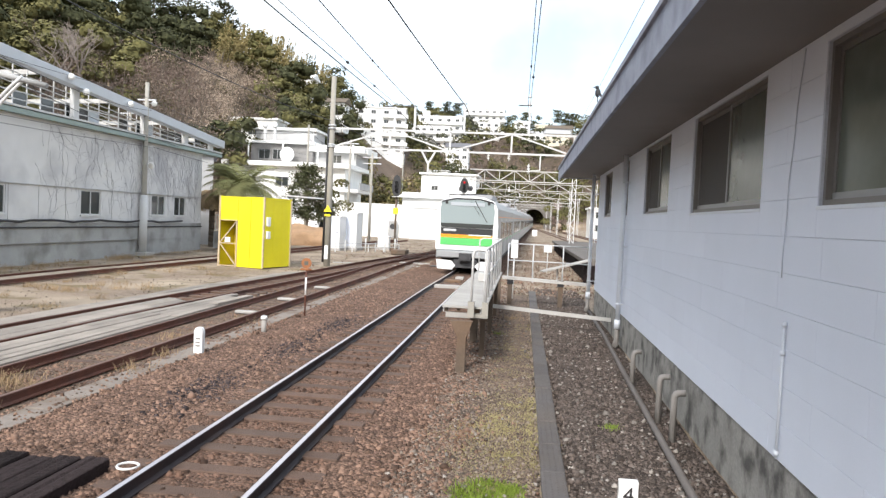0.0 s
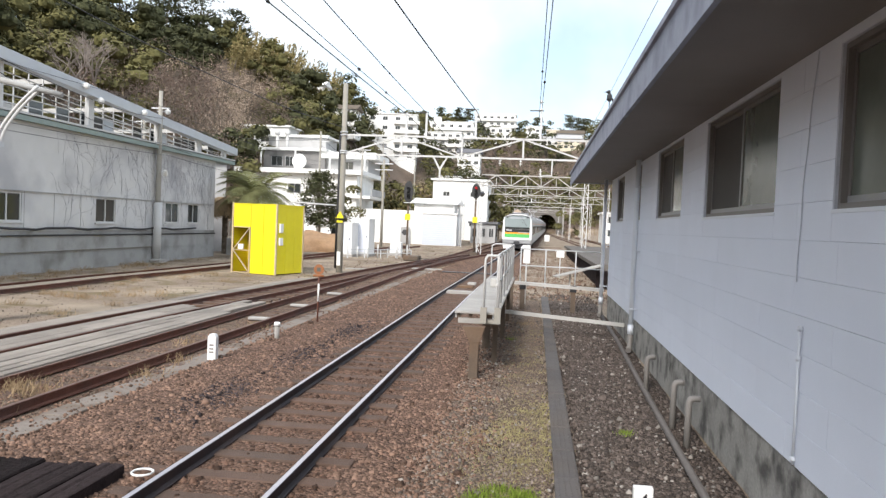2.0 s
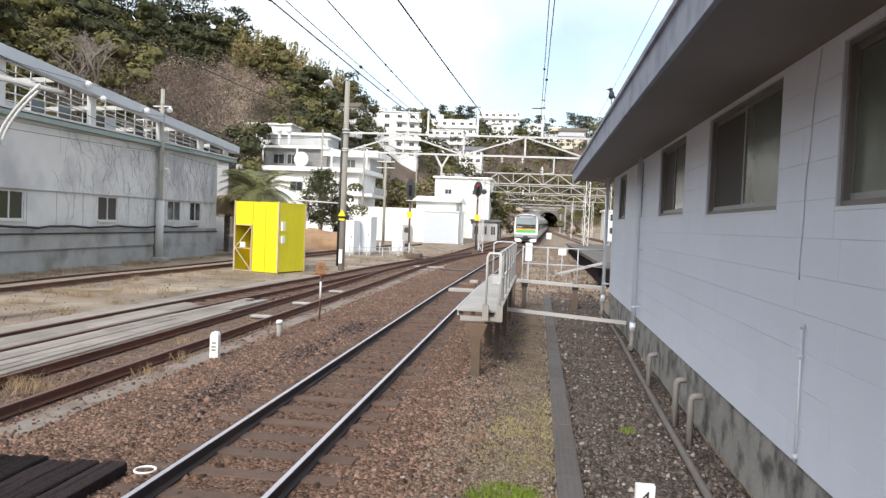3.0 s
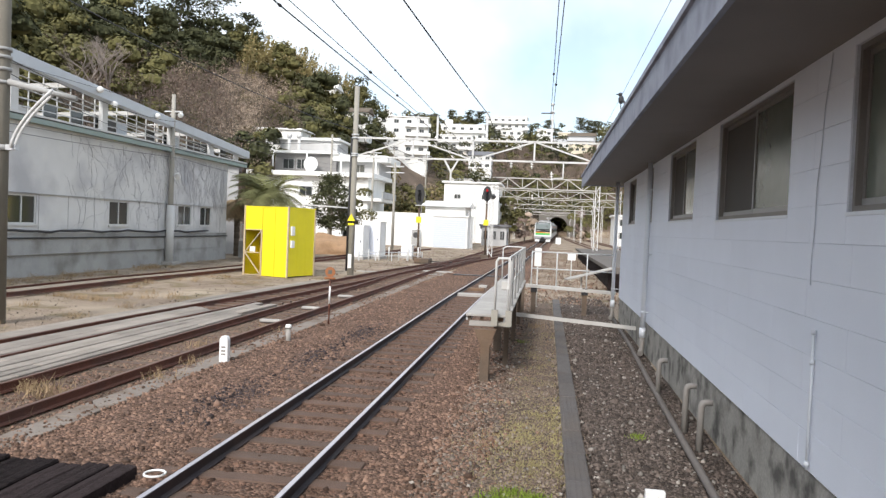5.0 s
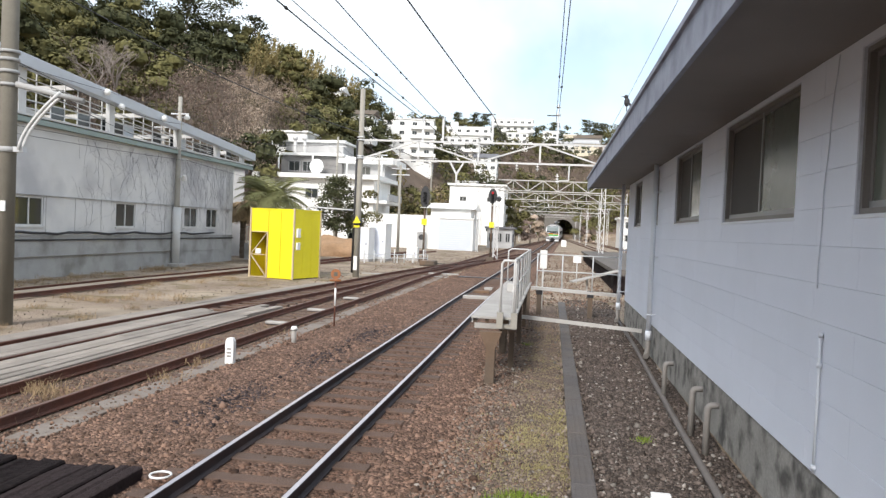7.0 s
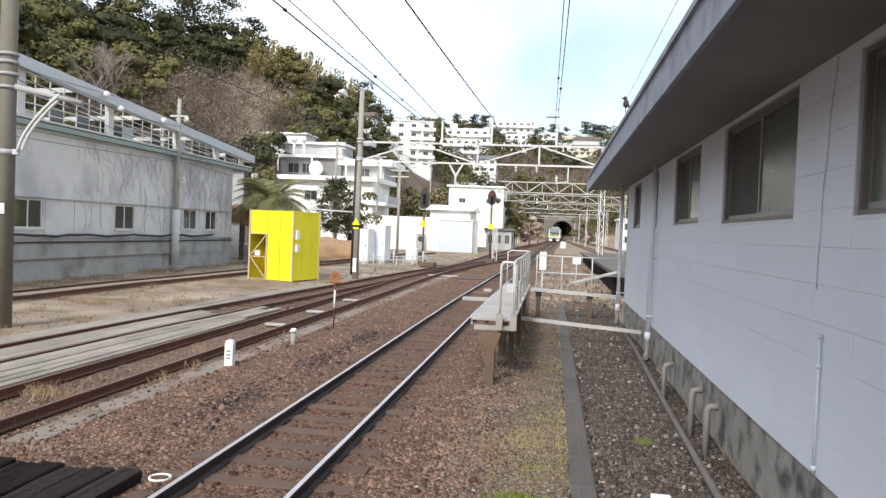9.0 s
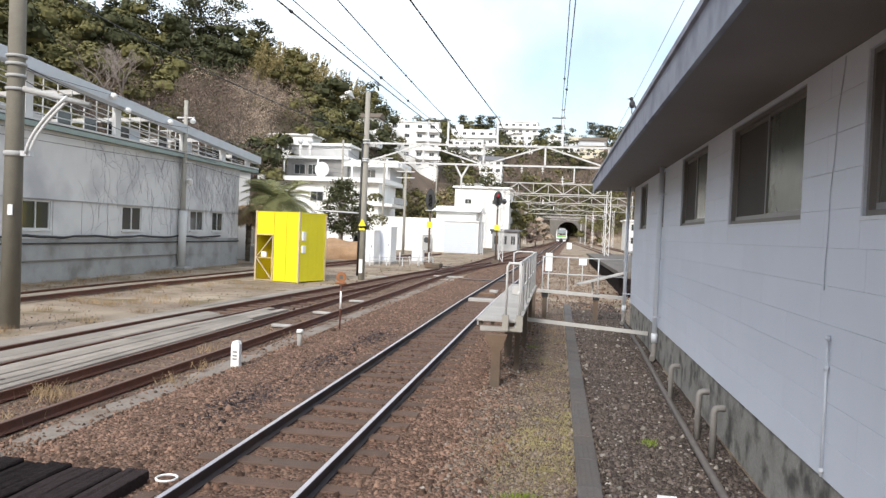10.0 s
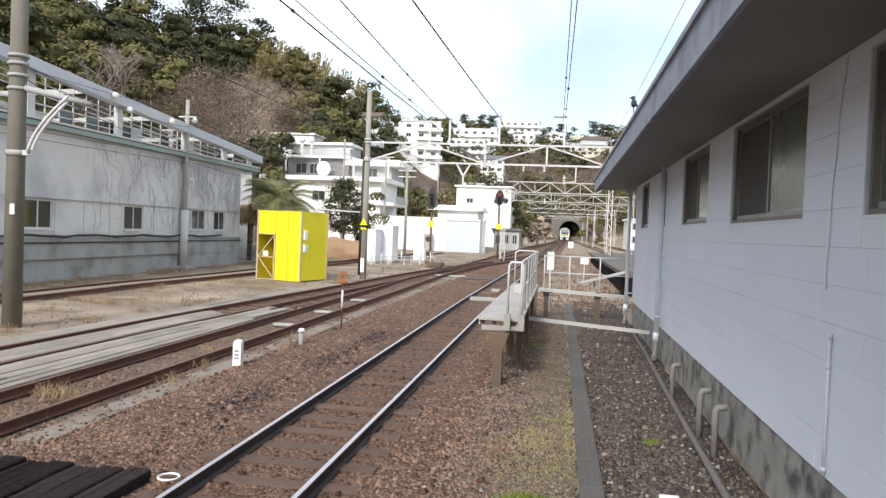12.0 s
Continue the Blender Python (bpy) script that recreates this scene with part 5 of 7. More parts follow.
def arch(r, spring, n=14):
    pts = [(TX + r, 0.0)]
    for k in range(n + 1):
        a = math.pi * k / n
        pts.append((TX + r * math.cos(a), spring + r * math.sin(a)))
    pts.append((TX - r, 0.0))
    return pts


zt = rise(TY) - 0.2
inner = arch(3.4, 3.1)
bm = bmnew()
outer = [(TX + 6, 0), (TX + 6, 7.8)] + [(TX + 6 - 12 * k / 12, 7.8) for k in range(1, 12)] + [(TX - 6, 7.8), (TX - 6, 0)]
outer_pts = []
for i, (x, z) in enumerate(inner):
    u = i / (len(inner) - 1)
    outer_pts.append(outer[min(len(outer) - 1, round(u * (len(outer) - 1)))])
for depth in (0.0, 0.9):
    a = [bm.verts.new((x, TY + depth, z + zt)) for x, z in inner]
    b = [bm.verts.new((x, TY + depth, z + zt)) for x, z in outer_pts]
    for i in range(len(a) - 1):
        bm.faces.new((a[i], a[i + 1], b[i + 1], b[i]))
    if depth == 0:
        a0, b0 = a, b
    else:
        for i in range(len(a) - 1):
            bm.faces.new((a0[i], a0[i + 1], a[i + 1], a[i]))
            bm.faces.new((b0[i], b0[i + 1], b[i + 1], b[i]))
bmesh.ops.remove_doubles(bm, verts=bm.verts[:], dist=0.001)
part("headwall", bm, STONE, tunnel, "weathered masonry headwall")
# The lining is coloured near-black so that the bore reads as unlit.
bm = bmnew()
rings = []
for y in (TY + 0.9, TY + 60, TY + 120, TY + 232):
    rings.append([bm.verts.new((x + 0.02 * (y - TY), y, z + zt)) for x, z in inner])
for r0, r1 in zip(rings, rings[1:]):
    for i in range(len(inner) - 1):
        bm.faces.new((r0[i], r0[i + 1], r1[i + 1], r1[i]))
bm.faces.new(rings[-1])
part("lining", bm, INSIDE, tunnel, "near-black tunnel lining with the bore's dark in its colour")
bm = bmnew()
box(bm, TX - 6.3, TX + 6.3, TY - 0.3, TY + 1.0, 7.82 + zt, 8.2 + zt)
part("coping", bm, STONE, tunnel)
for k in range(13):
    a0, a1 = math.pi * k / 13, math.pi * (k + 1) / 13 - 0.02
    bm = bmnew()
    prism(bm, [(TX + r * math.cos(a), zt + 3.1 + r * math.sin(a)) for r, a in ((3.43, a0), (4.0, a0), (4.0, a1), (3.43, a1))], "y", TY - 0.12, TY + 0.1)
    part("voussoir", bm, STONE, tunnel)


# ---- houses on and below the hill ----
def house(x, y, z, w, d, h, storeys, cols, wall=WALL_WHITE, roof="flat", rz=0.0, label="", name="house", balcony=False, win=(1.5, 1.15), roofmat=None, tank=False, pitch=0.24, front=8):
    ob = thing(name, label or "white rendered house with flat roof on the hillside", "house" if name == "house" else "building", (x, y, z), rz)
    bm = bmnew()
    box(bm, -w / 2, w / 2, 0, d, -4.0, h)
    part("wall", bm, wall, ob)
    if roof == "flat":
        bm = bmnew()
        box(bm, -w / 2 - 0.35, w / 2 + 0.35, -0.35, d + 0.35, h, h + 0.3)
        part("roof", bm, roofmat or WALL_WHITE, ob, "flat roof slab", 0.03)
    else:
        bm = bmnew()
        prism(bm, ((-0.6, h - 0.15), (d + 0.6, h - 0.15), (d / 2, h + d * pitch)), "x", -w / 2 - 0.5, w / 2 + 0.5)
        part("roof", bm, roofmat or ROOF_DARK, ob, "pitched tiled roof")
    fl = h / storeys
    for s in range(storeys):
        zc = s * fl + fl * 0.55
        for c in range(cols):
            xc = -w / 2 + w * (c + 0.5) / cols
            bm = bmnew()
            box(bm, xc - win[0] / 2, xc + win[0] / 2, -0.05, 0.02, zc - win[1] / 2, zc + win[1] / 2)
            f = part("window", bm, TRIM, ob)
            for q in (-1, 1):
                bm = bmnew()
                cx = xc + q * win[0] / 4
                box(bm, cx - win[0] / 4 + 0.05, cx + win[0] / 4 - 0.05, -0.06, -0.045, zc - win[1] / 2 + 0.06, zc + win[1] / 2 - 0.06)
                part("pane", bm, GLASS, f)
        for k in range(max(1, int(d / 4))):
            bm = bmnew()
            yc = (k + 0.5) * d / max(1, int(d / 4))
            box(bm, w / 2 - 0.02, w / 2 + 0.05, yc - 0.7, yc + 0.7, zc - 0.55, zc + 0.55)
            part("side_window", bm, GLASS, ob)
        if balcony and s:
            bx = -w / 2 + (balcony if balcony is not True else 0.03) * w
            bm = bmnew()
            box(bm, bx, w / 2 + 0.9, -1.3, 0.0, s * fl - 0.12, s * fl + 0.08)
            b = part("balcony", bm, wall, ob)
            bm = bmnew()
            box(bm, bx, w / 2 + 0.9, -1.3, -1.2, s * fl + 0.08, s * fl + 0.95)
            part("parapet", bm, wall, b)
    if tank:
        bm = bmnew()
        box(bm, -w / 2 + 1.6, -w / 2 + 4.4, 1.5, 4.0, h + 0.3, h + 2.4)
        part("roof_tank", bm, WALL_WHITE, ob, "white rooftop tank room", 0.05)
    return ob


HOUSES = [
    dict(x=-46.6, y=228, z=20.6, w=16.0, d=14, h=14.4, storeys=5, cols=4, name="apartment_building", label="white five-storey apartment block with balconies on the hill", balcony=0.55, tank=True, rz=8, front=40),
    dict(x=-36.3, y=300, z=33.0, w=18.0, d=12, h=9.5, storeys=3, cols=5, name="apartment_building", label="white stepped apartment block with balconies among trees", balcony=True, tank=True),
    dict(x=-21.0, y=340, z=46.0, w=19.0, d=10, h=8.5, storeys=3, cols=6, name="apartment_building", label="pale terraced building high on the ridge", balcony=True, wall=WALL_WHITE),
    dict(x=12.6, y=328, z=38.0, w=10.5, d=8, h=5.0, storeys=2, cols=4, wall=WALL_CREAM, roof="gable", roofmat=WALL_GREY, label="cream house with grey pitched roof on the slope"),
    dict(x=-57.0, y=180, z=30.5, w=5.0, d=6, h=3.4, storeys=1, cols=1, roof="gable", roofmat=WALL_WHITE, label="small white house half hidden in the trees"),
    dict(x=-50.0, y=182, z=27.5, w=7.0, d=6, h=3.6, storeys=1, cols=3, roof="gable", roofmat=BARK, label="low house with brown roof in the wooded slope"),
    dict(x=-45.0, y=117, z=None, w=8.0, d=6, h=4.2, storeys=1, cols=3, roof="flat", label="white low house stepped up the slope"),
    dict(x=-35.0, y=121, z=None, w=9.0, d=6, h=4.4, storeys=1, cols=2, roof="flat", label="white concrete house with broad flat roof"),
    dict(x=-25.0, y=262, z=24.0, w=8.0, d=7, h=5.0, storeys=2, cols=3, roof="gable", roofmat=ROOF_DARK, label="white house with dark tiled roof on the slope"),
    dict(x=-3.1, y=334, z=41.0, w=7.0, d=7, h=7.5, storeys=2, cols=2, wall=WALL_WHITE, label="narrow white house near the ridge"),
    dict(x=4.2, y=332, z=38.5, w=9.0, d=7, h=4.2, storeys=1, cols=3, roof="gable", roofmat=WALL_GREY, label="low house with grey roof near the ridge"),
    dict(x=-40.0, y=281, z=26.5, w=20.0, d=9, h=8.0, storeys=3, cols=7, name="apartment_building", label="long white terraced block below the stepped apartments", balcony=0.3),
    dict(x=-25.2, y=318, z=39.6, w=6.0, d=6, h=3.0, storeys=1, cols=2, roof="gable", roofmat=ROOF_DARK, label="small white house with dark pitched roof near the ridge"),
    dict(x=-17.4, y=322, z=41.0, w=9.5, d=7, h=5.0, storeys=2, cols=3, label="white box house with flat roof near the ridge"),
    dict(x=13.5, y=338, z=43.0, w=12.0, d=8, h=3.6, storeys=1, cols=5, wall=WALL_GREY, roof="gable", roofmat=BARK, label="long grey house with brown roof on the ridge"),
    dict(x=5.5, y=340, z=43.5, w=5.5, d=6, h=4.6, storeys=1, cols=2, wall=WALL_CREAM, label="tan box house on the ridge"),
    dict(x=-31.0, y=208, z=None, w=4.6, d=5, h=3.2, storeys=1, cols=2, roof="gable", roofmat=WALL_WHITE, label="small white house at the foot of the slope"),
    dict(x=-28.5, y=236, z=None, w=6.5, d=6, h=5.0, storeys=2, cols=2, roof="flat", label="white two-storey house among bushes on the slope"),
    dict(x=14.6, y=132, z=1.2, w=6.0, d=8, h=4.6, storeys=2, cols=2, label="small white house beside the far track", roof="flat"),
    dict(x=20.5, y=150, z=1.2, w=8.0, d=8, h=6.4, storeys=2, cols=3, roof="gable", label="white two-storey house with dark roof by the line", roofmat=ROOF_DARK),
]
for h in HOUSES:
    seat = land(h["x"], h["y"]) - 0.3
    h["z"] = seat if h["z"] is None else max(h["z"], seat)
    house(**h)

# white house and sheds by the yard
house(-12.6, 90.0, rise(90), 5.0, 7, 5.0, 2, 0, pitch=0.09, wall=WALL_WHITE, roof="gable", roofmat=WALL_WHITE, label="white house with low pale roof behind a white hoarding", win=(3.6, 1.0))
house(-11.8, 112.0, rise(112), 8.4, 9, 9.0, 2, 2, wall=WALL_WHITE, roof="flat", label="tall plain white building with flat roof", win=(1.0, 0.7))
house(-7.2, 100.0, rise(100), 3.4, 6, 2.6, 1, 3, wall=WALL_GREY, roof="flat", roofmat=ROOF_DARK, label="low grey lineside hut with dark roof", win=(0.6, 1.2))
hoarding = thing("hoarding", "tall plain white hoarding of upright sheets", "fence", (-22.46, 84.0, rise(84)))
for k in range(8):
    bm = bmnew()
    box(bm, k * 1.22, k * 1.22 + 1.205, 0, 0.1, -0.25, 3.85)
    part("sheet", bm, WALL_WHITE, hoarding, "", 0.01)
for z in (0.6, 3.2):
    bm = bmnew()
    box(bm, 0, 9.7, 0.104, 0.18, z, z + 0.08)
    part("rail", bm, STEEL, hoarding)
garage = thing("garage", "pale blue-white metal garage with roller door", "garage", (-10.9, 82.5, rise(82)))
bm = bmnew()
box(bm, -2.0, 1.95, 0, 6, -0.1, 3.55)
part("wall", bm, WHITE, garage)
for k in range(14):
    bm = bmnew()
    box(bm, -1.95, 1.8, -0.05, -0.012, 0.05 + k * 0.24, 0.05 + k * 0.24 + 0.22)
    part("shutter_slat", bm, SHUTTER, garage)
bm = bmnew()
box(bm, -2.1, 2.05, -0.15, 6.1, 3.55, 3.7)
part("roof", bm, WALL_WHITE, garage)
ac = thing("air_conditioner", "grey outdoor unit against the white hoarding", "air conditioner", (-15.0, 83.4, rise(83)))
bm = bmnew()
box(bm, -0.5, 0.5, 0, 0.45, 0, 1.9)
part("casing", bm, DADO, ac, "", 0.02)
bm = bmnew()
tube(bm, (0, -0.02, 1.3), (0, 0.0, 1.3), 0.33, n=16)
part("fan_grille", bm, TRAIN_DARK, ac)

# big balconied house behind the yard
big = thing("large_house", "large white concrete house with terraces and wide flat roofs", "house", (-31.0, 96.0, rise(96)))
# First upper storey: its dark grey holds the shade below the roof slab.
for nm, (x0, x1, y0, y1, z0, z1), m in (("lower_storey", (-9.0, 7.0, 0, 10, -1, 8.4), WALL_WHITE), ("upper_storey", (-8.0, 1.0, 5, 13, 9.0, 11.9), WALL_SHADE_GREY),
                                        ("upper_storey", (1.0, 7.0, 6, 14, 9.0, 11.0), WALL_GREY), ("top_storey", (-10.0, -1.0, 12, 18, 11.9, 14.6), WALL_GREY)):
    bm = bmnew()
    box(bm, x0, x1, y0, y1, z0, z1)
    part(nm, bm, m, big)
for x0, x1, y0, y1, z0, z1 in ((-9.8, 8.0, -1.0, 10.5, 8.4, 9.0), (-8.6, 1.4, 4.3, 13.4, 11.9, 12.25), (0.5, 8.4, 4.8, 14, 11.0, 11.9), (-10.4, -0.6, 11.5, 18.5, 14.6, 14.95), (6.0, 9.0, -0.6, 8, 5.3, 5.7)):
    bm = bmnew()
    box(bm, x0, x1, y0, y1, z0, z1)
    part("roof_slab", bm, WALL_WHITE, big, "", 0.03)
for x, y, z, w, hgt in ((-1.6, 0, 6.4, 1.7, 1.15), (1.4, 0, 6.4, 1.7, 1.15), (-6.6, 0, 6.4, 1.4, 1.0), (-6.0, 5, 10.4, 1.6, 1.3), (-4.1, 5, 10.4, 1.3, 1.3), (4.4, 0, 3.0, 2.2, 1.3), (-1.6, 0, 3.0, 1.7, 1.2), (4.2, 6, 10.1, 1.4, 1.0)):
    bm = bmnew()
    box(bm, x - w / 2 - 0.06, x + w / 2 + 0.06, y - 0.07, y, z - hgt / 2 - 0.06, z + hgt / 2 + 0.06)
    f = part("window", bm, TRIM, big)
    for q in (-1, 1):
        bm = bmnew()
        box(bm, x + q * w / 4 - w / 4 + 0.04, x + q * w / 4 + w / 4 - 0.04, y - 0.09, y - 0.06, z - hgt / 2, z + hgt / 2)
        part("pane", bm, GLASS, f)
bm = bmnew()
bmesh.ops.create_uvsphere(bm, u_segments=14, v_segments=8, radius=1.05, matrix=Matrix.LocRotScale(Vector((-2.2, 3.4, 10.3)), None, (1, 0.25, 1)))
part("satellite_dish", bm, WHITE, big, "round white dish")
for x in (-7.5, -6.0):
    bm = bmnew()
    tube(bm, (x, 9, 12.2), (x, 9, 14.6), 0.22, n=10)
    tube(bm, (x, 9, 14.6), (x, 9, 15.2), 0.42, 0.42, 10)
    part("roof_vent", bm, STEEL_WHITE, big)
for x in (-8.0, -3.0, 2.0, 7.0):
    bm = bmnew()
    tube(bm, (x, 4.0, 9.0), (x, 4.0, 12.0), 0.12, n=8)
    part("terrace_post", bm, WALL_WHITE, big)
bm = bmnew()
box(bm, 7.0, 9.2, -1, 8, 2.4, 2.65)
box(bm, 9.1, 9.2, -1, 8, 2.65, 3.6)
box(bm, 9.1, 9.2, -0.6, 8, 5.7, 6.6)
part("side_balcony", bm, WALL_GREY, big, "side balconies with solid parapets")


# ---- lineside cabinets, fences and small things ----
def cabinet(x, y, w, d, h, doors=1):
    ob = thing("equipment_cabinet", "tall white lineside equipment cabinet on a concrete foot", "cabinet", (x, y, rise(y)), -4, group="lineside cabinets")
    bm = bmnew()
    box(bm, 0, w, 0, d, 0.15, h)
    part("body", bm, WHITE, ob, "", 0.015)
    bm = bmnew()
    box(bm, -0.05, w + 0.05, -0.05, d + 0.05, h, h + 0.08)
    part("cap", bm, WHITE, ob, "", 0.01)
    bm = bmnew()
    box(bm, -0.08, w + 0.08, -0.08, d + 0.08, -0.1, 0.148)
    part("foot", bm, CONCRETE_LIGHT, ob)
    bm = bmnew()
    box(bm, 0.06, w - 0.06, -0.02, -0.002, 0.3, h - 0.12)
    dr = part("door", bm, SIDING, ob)
    bm = bmnew()
    box(bm, w - 0.2, w - 0.16, -0.05, -0.02, h * 0.5, h * 0.5 + 0.16)
    part("handle", bm, DARK, dr)


cabinet(-13.65, 50.6, 0.8, 1.4, 2.35)
cabinet(-12.95, 52.2, 0.95, 1.5, 2.65)
cabinet(-11.0, 55.0, 0.85, 0.6, 0.95)

rng = random.Random(9)
for k in range(7):
    x, y = -12.9 + k * 0.62, 49.6 + k * 0.45
    ob = thing("marker_post", "short white lineside post", "post", (x, y, rise(y)), group="short white posts")
    bm = bmnew()
    tube(bm, (0, 0, -0.1), (0, 0, 0.75 + rng.uniform(-0.1, 0.25)), 0.05, n=8)
    part("shaft", bm, STEEL_WHITE, ob)
lowrail = thing("low_rail", "low pale pipe rail on short posts", "rail", (-12.6, 48.6, rise(48)))
for a in range(5):
    bm = bmnew()
    beam(bm, (a * 0.9, a * 1.1, 0), (a * 0.9, a * 1.1, 0.62), 0.06)
    part("post", bm, STEEL, lowrail)
for z in (0.35, 0.6):
    bm = bmnew()
    beam(bm, (0, 0, z), (3.6, 4.4, z), 0.05)
    part("bar", bm, STEEL, lowrail)

van = thing("van", "small white van parked beside the yard", "van", (-17.1, 62.0, rise(62)), 0)
bm = bmnew()
prism(bm, ((0, 0.35), (0, 1.0), (0.35, 1.15), (0.75, 1.85), (3.3, 1.88), (3.4, 0.35)), "x", -0.72, 0.72)
part("body", bm, WHITE, van, "", 0.04)
bm = bmnew()
prism(bm, ((0.335, 1.18), (0.72, 1.80), (0.70, 1.82), (0.31, 1.19)), "x", -0.62, 0.62)
part("windscreen", bm, GLASS, van)
for s in (-1, 1):
    bm = bmnew()
    box(bm, s * 0.726 - 0.006, s * 0.726 + 0.006, 0.8, 3.1, 1.2, 1.7)
    part("side_window", bm, GLASS, van)
    bm = bmnew()
    tube(bm, (s * 0.5, -0.01, 0.75), (s * 0.5, 0.02, 0.75), 0.1, n=10)
    part("headlight", bm, STEEL, van)
    for y in (0.65, 2.7):
        bm = bmnew()
        tube(bm, (s * 0.6, y, 0.29), (s * 0.74, y, 0.29), 0.29, n=14)
        part("wheel", bm, DARK, van)

# heap of brown earth behind the hut
bm = bmnew()
bmesh.ops.create_icosphere(bm, subdivisions=4, radius=1.0)
for v in bm.verts:
    k = 1 + 0.25 * noise.noise(v.co * 2.2) + 0.08 * noise.noise(v.co * 9)
    v.co = Vector((v.co.x * 3.6 * k, v.co.y * 2.4 * k, max(-0.2, v.co.z * 1.5 * k)))
heap = solid("soil_heap", bm, mat("orange-brown soil", (0.30, 0.19, 0.11), 0.95, 0.3, 2, 0.6, 12), "heap of orange-brown soil", "heap")
heap.location = (-17.4, 57.5, rise(57) - 0.05)
for p in heap.data.polygons:
    p.use_smooth = True

# small annex behind the workshop's end
annex = thing("annex", "plain grey mortar annex with a dark metal roof edge", "building", (-22.0, 50.0, rise(50)), 24)
bm = bmnew()
box(bm, -8.0, 0.0, 0, 7, -0.3, 6.3)
part("wall", bm, WALL_GREY, annex, "", 0.02)
bm = bmnew()
prism(bm, ((-0.4, 6.3), (7.3, 6.3), (7.3, 7.0), (-0.4, 6.55)), "x", -8.3, 0.25)
part("roof", bm, FASCIA, annex, "dark blue-grey metal roof", 0.02)

# small van parked in front of the large house
van = thing("van", "small white van parked on the dirt before the house", "van", (-22.3, 80.0, rise(80)))
bm = bmnew()
prism(bm, ((0.0, 0.28), (3.2, 0.28), (3.2, 1.85), (0.55, 1.88), (0.12, 1.05), (0.0, 0.95)), "x", -0.73, 0.73)
part("body", bm, WHITE, van, "", 0.05)
bm = bmnew()
prism(bm, ((0.13, 1.1), (0.16, 1.1), (0.50, 1.74), (0.47, 1.76)), "x", -0.64, 0.64)
part("windscreen", bm, GLASS, van, "dark sloping windscreen")
bm = bmnew()
box(bm, -0.72, 0.72, -0.09, 0.05, 0.26, 0.5)
part("bumper", bm, WHITE, van, "", 0.03)
bm = bmnew()
box(bm, -0.3, 0.3, -0.03, 0.02, 0.62, 0.74)
part("grille", bm, DARK, van)
for s in (-1, 1):
    bm = bmnew()
    box(bm, s * 0.54 - 0.13, s * 0.54 + 0.13, -0.03, 0.04, 0.6, 0.8)
    part("headlight", bm, STEEL, van, "clear headlight", 0.02)
    bm = bmnew()
    box(bm, s * 0.84 - 0.08, s * 0.84 + 0.08, 0.2, 0.26, 1.05, 1.25)
    part("mirror", bm, DARK, van, "", 0.015)
    for y in (0.65, 2.6):
        bm = bmnew()
        tube(bm, (s * 0.72, y, 0.27), (s * 0.58, y, 0.27), 0.27, n=18)
        w = part("wheel", bm, RUBBER, van, "black tyre")
        bm = bmnew()
        tube(bm, (s * 0.735, y, 0.27), (s * 0.70, y, 0.27), 0.16, n=14)
        part("rim", bm, STEEL, w, "steel rim")

# grey block wall between the workshop and the hut
bm = bmnew()
box(bm, -20.1, -17.6, 46.0, 46.2, -0.2, 1.2)
solid("block_wall", bm, DADO, "low dark grey block wall", "wall", bevel=0.01)
fence = thing("mesh_fence", "blue-green steel fence standing on the block wall", "fence", (0, 46.1, 1.2))
for k in range(14):
    bm = bmnew()
    beam(bm, (-20.0 + k * 0.18, 0, 0), (-20.0 + k * 0.18, 0, 1.1), 0.03)
    part("bar", bm, LEDGE, fence)
for z in (0.08, 1.05):
    bm = bmnew()
    beam(bm, (-20.05, 0, z), (-17.6, 0, z), 0.04)
    part("rail", bm, LEDGE, fence)
for x, y, h in ((-22.5, 74, 11.5), (-19.0, 78, 10.5), (-30, 118, 14.0), (-15.2, 71.5, 8.6), (-27.5, 128, 16), (-34, 60, 11.3), (-22, 130, 15)):
    p = pole(x, y, h, 0.15, 0.1, "distant grey utility pole with crossarms")
    for z in (h - 0.4, h - 1.0):
        bm = bmnew()
        beam(bm, (-0.9, 0, z), (0.9, 0, z), 0.09)
        part("crossarm", bm, STEEL, p)
slope_pole = pole(-61.8, 102.8, 27.2 - rise(102.8), 0.16, 0.12, "weathered wooden pole standing in the hillside scrub", material=WOOD)
for a, b in (((-22.5, 74, 11.3), (-30, 118, 13.8)), ((-22.5, 74, 11.0), (-34, 60, 11.0)), ((-22.5, 74, 10.4), (-19, 78, 10.2)), ((-19, 78, 10.0), (-9.8, 36, 8.8)), ((-30, 118, 13.5), (-22, 130, 14.6)), ((-34, 60, 10.8), (-32, 0, 11.5)), ((-34, 60, 10.2), (-32, 0, 10.8))):
    wire([a, b], 0.02, "dark overhead wire between distant poles", 0.9, group="distant wires")

# ---- woods on the hill ----
VR = np.random.default_rng(11)


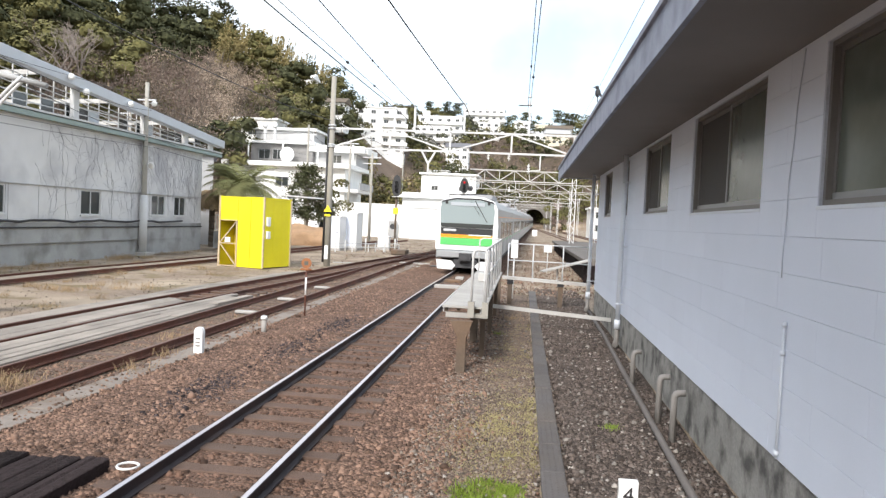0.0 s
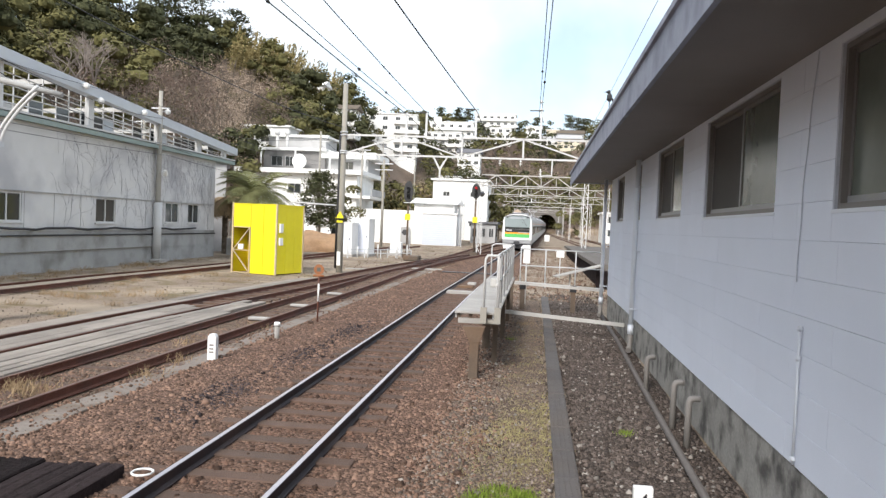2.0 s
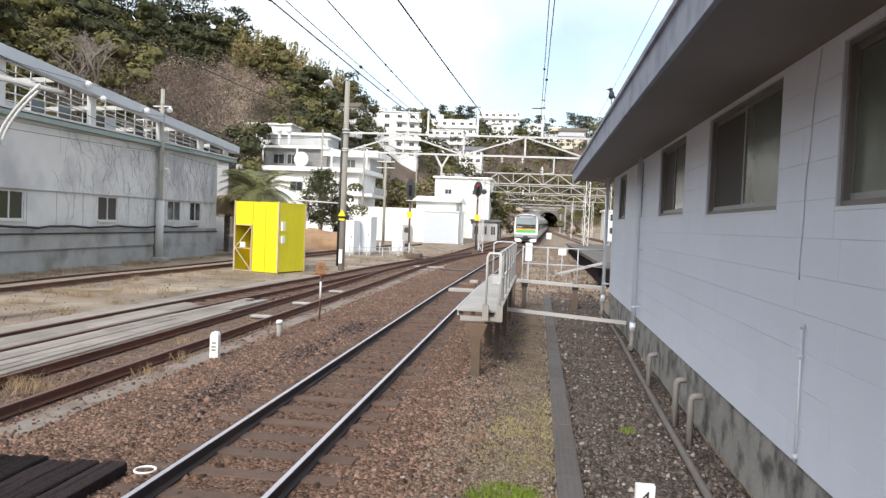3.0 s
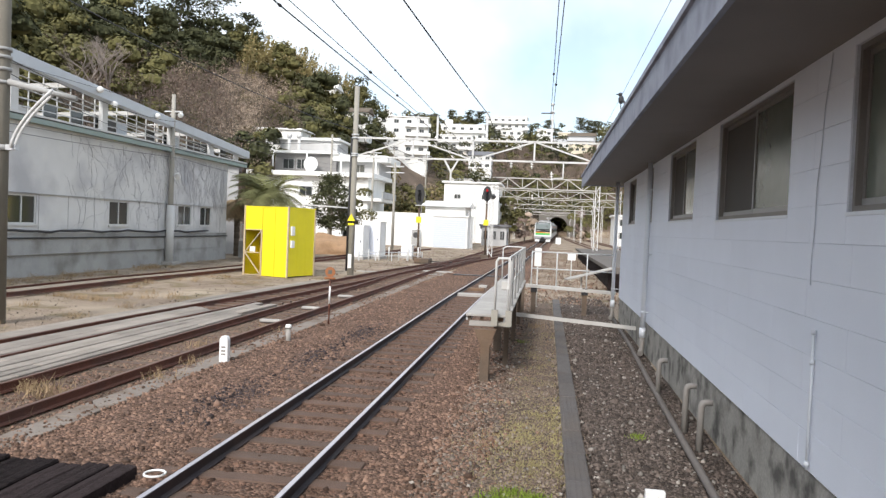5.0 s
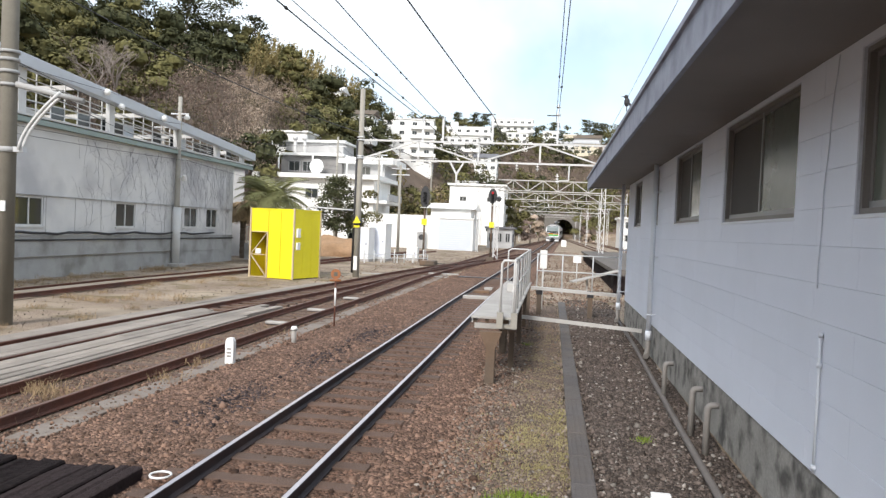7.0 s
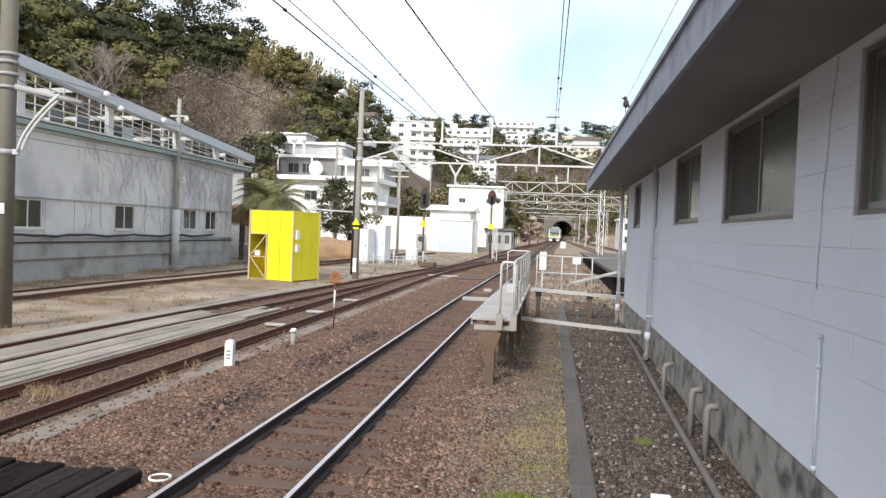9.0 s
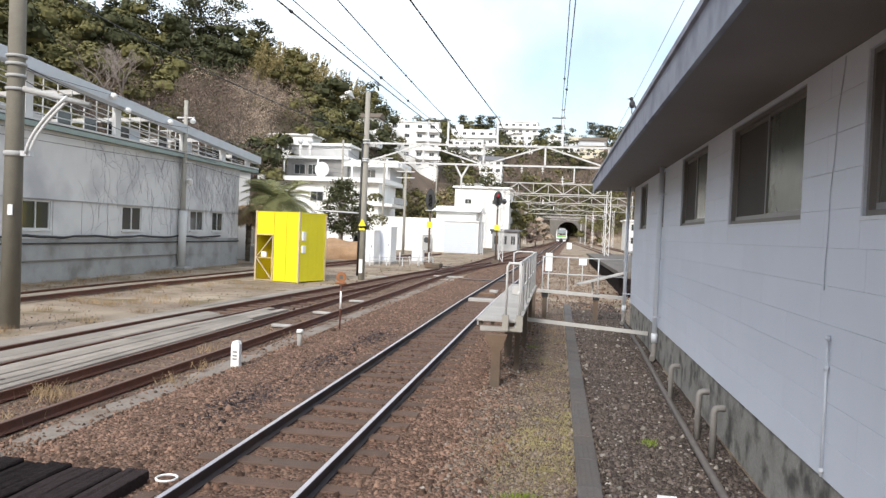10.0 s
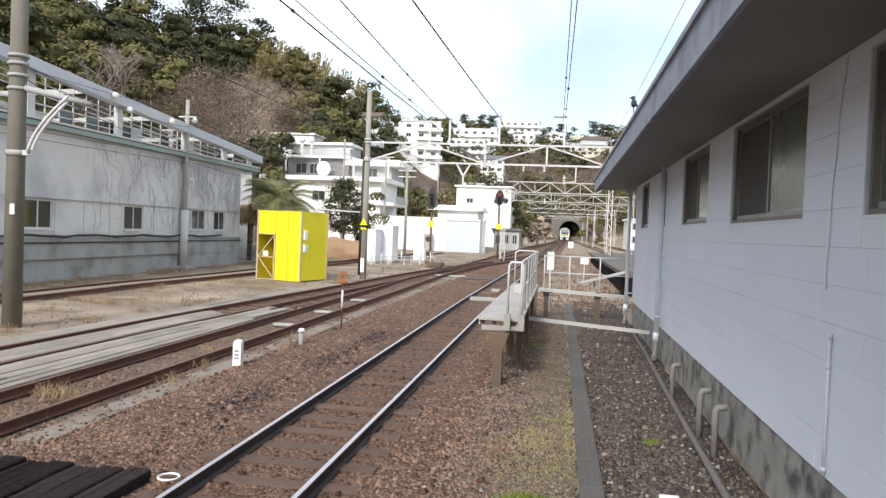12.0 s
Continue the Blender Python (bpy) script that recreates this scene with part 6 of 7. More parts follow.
def leaves(centres, size, flat=0.5, rng=VR, stretch=1.0, out=None):
    """Loose leaf clumps: one tilted quad at each centre."""
    n = len(centres)
    nor = rng.normal(size=(n, 3))
    nor[:, 2] = np.abs(nor[:, 2]) + flat
    if out is not None:
        nor = out * 1.6 + nor * 0.55
    nor /= np.linalg.norm(nor, axis=1, keepdims=True)
    t = np.cross(nor, rng.normal(size=(n, 3)))
    t /= np.linalg.norm(t, axis=1, keepdims=True) + 1e-9
    b = np.cross(nor, t)
    s = (size * rng.uniform(0.5, 1.25, n))[:, None]
    q = np.stack([-t * s - b * s * 0.6 * stretch, t * s * 0.8 - b * s * stretch * 0.9, t * s + b * s * 0.7 * stretch, -t * s * 0.7 + b * s * stretch], axis=1)
    q += rng.normal(size=q.shape) * (0.18 * s)[:, None]
    return q + centres[:, None, :]


def crown_points(n, radius, height, lobes, rng=VR, normals=False):
    """Points near the skin of several overlapping lobes, with gaps between them."""
    c = rng.normal(size=(lobes, 3)) * np.array([radius * 0.5, radius * 0.5, height * 0.26])
    r = rng.uniform(0.35, 0.62, lobes) * radius
    k = rng.integers(0, lobes, n)
    d = rng.normal(size=(n, 3))
    d /= np.linalg.norm(d, axis=1, keepdims=True)
    d[:, 2] = np.where(d[:, 2] < -0.35, -d[:, 2], d[:, 2])
    rad = r[k] * (1.04 - 0.4 * rng.uniform(0, 1, n) ** 2.2)
    p = c[k] + d * rad[:, None] * np.array([1, 1, 0.75])
    return (p, d, c, r) if normals else p


def clear_of_houses(x, y):
    a, r = math.degrees(math.atan2(x, y)), math.hypot(x, y)
    for h in HOUSES:
        ha, hr = math.degrees(math.atan2(h["x"], h["y"])), math.hypot(h["x"], h["y"])
        wid = math.degrees(math.atan2(h["w"] * 0.5, hr))
        if abs(a - ha) < wid * 0.95 and hr - h.get("front", 8 if h["w"] > 8 else 6) < r < hr + h["d"] + 2:
            return False
        if abs(a - ha) < wid + 0.5 and hr - 4 < r < hr + h["d"] + 2:
            return False
    return True


def kind_at(a, r, s, x, y):
    """What grows where: evergreens on the ridge, bare scrub low down, bamboo along the spur."""
    v = noise.noise((x * 0.035, y * 0.035, 7.7))
    w = noise.noise((x * 0.09, y * 0.09, 2.2))
    if a < -36.6:
        return "bamboo" if s > 0.45 and v > 0.0 else "olive" if w > -0.1 else "dark"
    if a < -32.3 and s < 0.6 + 0.1 * v:
        return "bare" if w > -0.45 else "olive"
    if a < -30.6 and s < 0.5:
        return "olive" if w > -0.25 else "dark"
    if a < -24.4 and s < 0.74 + 0.18 * v:
        return "bare" if w > -0.42 else "olive"
    if -24.6 < a < -19.6 and 0.2 < s < 0.7 + 0.12 * v:
        return "tan" if w > -0.25 else "bare"
    if -23.8 < a < -15.4 and s > 0.8 + 0.08 * v:
        return "bamboo" if w > -0.3 else "olive"
    if -24.4 < a < -15.4:
        return "dark" if v + w > 0.12 else "olive" if s > 0.4 or w > 0.1 else "bare"
    if a < -12.3:
        return "dark" if w > -0.35 else "olive"
    if a > -12.3 and s < 0.45:
        return "olive" if v > -0.05 else ("tan" if w > 0.1 else "bare")
    if a > -12.3:
        return "dark" if v > -0.1 else "olive" if w > -0.1 else "bare"
    return "dark" if v + 0.4 * w > -0.1 else "olive"


SIDE = np.linspace(-1, 1, 4)
CELLS = []
for ax in range(3):
    for sg in (-1, 1):
        for i in range(3):
            for j in range(3):
                c = []
                for p, q in ((i, j), (i + 1, j), (i + 1, j + 1), (i, j + 1)):
                    e = [0.0, 0.0, 0.0]
                    e[ax], e[(ax + 1) % 3], e[(ax + 2) % 3] = sg, SIDE[p] * sg, SIDE[q]
                    c.append(e)
                CELLS.append(c)
CELLS = np.array(CELLS)
CELLS /= np.linalg.norm(CELLS, axis=2, keepdims=True)
DENTS = 1 + 0.16 * np.sin(CELLS[:, :, :1] * 7.1 + 1.0) * np.sin(CELLS[:, :, 1:2] * 6.3) + 0.1 * np.sin(CELLS[:, :, 2:] * 9.0 + CELLS[:, :, :1] * 5)


def crown_cores(c, r, at, rng=VR):
    """The dense leafy inside of each lobe, as dented rounds."""
    out = []
    for k in range(len(c)):
        a = rng.uniform(0, 6.28)
        turn = np.array([[math.cos(a), -math.sin(a), 0], [math.sin(a), math.cos(a), 0], [0, 0, 1]])
        out.append((CELLS * DENTS) @ turn.T * (r[k] * 0.62) * np.array([1, 1, 0.75]) + c[k] + at)
    return np.concatenate(out)


woods = {"dark": [], "olive": [], "bamboo": [], "bare": [], "tan": []}
stems = bmnew()
placed = []
tries = 0
cell = {}
while tries < 60000 and len(placed) < 4600:
    tries += 1
    a = VR.uniform(-50, -11) if VR.uniform() < 0.75 else VR.uniform(-11, 9)
    r0, r1 = np.interp(a, AZ, FOOT), np.interp(a, AZ, RIDGE)
    r = math.sqrt(VR.uniform(r0 * r0, (r1 * 1.06) ** 2))
    s = (r - r0) / (r1 - r0)
    x, y = r * math.sin(radians(a)), r * math.cos(radians(a))
    if tunnel_gap(x, y) and y < 256 or not clear_of_houses(x, y):
        continue
    if -42 < x < -20 and 92 < y < 116:
        continue
    kd = kind_at(a, r, s, x, y)
    gap = {"dark": 4.3, "olive": 4.1, "bamboo": 2.2, "bare": 2.6, "tan": 2.2}[kd] * (1.0 if r < 200 else 1.05)
    key = (int(x // 6), int(y // 6))
    near_pts = [q for i in (-1, 0, 1) for j in (-1, 0, 1) for q in cell.get((key[0] + i, key[1] + j), ())]
    if any((q[0] - x) ** 2 + (q[1] - y) ** 2 < gap * gap for q in near_pts):
        continue
    cell.setdefault(key, []).append((x, y))
    placed.append((x, y))
    z = land(x, y)
    far = r > 215
    leaf = 0.10 + r * 0.00055
    if kd in ("dark", "olive"):
        rad = VR.uniform(2.6, 4.6) if not far else VR.uniform(3.0, 4.8)
        ht = rad * VR.uniform(1.5, 2.1)
        pts, out, cc, cr = crown_points(int(1000 if r < 115 else 700 if not far else 240), rad, ht, 7 if not far else 5, normals=True)
        pts = pts + np.array([x, y, z + ht * 0.62])
        pick = kd if VR.uniform() < 0.72 else ("olive" if kd == "dark" else "dark")
        woods[pick].append(leaves(pts, leaf * 1.3, 0.5, out=out))
        if not far:
            woods[pick].append(crown_cores(cc, cr, np.array([x, y, z + ht * 0.62])))
        if VR.uniform() < 0.35:
            tube(stems, (x, y, z - 0.5), (x + VR.uniform(-0.5, 0.5), y, z + ht * 0.6), 0.2, 0.08, 5, False)
    elif kd == "bamboo":
        pts = np.empty((0, 3))
        for c in range(6):
            hx, hy, hh = x + VR.uniform(-1.6, 1.6), y + VR.uniform(-1.6, 1.6), VR.uniform(4.0, 9.0)
            u = 1 - 0.8 * VR.uniform(0, 1.0, 42) ** 1.3
            pts = np.vstack([pts, np.c_[hx + VR.normal(0, 0.45, 42) * (1.15 - u) + 0.9 * u * u, hy + VR.normal(0, 0.45, 42) * (1.15 - u), z + hh * u]])
        woods["bamboo" if VR.uniform() < 0.75 else "olive"].append(leaves(pts, leaf * 1.15, 0.0, stretch=0.6))
    else:
        rad = VR.uniform(2.1, 3.5)
        pts, out, cc, cr = crown_points(420 if not far else 140, rad, rad * 1.8, 7, normals=True)
        pts = pts * np.array([1, 1, 1.15]) + np.array([x, y, z + rad * 0.75])
        pts[:, 2] += VR.normal(0, 0.35, len(pts))
        woods[kd if VR.uniform() < 0.66 else str(VR.choice(("bare", "tan", "olive", "dark")))].append(leaves(pts, leaf * 0.85, 0.1, stretch=0.35, out=out * 0.25))
        for k in range(5):
            b = VR.normal(0, 0.35, 3)
            tube(stems, (x, y, z - 0.3), (x + b[0] * rad, y + b[1] * rad, z + rad * VR.uniform(1.2, 2.1)), 0.08, 0.02, 4, False)
for nm, m, lab in (("dark", LEAF_DARK, "dark evergreen trees covering the hillside"), ("olive", LEAF_OLIVE, "olive green evergreen trees on the hillside"), ("bamboo", LEAF_BAMBOO, "yellowing bamboo grove on the hill spur"),
                   ("bare", LEAF_BARE, "leafless brown winter scrub on the slope"), ("tan", LEAF_TAN, "dry tan scrub on the lower slope")):
    if woods[nm]:
        tagged(new("woods", quads_mesh("woods", np.concatenate(woods[nm]), [m])), lab, "woods", kind="stuff")
tagged(new("tree_trunks", finish(stems, "tree_trunks", BARK)), "thin brown trunks among the hillside trees", "trunks", kind="stuff")


# ---- trees that stand out ----
def pine(x, y, h, label="wind-shaped dark pine on the ridge", lean=0.0, material=None, rad=1.0):
    z = land(x, y)
    ob = thing("pine_tree", label, "tree", (x, y, z), group="pines on the ridge")
    bm = bmnew()
    pts = [(lean * u * u * h * 0.3 + 0.12 * math.sin(u * 7), 0, -0.5 + (h + 0.5) * u) for u in (0, 0.2, 0.4, 0.6, 0.8, 1.0)]
    for (p, q), i in zip(zip(pts, pts[1:]), range(5)):
        tube(bm, p, q, 0.24 - 0.04 * i, 0.20 - 0.04 * i, 7, False)
    clumps = []
    for k in range(9):
        u = 0.48 + 0.52 * k / 8
        a = VR.uniform(0, 6.28)
        ln = (1.15 - u) * h * 0.42 * VR.uniform(0.6, 1.2)
        base = Vector((lean * u * u * h * 0.3, 0, h * u))
        tip = base + Vector((math.cos(a) * ln, math.sin(a) * ln * 0.8, ln * 0.18))
        tube(bm, base, tip, 0.07, 0.03, 5, False)
        for c in range(4):
            cpos = np.array(base.lerp(tip, 0.5 + 0.18 * c)) + VR.normal(0, 0.3, 3) * np.array([1, 1, 0.3])
            clumps.append(cpos + VR.normal(0, 1, (34, 3)) * np.array([0.62, 0.62, 0.17]) * h * 0.11 * rad)
    part("trunk", bm, BARK, ob)
    cr = new("crown", quads_mesh("crown", leaves(np.concatenate(clumps), 0.2, 0.5), [material or LEAF_DARK]))
    cr.parent = ob
    return ob


for a, r, h, lean in ((-26.2, 168, 14, 0.5), (-27.4, 168, 14.0, -0.4), (-28.3, 166, 13.0, 0.3), (-23.2, 176, 11.0, -0.3), (-31.5, 160, 12.0, 0.4), (-33.5, 158, 8, -0.4), (-10.2, 285, 8, 0.4), (-8.9, 330, 10, -0.5), (-5.8, 338, 11, 0.3), (-6.6, 338, 11, 0.4), (-0.4, 346, 10, 0.3), (2.4, 346, 11, -0.4), (3.2, 348, 10, 0.3), (2.8, 350, 11, 0.0), (-7.7, 334, 10, 0.0)):
    pine(r * math.sin(radians(a)), r * math.cos(radians(a)), h, lean=lean, rad=1.25)


def bare_tree(x, y, z, h, name="bare_tree", label="pale leafless tree with forking limbs on the slope", seed=1):
    rg = random.Random(seed)
    ob = thing(name, label, "tree", (x, y, z))
    bm = bmnew()

    def grow(p, d, ln, r, depth):
        q = p + d * ln
        tube(bm, p, q, r, r * 0.65, 6, False)
        if depth == 0:
            return
        for _ in range(rg.choice((2, 3))):
            e = (d + Vector((rg.uniform(-1.1, 1.1), rg.uniform(-0.6, 0.6), rg.uniform(-0.2, 0.5)))).normalized()
            grow(q, e, ln * rg.uniform(0.6, 0.85), r * 0.62, depth - 1)

    grow(Vector((0, 0, -0.5)), Vector((0.1, 0, 1)).normalized(), h * 0.22, h * 0.024, 6)
    part("branchwork", bm, BARK_PALE, ob)
    return ob


for a, r, h, sd in ((-32.9, 98, 12.5, 3), (-34.5, 96, 11.0, 8), (-33.8, 101, 11.5, 14)):
    x, y = r * math.sin(radians(a)), r * math.cos(radians(a))
    bare_tree(x, y, land(x, y) + 0.4, h, seed=sd)


def round_tree(x, y, h, rad, material, label, n=900, leaf=0.14, lobes=9, trunk=0.12):
    z = land(x, y)
    ob = thing("tree", label, "tree", (x, y, z))
    bm = bmnew()
    tube(bm, (0, 0, -0.3), (0.1, 0, h * 0.6), trunk, trunk * 0.5, 8, False)
    for k in range(7):
        a = k * 0.95
        tube(bm, (0.05, 0, h * (0.25 + 0.05 * k)), (rad * 0.6 * math.cos(a), rad * 0.6 * math.sin(a), h * (0.45 + 0.06 * k)), trunk * 0.35, 0.015, 5, False)
    part("trunk", bm, BARK, ob)
    pts, out, cc, cr = crown_points(n, rad, h * 1.0, lobes, normals=True)
    pts = pts + np.array([0, 0, h * 0.55])
    keep = pts[:, 2] > h * 0.1
    pts, out = pts[keep], out[keep]
    cr = new("crown", quads_mesh("crown", leaves(pts, leaf, 0.3, out=out), [material]))
    cr.parent = ob


def garden_tree(x, y, h, rad, material, label, seed, sprays=70):
    """An upright evergreen: many small flat sprays on limbs up a visible trunk, wider in the middle."""
    rg = np.random.default_rng(seed)
    ob = thing("tree", label, "tree", (x, y, land(x, y)))
    bm = bmnew()
    tube(bm, (0, 0, -0.3), (0.08, 0, h * 0.9), 0.13, 0.03, 8, False)
    pts = []
    for k in range(sprays):
        f = 0.3 + 0.68 * (k + 0.5) / sprays
        wide = rad * (1.0 - abs(f - 0.55) * 1.5) * rg.uniform(0.35, 1.15)
        a = k * 2.4 + rg.uniform(-0.4, 0.4)
        tip = np.array([wide * math.cos(a), wide * math.sin(a), h * f + rg.uniform(-0.1, 0.1)])
        tube(bm, (0.05, 0, h * f - 0.25), tuple(tip), 0.03, 0.01, 5, False)
        pts.append(tip + rg.normal(size=(95, 3)) * np.array([0.30, 0.30, 0.15]))
    part("trunk", bm, BARK, ob)
    cr = new("crown", quads_mesh("crown", leaves(np.concatenate(pts), 0.07, 0.4, rng=rg), [material]))
    cr.parent = ob


garden_tree(-18.25, 60.5, 6.6, 1.75, LEAF_DARK, "dense dark evergreen garden tree behind the hut", 51)
round_tree(-16.4, 62.0, 4.6, 1.5, LEAF_OLIVE, "small dark evergreen tree behind the hut", 2400, 0.085, 11)
round_tree(-6.0, 118.0, 6.5, 2.4, LEAF_OLIVE, "bushy green tree beside the line", 1000, 0.22)
round_tree(-3.9, 128.0, 6.0, 1.6, LEAF_BARE, "brown leafless tree beside the line", 700, 0.2)
round_tree(-2.9, 150.0, 6.0, 2.0, LEAF_TAN, "pale brown bush beside the track", 700, 0.22)
round_tree(8.8, 178.0, 7.5, 3.4, LEAF_OLIVE, "round green bush near the tunnel", 1500, 0.2)
round_tree(-6.5, 236.0, 8.0, 3.2, LEAF_OLIVE, "green bush beside the tunnel portal", 900, 0.26)
round_tree(10.5, 240.0, 8.0, 3.0, LEAF_BARE, "brown bush beside the tunnel portal", 900, 0.26)
round_tree(-3.5, 252.5, 9.5, 3.0, LEAF_DARK, "dark shrub above the tunnel portal", 900, 0.26)
round_tree(5.5, 252.5, 9.5, 3.2, LEAF_OLIVE, "green shrub above the tunnel portal", 900, 0.26)
round_tree(7.6, 168.0, 2.4, 1.6, LEAF_TAN, "low tan bush beside the track", 500, 0.2)
round_tree(-24.0, 112.0, 11.0, 4.4, LEAF_BAMBOO, "broad yellow-green bush behind the white hoarding", 1500, 0.2)
round_tree(-19.8, 113.0, 9.5, 3.6, LEAF_OLIVE, "olive green bush behind the white hoarding", 1200, 0.2)
round_tree(-14.5, 120.0, 9.0, 3.0, LEAF_OLIVE, "yellow-green tree behind the white house", 1000, 0.24)
round_tree(-19.5, 126.0, 8.5, 3.4, LEAF_OLIVE, "broad olive green tree on the lower slope", 1000, 0.24)


def palm(x, y, trunk_h, n, ln, material, label, seed, droop=1.0):
    rg = random.Random(seed)
    ob = thing("palm_tree", label, "palm tree", (x, y, land(x, y)))
    bm = bmnew()
    for k in range(8):
        tube(bm, (0, 0, trunk_h * k / 8 - 0.1), (0, 0, trunk_h * (k + 1) / 8), 0.2, 0.17, 9)
    part("trunk", bm, BARK, ob)
    for k in range(n):
        a = 2 * math.pi * k / n + rg.uniform(-0.2, 0.2)
        up = rg.uniform(0.1, 1.15)
        q = []
        pos = Vector((0, 0, trunk_h))
        d = Vector((math.cos(a) * math.cos(up), math.sin(a) * math.cos(up), math.sin(up)))
        seg = ln / 9
        for s in range(9):
            nxt = pos + d * seg
            side = d.cross(Vector((0, 0, 1))).normalized()
            for sg in (-1, 1):
                for t in (0.25, 0.75):
                    m = pos.lerp(nxt, t)
                    w = ln * 0.26 * math.sin(math.pi * (0.15 + 0.8 * s / 9))
                    tip = m + side * sg * w + d * w * 0.7 - Vector((0, 0, w * 0.35 * droop))
                    q.append([m - d * 0.045, m + d * 0.045, tip + d * 0.018, tip - d * 0.018])
            pos = nxt
            d = (d - Vector((0, 0, 0.17 * droop))).normalized()
        f = new("frond", quads_mesh("frond", np.array([[tuple(c) for c in r] for r in q]), [material]))
        f.parent = ob


palm(-18.0, 45.5, 4.0, 44, 2.7, LEAF_PALM, "green feather palm rising behind the yellow hut", 2)
palm(-20.95, 47.6, 3.4, 46, 1.7, GRASS_DRY, "dry brown palm with drooping fronds by the workshop", 4, 1.8)


# ---- grass and weeds ----
def tufts(name, spots, material, label, per, height, spread, seed):
    rg = np.random.default_rng(seed)
    qs = []
    for x, y in spots:
        n = per
        px, py = x + rg.normal(0, spread, n), y + rg.normal(0, spread, n)
        h = height * rg.uniform(0.4, 1.2, n)
        a = rg.uniform(0, 2 * np.pi, n)
        lean = rg.normal(0, 0.5, (n, 2)) * h[:, None]
        w = 0.006
        base = np.c_[px, py, np.full(n, rise(y))]
        side = np.c_[np.cos(a), np.sin(a), np.zeros(n)] * w
        top = base + np.c_[lean, h]
        qs.append(np.stack([base - side, base + side, top + side * 0.3, top - side * 0.3], axis=1))
    tagged(new(name, quads_mesh(name, np.concatenate(qs), [material])), label, "grass", kind="stuff")


gr = np.random.default_rng(21)
tufts("dry_grass", [(gr.uniform(-7.4, -6.4), y) for y in (8.2, 9.4, 9.5, 9.6, 13.8, 16.5)] + [(-7.3, 9.6), (-7.2, 9.7), (-6.2, 12.2), (-6.1, 11.0), (-0.2, 20), (-19.7, 34.0), (-19.6, 34.6), (-19.8, 33.4), (-19.5, 30.0), (-19.7, 28.0), (-19.6, 26.0), (-19.3, 24.0)]
      + [(gr.uniform(-19.9, -18.4), gr.uniform(18, 42)) for _ in range(40)] + [(gr.uniform(-19, -11.5), gr.uniform(14, 32)) for _ in range(60)], GRASS_DRY, "dry straw-coloured grass tufts", 60, 0.16, 0.16, 4)
tufts("moss_patch", [(min(0.22, gr.normal(-0.15, 0.3)), gr.normal(8.8, 1.6)) for _ in range(210)] + [(gr.uniform(-0.6, 0.2), gr.uniform(12, 19)) for _ in range(50)], MOSS, "low yellow-green moss and weeds in the gravel", 40, 0.028, 0.1, 5)
tufts("green_grass", [(gr.uniform(-0.5, 0.12), gr.uniform(6.5, 7.25)) for _ in range(34)] + [(1.25, 9.6), (1.3, 9.7), (-0.5, 17.2)], GRASS_GREEN, "bright green grass at the foot of the platform", 60, 0.06, 0.06, 6)
tufts("leaf_litter", [(gr.normal(-0.75, 0.12), gr.normal(9.0, 0.35)) for _ in range(80)], mat("red-brown leaf litter", (0.25, 0.115, 0.06), 0.9, 0.4, 3, 0, island=0.4), "red-brown dead leaves in the gravel", 40, 0.015, 0.07, 8)

# ---- boards of the station wall ----
BOARD = 0.3182
rows_n = int(round((SOFFIT_Z - BASE_Z) / BOARD))
rng = random.Random(17)
board_meshes = {}


def board(parent, ya, yb, za, zb):
    key = (round(yb - ya, 2), round(zb - za, 3))
    if key not in board_meshes:
        bm = bmnew()
        box(bm, 0, 0.014, 0.001, yb - ya - 0.001, 0.0012, zb - za - 0.0012)
        board_meshes[key] = finish(bm, "board", SIDING, 0.0025)
    ob = new("board", board_meshes[key])
    ob.parent = parent
    ob.matrix_world = pose(WX - 0.002 + rng.uniform(-0.0012, 0.0012), ya, za)


for r in range(rows_n):
    za = BASE_Z + r * BOARD
    zb = min(SOFFIT_Z - 0.001, za + BOARD)
    cuts = [Y0 + 1.82 * k + (0.91 if r % 2 else 0) for k in range(-1, 18)]
    cuts = [c for c in cuts if Y0 < c < Y1]
    for h in WINDOWS:
        if h[2] < zb and h[3] > za:
            cuts += [h[0], h[1]]
    cuts = sorted({Y0, Y1, *cuts})
    for a, b in zip(cuts, cuts[1:]):
        if b - a < 0.02:
            continue
        hole = [h for h in WINDOWS if h[0] <= a + 0.001 and h[1] >= b - 0.001 and h[2] < zb and h[3] > za]
        if hole:
            if hole[0][2] - za > 0.03:
                board(station, a, b, za, hole[0][2])
            if zb - hole[0][3] > 0.03:
                board(station, a, b, hole[0][3], zb)
        else:
            board(station, a, b, za, zb)

# ---- sleepers ----
sleepers_of(track_main, main_x, 3.2, 240, 0.625, 62, SLEEPER, 1.0, -0.092)
sleepers_of(track_two, x2, 3.0, 80, 0.64, 34, SLEEPER, 0.98, -0.118)
sleepers_of(track_six, x6, 52, 205, 0.66, 50, SLEEPER, 0.98, -0.1)
sleepers_of(track_three, x3, 20.0, 46, 0.66, 34, SLEEPER)


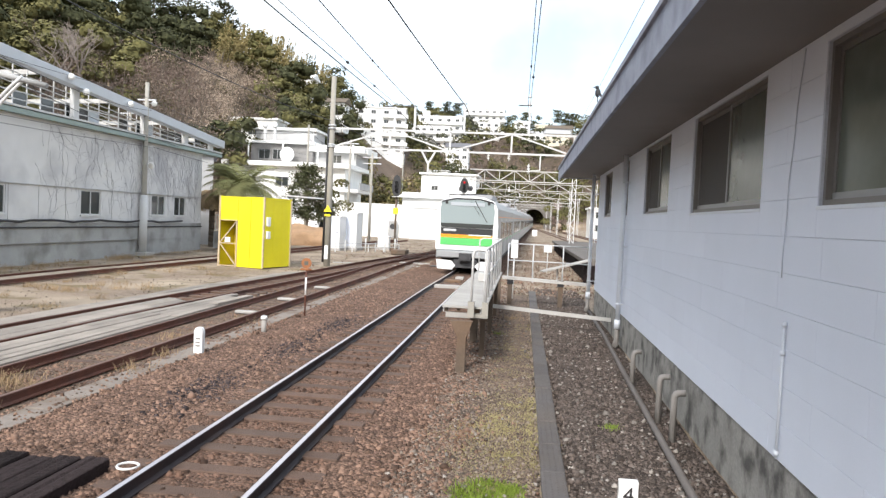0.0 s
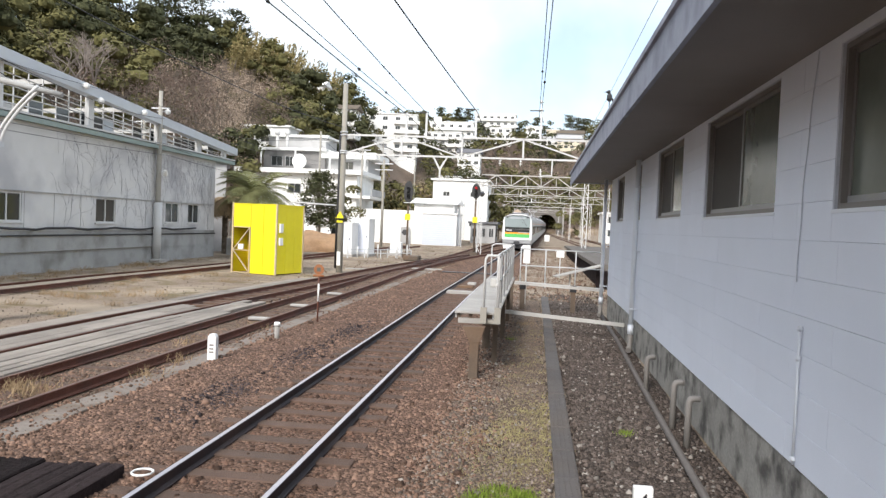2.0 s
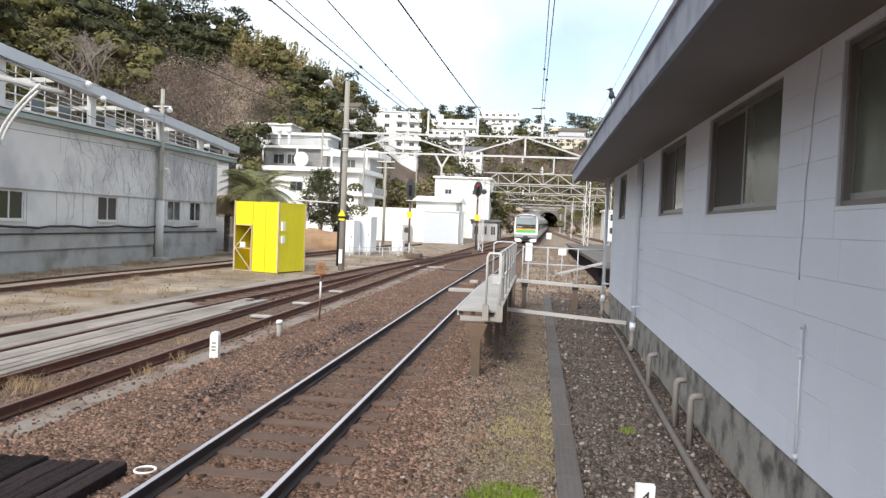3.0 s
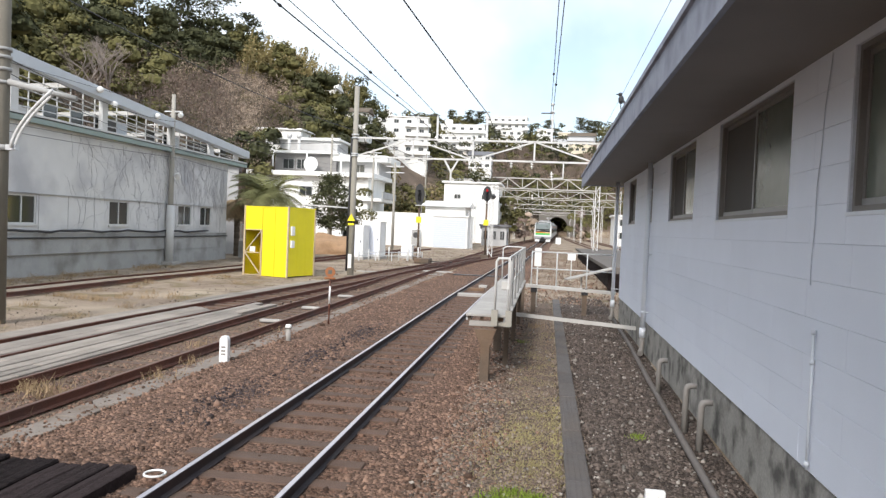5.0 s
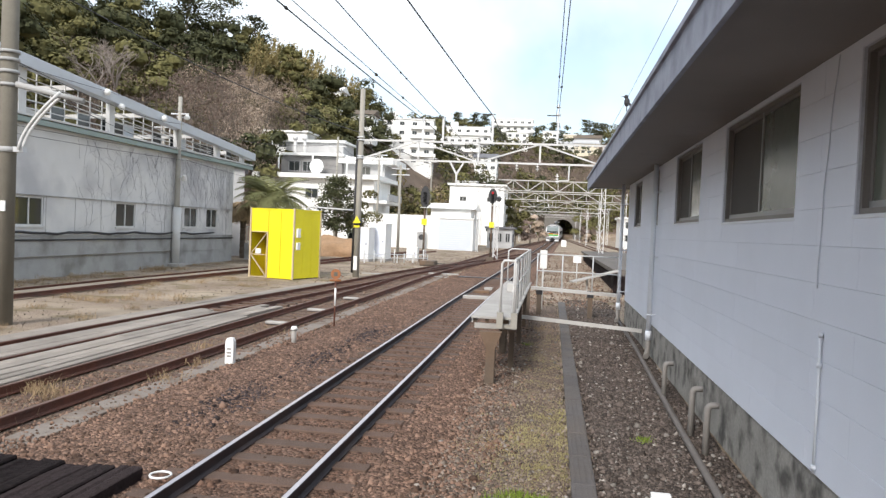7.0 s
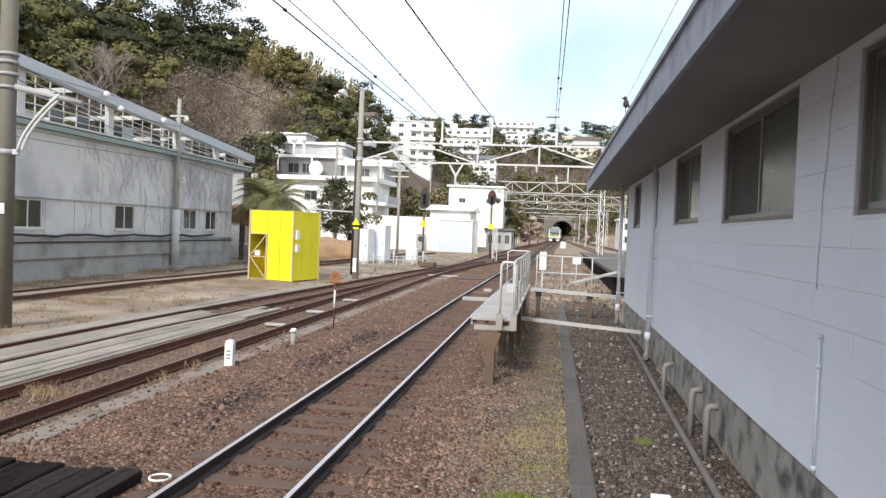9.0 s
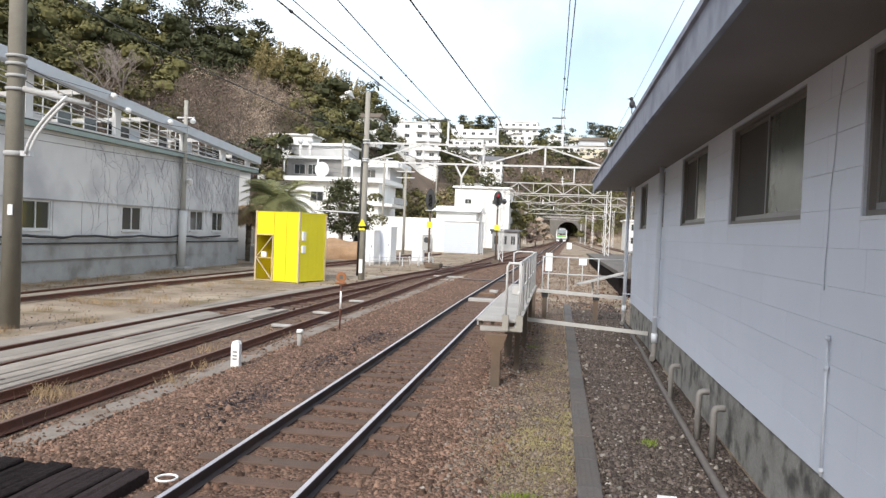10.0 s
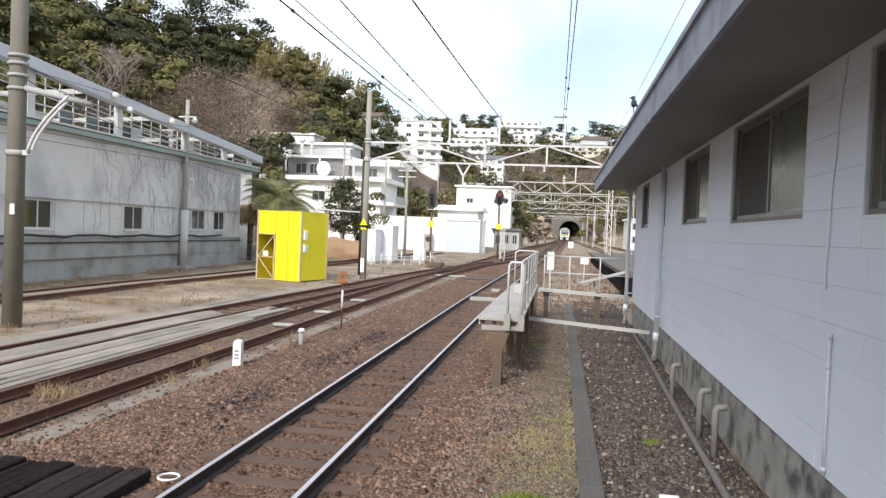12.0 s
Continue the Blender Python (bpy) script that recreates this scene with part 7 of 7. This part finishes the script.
# ---- loose ballast and gravel ----
def stones(name, n, pick, size, material, label, seed, sink=0.4):
    """Many small angular stones: squashed, twisted blocks with one corner cut."""
    rg = np.random.default_rng(seed)
    xy = pick(rg, n)
    n = len(xy)
    s = size * np.exp(rg.normal(0, 0.32, n))
    cube = np.array([(-1, -1, -1), (1, -1, -1), (1, 1, -1), (-1, 1, -1), (-1, -1, 1), (1, -1, 1), (1, 1, 1), (-1, 1, 1)], dtype=float)
    v = np.repeat(cube[None], n, axis=0)
    v *= rg.uniform(0.55, 1.0, (n, 8, 1))
    v *= rg.uniform(0.6, 1.15, (n, 1, 3))
    q = rg.normal(size=(n, 4))
    q /= np.linalg.norm(q, axis=1, keepdims=True)
    w, x, y, z = q.T
    rot = np.stack([1 - 2 * (y * y + z * z), 2 * (x * y - z * w), 2 * (x * z + y * w), 2 * (x * y + z * w), 1 - 2 * (x * x + z * z), 2 * (y * z - x * w),
                    2 * (x * z - y * w), 2 * (y * z + x * w), 1 - 2 * (x * x + y * y)], axis=1).reshape(n, 3, 3)
    v = np.einsum("nij,nkj->nki", rot, v) * s[:, None, None]
    gz = GRADE * np.clip(xy[:, 1] - 30, 0, 230)
    v += np.c_[xy, gz + s * sink][:, None, :]
    faces = np.array(((3, 2, 1, 0), (4, 5, 6, 7), (0, 1, 5, 4), (1, 2, 6, 5), (2, 3, 7, 6), (3, 0, 4, 7)))
    me = bpy.data.meshes.new(name)
    me.vertices.add(8 * n)
    me.vertices.foreach_set("co", v.astype(np.float32).ravel())
    idx = (faces[None] + 8 * np.arange(n)[:, None, None]).astype(np.int32).ravel()
    me.loops.add(len(idx))
    me.loops.foreach_set("vertex_index", idx)
    me.polygons.add(6 * n)
    me.polygons.foreach_set("loop_start", np.arange(0, 24 * n, 4, dtype=np.int32))
    me.materials.append(material)
    me.update(calc_edges=True)
    return tagged(new(name, me), label, "ballast", kind="stuff")


def near_biased(rg, n, y0, y1):
    """More stones close by, fewer far off."""
    u = rg.uniform(0, 1, n)
    return y0 * (y1 / y0) ** u


def on_main(rg, n):
    y = near_biased(rg, n, 5.0, 70)
    x = rg.uniform(-5.72, -1.15, n)
    cx = np.array([main_x(v) for v in y]) + 2.82
    rail = np.minimum(np.abs(x + 2.82 - 0.566), np.abs(x + 2.82 + 0.566)) < 0.085
    phase = ((y - 3.2) / 0.625) % 1.0
    slp = (np.abs(x + 2.82) < 0.98) & ((phase < 0.16) | (phase > 0.84))
    timber = (x < -3.95) & (y < 6.75)
    keep = ~rail & ~timber & (~slp | (rg.uniform(0, 1, n) < 0.38))
    return np.c_[x + cx, y][keep]


def in_four_foot(rg, n):
    p = on_main(rg, n)
    cx = np.array([main_x(v) for v in p[:, 1]])
    return p[np.abs(p[:, 0] - cx) < 0.9]


def on_shoulders(rg, n):
    p = on_main(rg, n)
    cx = np.array([main_x(v) for v in p[:, 1]])
    return p[np.abs(p[:, 0] - cx) >= 0.9]


def on_right(rg, n):
    y = near_biased(rg, n, 4.6, 30)
    x = rg.uniform(0.55, 2.2, n)
    return np.c_[x, y]


def on_verge(rg, n):
    y = near_biased(rg, n, 4.6, 30)
    x = rg.uniform(-1.3, 0.3, n)
    keep = rg.uniform(0, 1, n) < 0.35 + 0.5 * np.clip(-x, 0, 1)
    return np.c_[x, y][keep]


def past_edge(rg, n):
    y = near_biased(rg, n, 4.6, 30)
    x = -1.25 + np.abs(rg.normal(0, 0.42, n))
    return np.c_[x, y][x < 0.28]


def on_sidings(rg, n):
    y = near_biased(rg, n, 6.0, 46)
    x = rg.uniform(-7.6, -6.08, n)
    rail = np.minimum(np.abs(x + 6.92 - 0.566), np.abs(x + 6.92 + 0.566)) < 0.085
    keep = ~rail
    return np.c_[x, y][keep]


def oily(rg, n):
    k = rg.integers(0, 3, n)
    cx, cy = np.array([-4.45, -4.3, -4.2])[k], np.array([10.0, 13.6, 17.0])[k]
    return np.c_[cx + rg.normal(0, 0.2, n), cy + rg.normal(0, 0.75, n)]


stones("ballast", 96000, on_shoulders, 0.0160, BALLAST, "brown track ballast of broken stone", 31)
stones("ballast", 96000, in_four_foot, 0.0160, BALLAST_DUSTY, "dark rust-dusted ballast between the rails", 42)
stones("gravel", 19000, on_right, 0.0150, GRAVEL_DARK, "dark grey-brown gravel beside the station wall", 32, 0.25)
stones("verge_gravel", 17000, on_verge, 0.0135, GRAVEL, "grey-brown gravel between track and drain", 37, 0.2)
stones("strewn_ballast", 7000, past_edge, 0.0165, BALLAST, "brown ballast strewn past the edge of the bed", 40, 0.3)
stones("pale_gravel", 700, on_verge, 0.016, GRAVEL_PALE, "scattered paler stones and litter on the brown verge", 41, 0.6)
stones("pale_gravel", 800, on_right, 0.019, GRAVEL_PALE, "scattered paler stones among the station gravel", 38, 0.5)
stones("siding_gravel", 9000, on_sidings, 0.014, BALLAST, "thin dirty gravel between the siding rails", 33, 0.1)
def on_yard(rg, n):
    y = near_biased(rg, n, 9.0, 60)
    x = rg.uniform(-19.8, -10.6, n)
    keep = noise_mask(x, y) > rg.uniform(0.1, 0.9, n)
    return np.c_[x, y][keep]


def noise_mask(x, y):
    return np.array([0.5 + 0.9 * noise.noise((a * 0.35, b * 0.35, 9.0)) for a, b in zip(x, y)])


stones("yard_stones", 4500, on_yard, 0.012, GRAVEL, "scattered stones in the yard dirt", 35, 0.2)
def on_far(rg, n):
    y = near_biased(rg, n, 27.0, 95.0)
    x = rg.uniform(-11.0, 3.2, n)
    keep = (np.abs(x - np.array([main_x(v) for v in y])) > 0.75) & ((x > -1.2) | (rg.uniform(0, 1, n) < np.where(x > -7.5, 0.6, 0.18)))
    return np.c_[x, y][keep]


stones("lineside_stones", 17000, on_far, 0.020, BALLAST, "loose stones and rubble between the far tracks", 36, 0.2)
def on_trough(rg, n):
    y = near_biased(rg, n, 6.5, 40)
    x = rg.normal(-5.85, 0.2, n)
    keep = noise_mask(x * 2, y) > rg.uniform(0.2, 1.0, n)
    return np.c_[x, y][keep]


stones("spilt_ballast", 4200, on_trough, 0.0135, BALLAST, "brown stones spilt over the trough lids", 39, 0.9)
stones("oily_ballast", 6800, oily, 0.0135, TAR_STONE, "ballast blackened by oil", 34, 0.65)

# ---- commuter train running away into the tunnel ----
def make_train():
    tr = thing("train", "stainless commuter train with green and orange front stripes entering a tunnel", "train")
    half, floor, roof = 1.475, 0.0, 3.62

    def section(bm, y, k=1.0, top=3.62):
        out = [(-half, 0.62), (-half * 1.0, 2.2), (-half * 0.965, 3.05), (-half * 0.86, 3.38), (-half * 0.5, 3.58), (0, 3.64),
               (half * 0.5, 3.58), (half * 0.86, 3.38), (half * 0.965, 3.05), (half, 2.2), (half, 0.62)]
        return [bm.verts.new((x * k, y, z)) for x, z in out]

    for c in range(10):
        y0 = c * 20.0 + (0.25 if c else 0.55)
        y1 = (c + 1) * 20.0 - 0.25
        bm = bmnew()
        a, b = section(bm, y0), section(bm, y1)
        n = len(a)
        for i in range(n):
            j = (i + 1) % n
            bm.faces.new((a[i], a[j], b[j], b[i]))
        bm.faces.new(a[::-1])
        bm.faces.new(b)
        body = part("car_body", bm, TRAIN_STEEL, tr, "brushed stainless car body")
        bm = bmnew()
        box(bm, -1.25, 1.25, y0 + 0.3, y1 - 0.3, 0.22, 0.62)
        part("underframe", bm, TRAIN_DARK, body)
        bm = bmnew()
        box(bm, -0.8, 0.8, y0 + 5, y0 + 9, 3.6, 3.86)
        part("roof_unit", bm, TRAIN_ROOF, body, "grey air-conditioning unit", 0.03)
        bm = bmnew()
        box(bm, -0.6, 0.6, y0 + 13, y0 + 14.5, 3.6, 3.75)
        part("roof_vent", bm, TRAIN_ROOF, body, "", 0.03)
        for s in (-1, 1):
            for k in range(4):
                d = y0 + 2.2 + k * 4.85
                bm = bmnew()
                box(bm, s * 1.478 - 0.004, s * 1.478 + 0.004, d, d + 1.3, 0.75, 2.6)
                door = part("door", bm, STEEL, body)
                for q in (0.12, 0.72):
                    bm = bmnew()
                    box(bm, s * 1.485 - 0.004, s * 1.485 + 0.004, d + q, d + q + 0.46, 1.5, 2.45)
                    part("door_window", bm, GLASS, door)
                if k < 3:
                    bm = bmnew()
                    box(bm, s * 1.478 - 0.004, s * 1.478 + 0.004, d + 1.75, d + 4.4, 1.55, 2.4)
                    part("window", bm, GLASS, body)
            bm = bmnew()
            box(bm, s * 1.477 - 0.003, s * 1.477 + 0.003, y0, y1, 2.66, 2.70)
            part("orange_band", bm, ORANGE_STRIPE, body)
            bm = bmnew()
            box(bm, s * 1.477 - 0.003, s * 1.477 + 0.003, y0, y1, 1.40, 1.45)
            part("green_band", bm, GREEN_STRIPE, body)
            for by in (y0 + 2.6, y1 - 2.6):
                bm = bmnew()
                for w in (-1.05, 1.05):
                    tube(bm, (s * 0.50, by + w, 0.43), (s * 0.64, by + w, 0.43), 0.43, n=14)
                box(bm, s * 0.85 - 0.05, s * 0.85 + 0.05, by - 1.5, by + 1.5, 0.35, 0.62)
                part("bogie", bm, TRAIN_DARK, body)
        if c in (2, 6):
            bm = bmnew()
            beam(bm, (-0.7, y0 + 15.5, 3.75), (-0.1, y0 + 16.3, 4.5), 0.05)
            beam(bm, (0.7, y0 + 15.5, 3.75), (0.1, y0 + 16.3, 4.5), 0.05)
            beam(bm, (-0.1, y0 + 16.3, 4.5), (-0.6, y0 + 15.5, 4.95), 0.05)
            beam(bm, (0.1, y0 + 16.3, 4.5), (0.6, y0 + 15.5, 4.95), 0.05)
            beam(bm, (-0.8, y0 + 15.5, 4.97), (0.8, y0 + 15.5, 4.97), 0.08)
            part("pantograph", bm, STEEL, body)
        if c < 9:
            bm = bmnew()
            box(bm, -0.6, 0.6, y1, y1 + 0.5, 0.8, 3.0)
            part("gangway", bm, TRAIN_DARK, body)

    # the cab end
    face = ((-1.47, 1.02), (1.47, 1.02), (1.47, 2.2), (1.42, 3.0), (1.27, 3.36), (0.75, 3.56), (0, 3.63), (-0.75, 3.56), (-1.27, 3.36), (-1.42, 3.0), (-1.47, 2.2))
    bm = bmnew()
    prism(bm, face, "y", 0.16, 0.56)
    cab = part("cab_front", bm, TRAIN_WHITE, tr, "white cab front with rounded pillars", 0.03)
    bm = bmnew()
    prism(bm, ((-1.24, 2.1), (1.24, 2.1), (1.3, 2.9), (1.24, 3.26), (0.6, 3.42), (-0.6, 3.42), (-1.24, 3.26), (-1.3, 2.9)), "y", 0.125, 0.155)
    part("windscreen", bm, WINDSCREEN, cab, "broad sky-pale windscreen")
    bm = bmnew()
    prism(bm, ((-1.3, 3.23), (-1.24, 3.265), (-0.6, 3.425), (0.6, 3.425), (1.24, 3.265), (1.3, 3.23), (1.2, 3.37), (0.6, 3.50), (-0.6, 3.50), (-1.2, 3.37)), "y", 0.13, 0.16)
    part("brow", bm, DARK, cab, "black brow over the windscreen")
    for z0, z1, m, nm in ((1.78, 2.075, DARK, "black_panel"), (1.62, 1.775, ORANGE_STRIPE, "orange_stripe"), (1.27, 1.615, GREEN_STRIPE, "green_stripe")):
        bm = bmnew()
        box(bm, -1.24, 1.24, 0.128, 0.157, z0, z1)
        part(nm, bm, m, cab)
    bm = bmnew()
    prism(bm, ((-1.23, 2.1), (1.23, 2.1), (1.255, 2.3), (-1.255, 2.3)), "y", 0.118, 0.124)
    part("dash_band", bm, GLASS, cab, "dark lower band of the windscreen")
    bm = bmnew()
    box(bm, 0.1, 1.15, 0.122, 0.127, 1.745, 1.79)
    part("lettering", bm, WHITE, cab, "thin white lettering bar")
    bm = bmnew()
    box(bm, -1.1, -0.5, 0.115, 0.126, 1.92, 2.03)
    part("run_number", bm, STEEL, cab)
    bm = bmnew()
    beam(bm, (0.35, 0.115, 3.38), (0.95, 0.115, 2.4), 0.035)
    beam(bm, (0.15, 0.115, 3.36), (0.6, 0.115, 2.7), 0.02)
    part("wiper", bm, DARK, cab)
    bm = bmnew()
    box(bm, -0.8, 0.8, 0.10, 0.121, 3.14, 3.3)
    part("destination_sign", bm, PANE_PALE, cab, "pale blank destination display")
    bm = bmnew()
    box(bm, -1.40, 1.40, 0.1, 0.55, 0.66, 1.0)
    part("bumper", bm, TRAIN_STEEL, cab, "", 0.04)
    bm = bmnew()
    box(bm, -1.3, 1.3, 0.08, 0.12, 0.86, 0.96)
    part("bumper_bar", bm, TRAIN_STEEL, cab)
    for s in (-1, 1):
        bm = bmnew()
        prism(bm, [(s * a, b) for a, b in ((1.38, 0.56), (1.32, 0.12), (0.62, 0.1), (0.46, 0.3), (0.66, 0.52))], "y", 0.02, 0.10)
        part("skirt", bm, TRAIN_WHITE, cab, "white snow-plough skirt")
        bm = bmnew()
        tube(bm, (s * 1.0, 0.1, 3.27), (s * 1.0, 0.09, 3.27), 0.07, n=10)
        part("tail_lamp", bm, INSIDE, cab)
    bm = bmnew()
    box(bm, -0.28, 0.28, -0.25, 0.5, 0.55, 0.9)
    tube(bm, (0, -0.35, 0.72), (0, -0.2, 0.72), 0.17, n=12)
    part("coupler", bm, TRAIN_DARK, cab, "dark coupler")
    bm = bmnew()
    box(bm, -0.55, 0.55, 0.05, 0.5, 0.2, 0.58)
    part("hose_rack", bm, TRAIN_DARK, cab)
    bm = bmnew()
    beam(bm, (-0.9, 0.1, 3.65), (0.9, 0.1, 3.72), 0.05)
    part("aerial", bm, DARK, cab)
    return tr


# The pale base carries the sky that the windscreen reflects.
WINDSCREEN = bpy.data.materials.new("sky-pale windscreen")
WINDSCREEN.use_nodes = True
_b = WINDSCREEN.node_tree.nodes["Principled BSDF"]
_b.inputs["Base Color"].default_value = (0.26, 0.31, 0.315, 1)
_b.inputs["Roughness"].default_value = 0.12
_b.inputs["Coat Weight"].default_value = 0.6
train = make_train()


def motions():
    rows = []
    for k in range(0, 25):
        t = k * 0.5
        y = 34.6 + 20.3 * t - 0.285 * t * t
        rows.append((t, pose(main_x(y), y, rise(y) + 0.17, math.degrees(math.atan(GRADE)), 0, -math.degrees(math.atan(0.02)))))
    walk(train, rows)


motions()
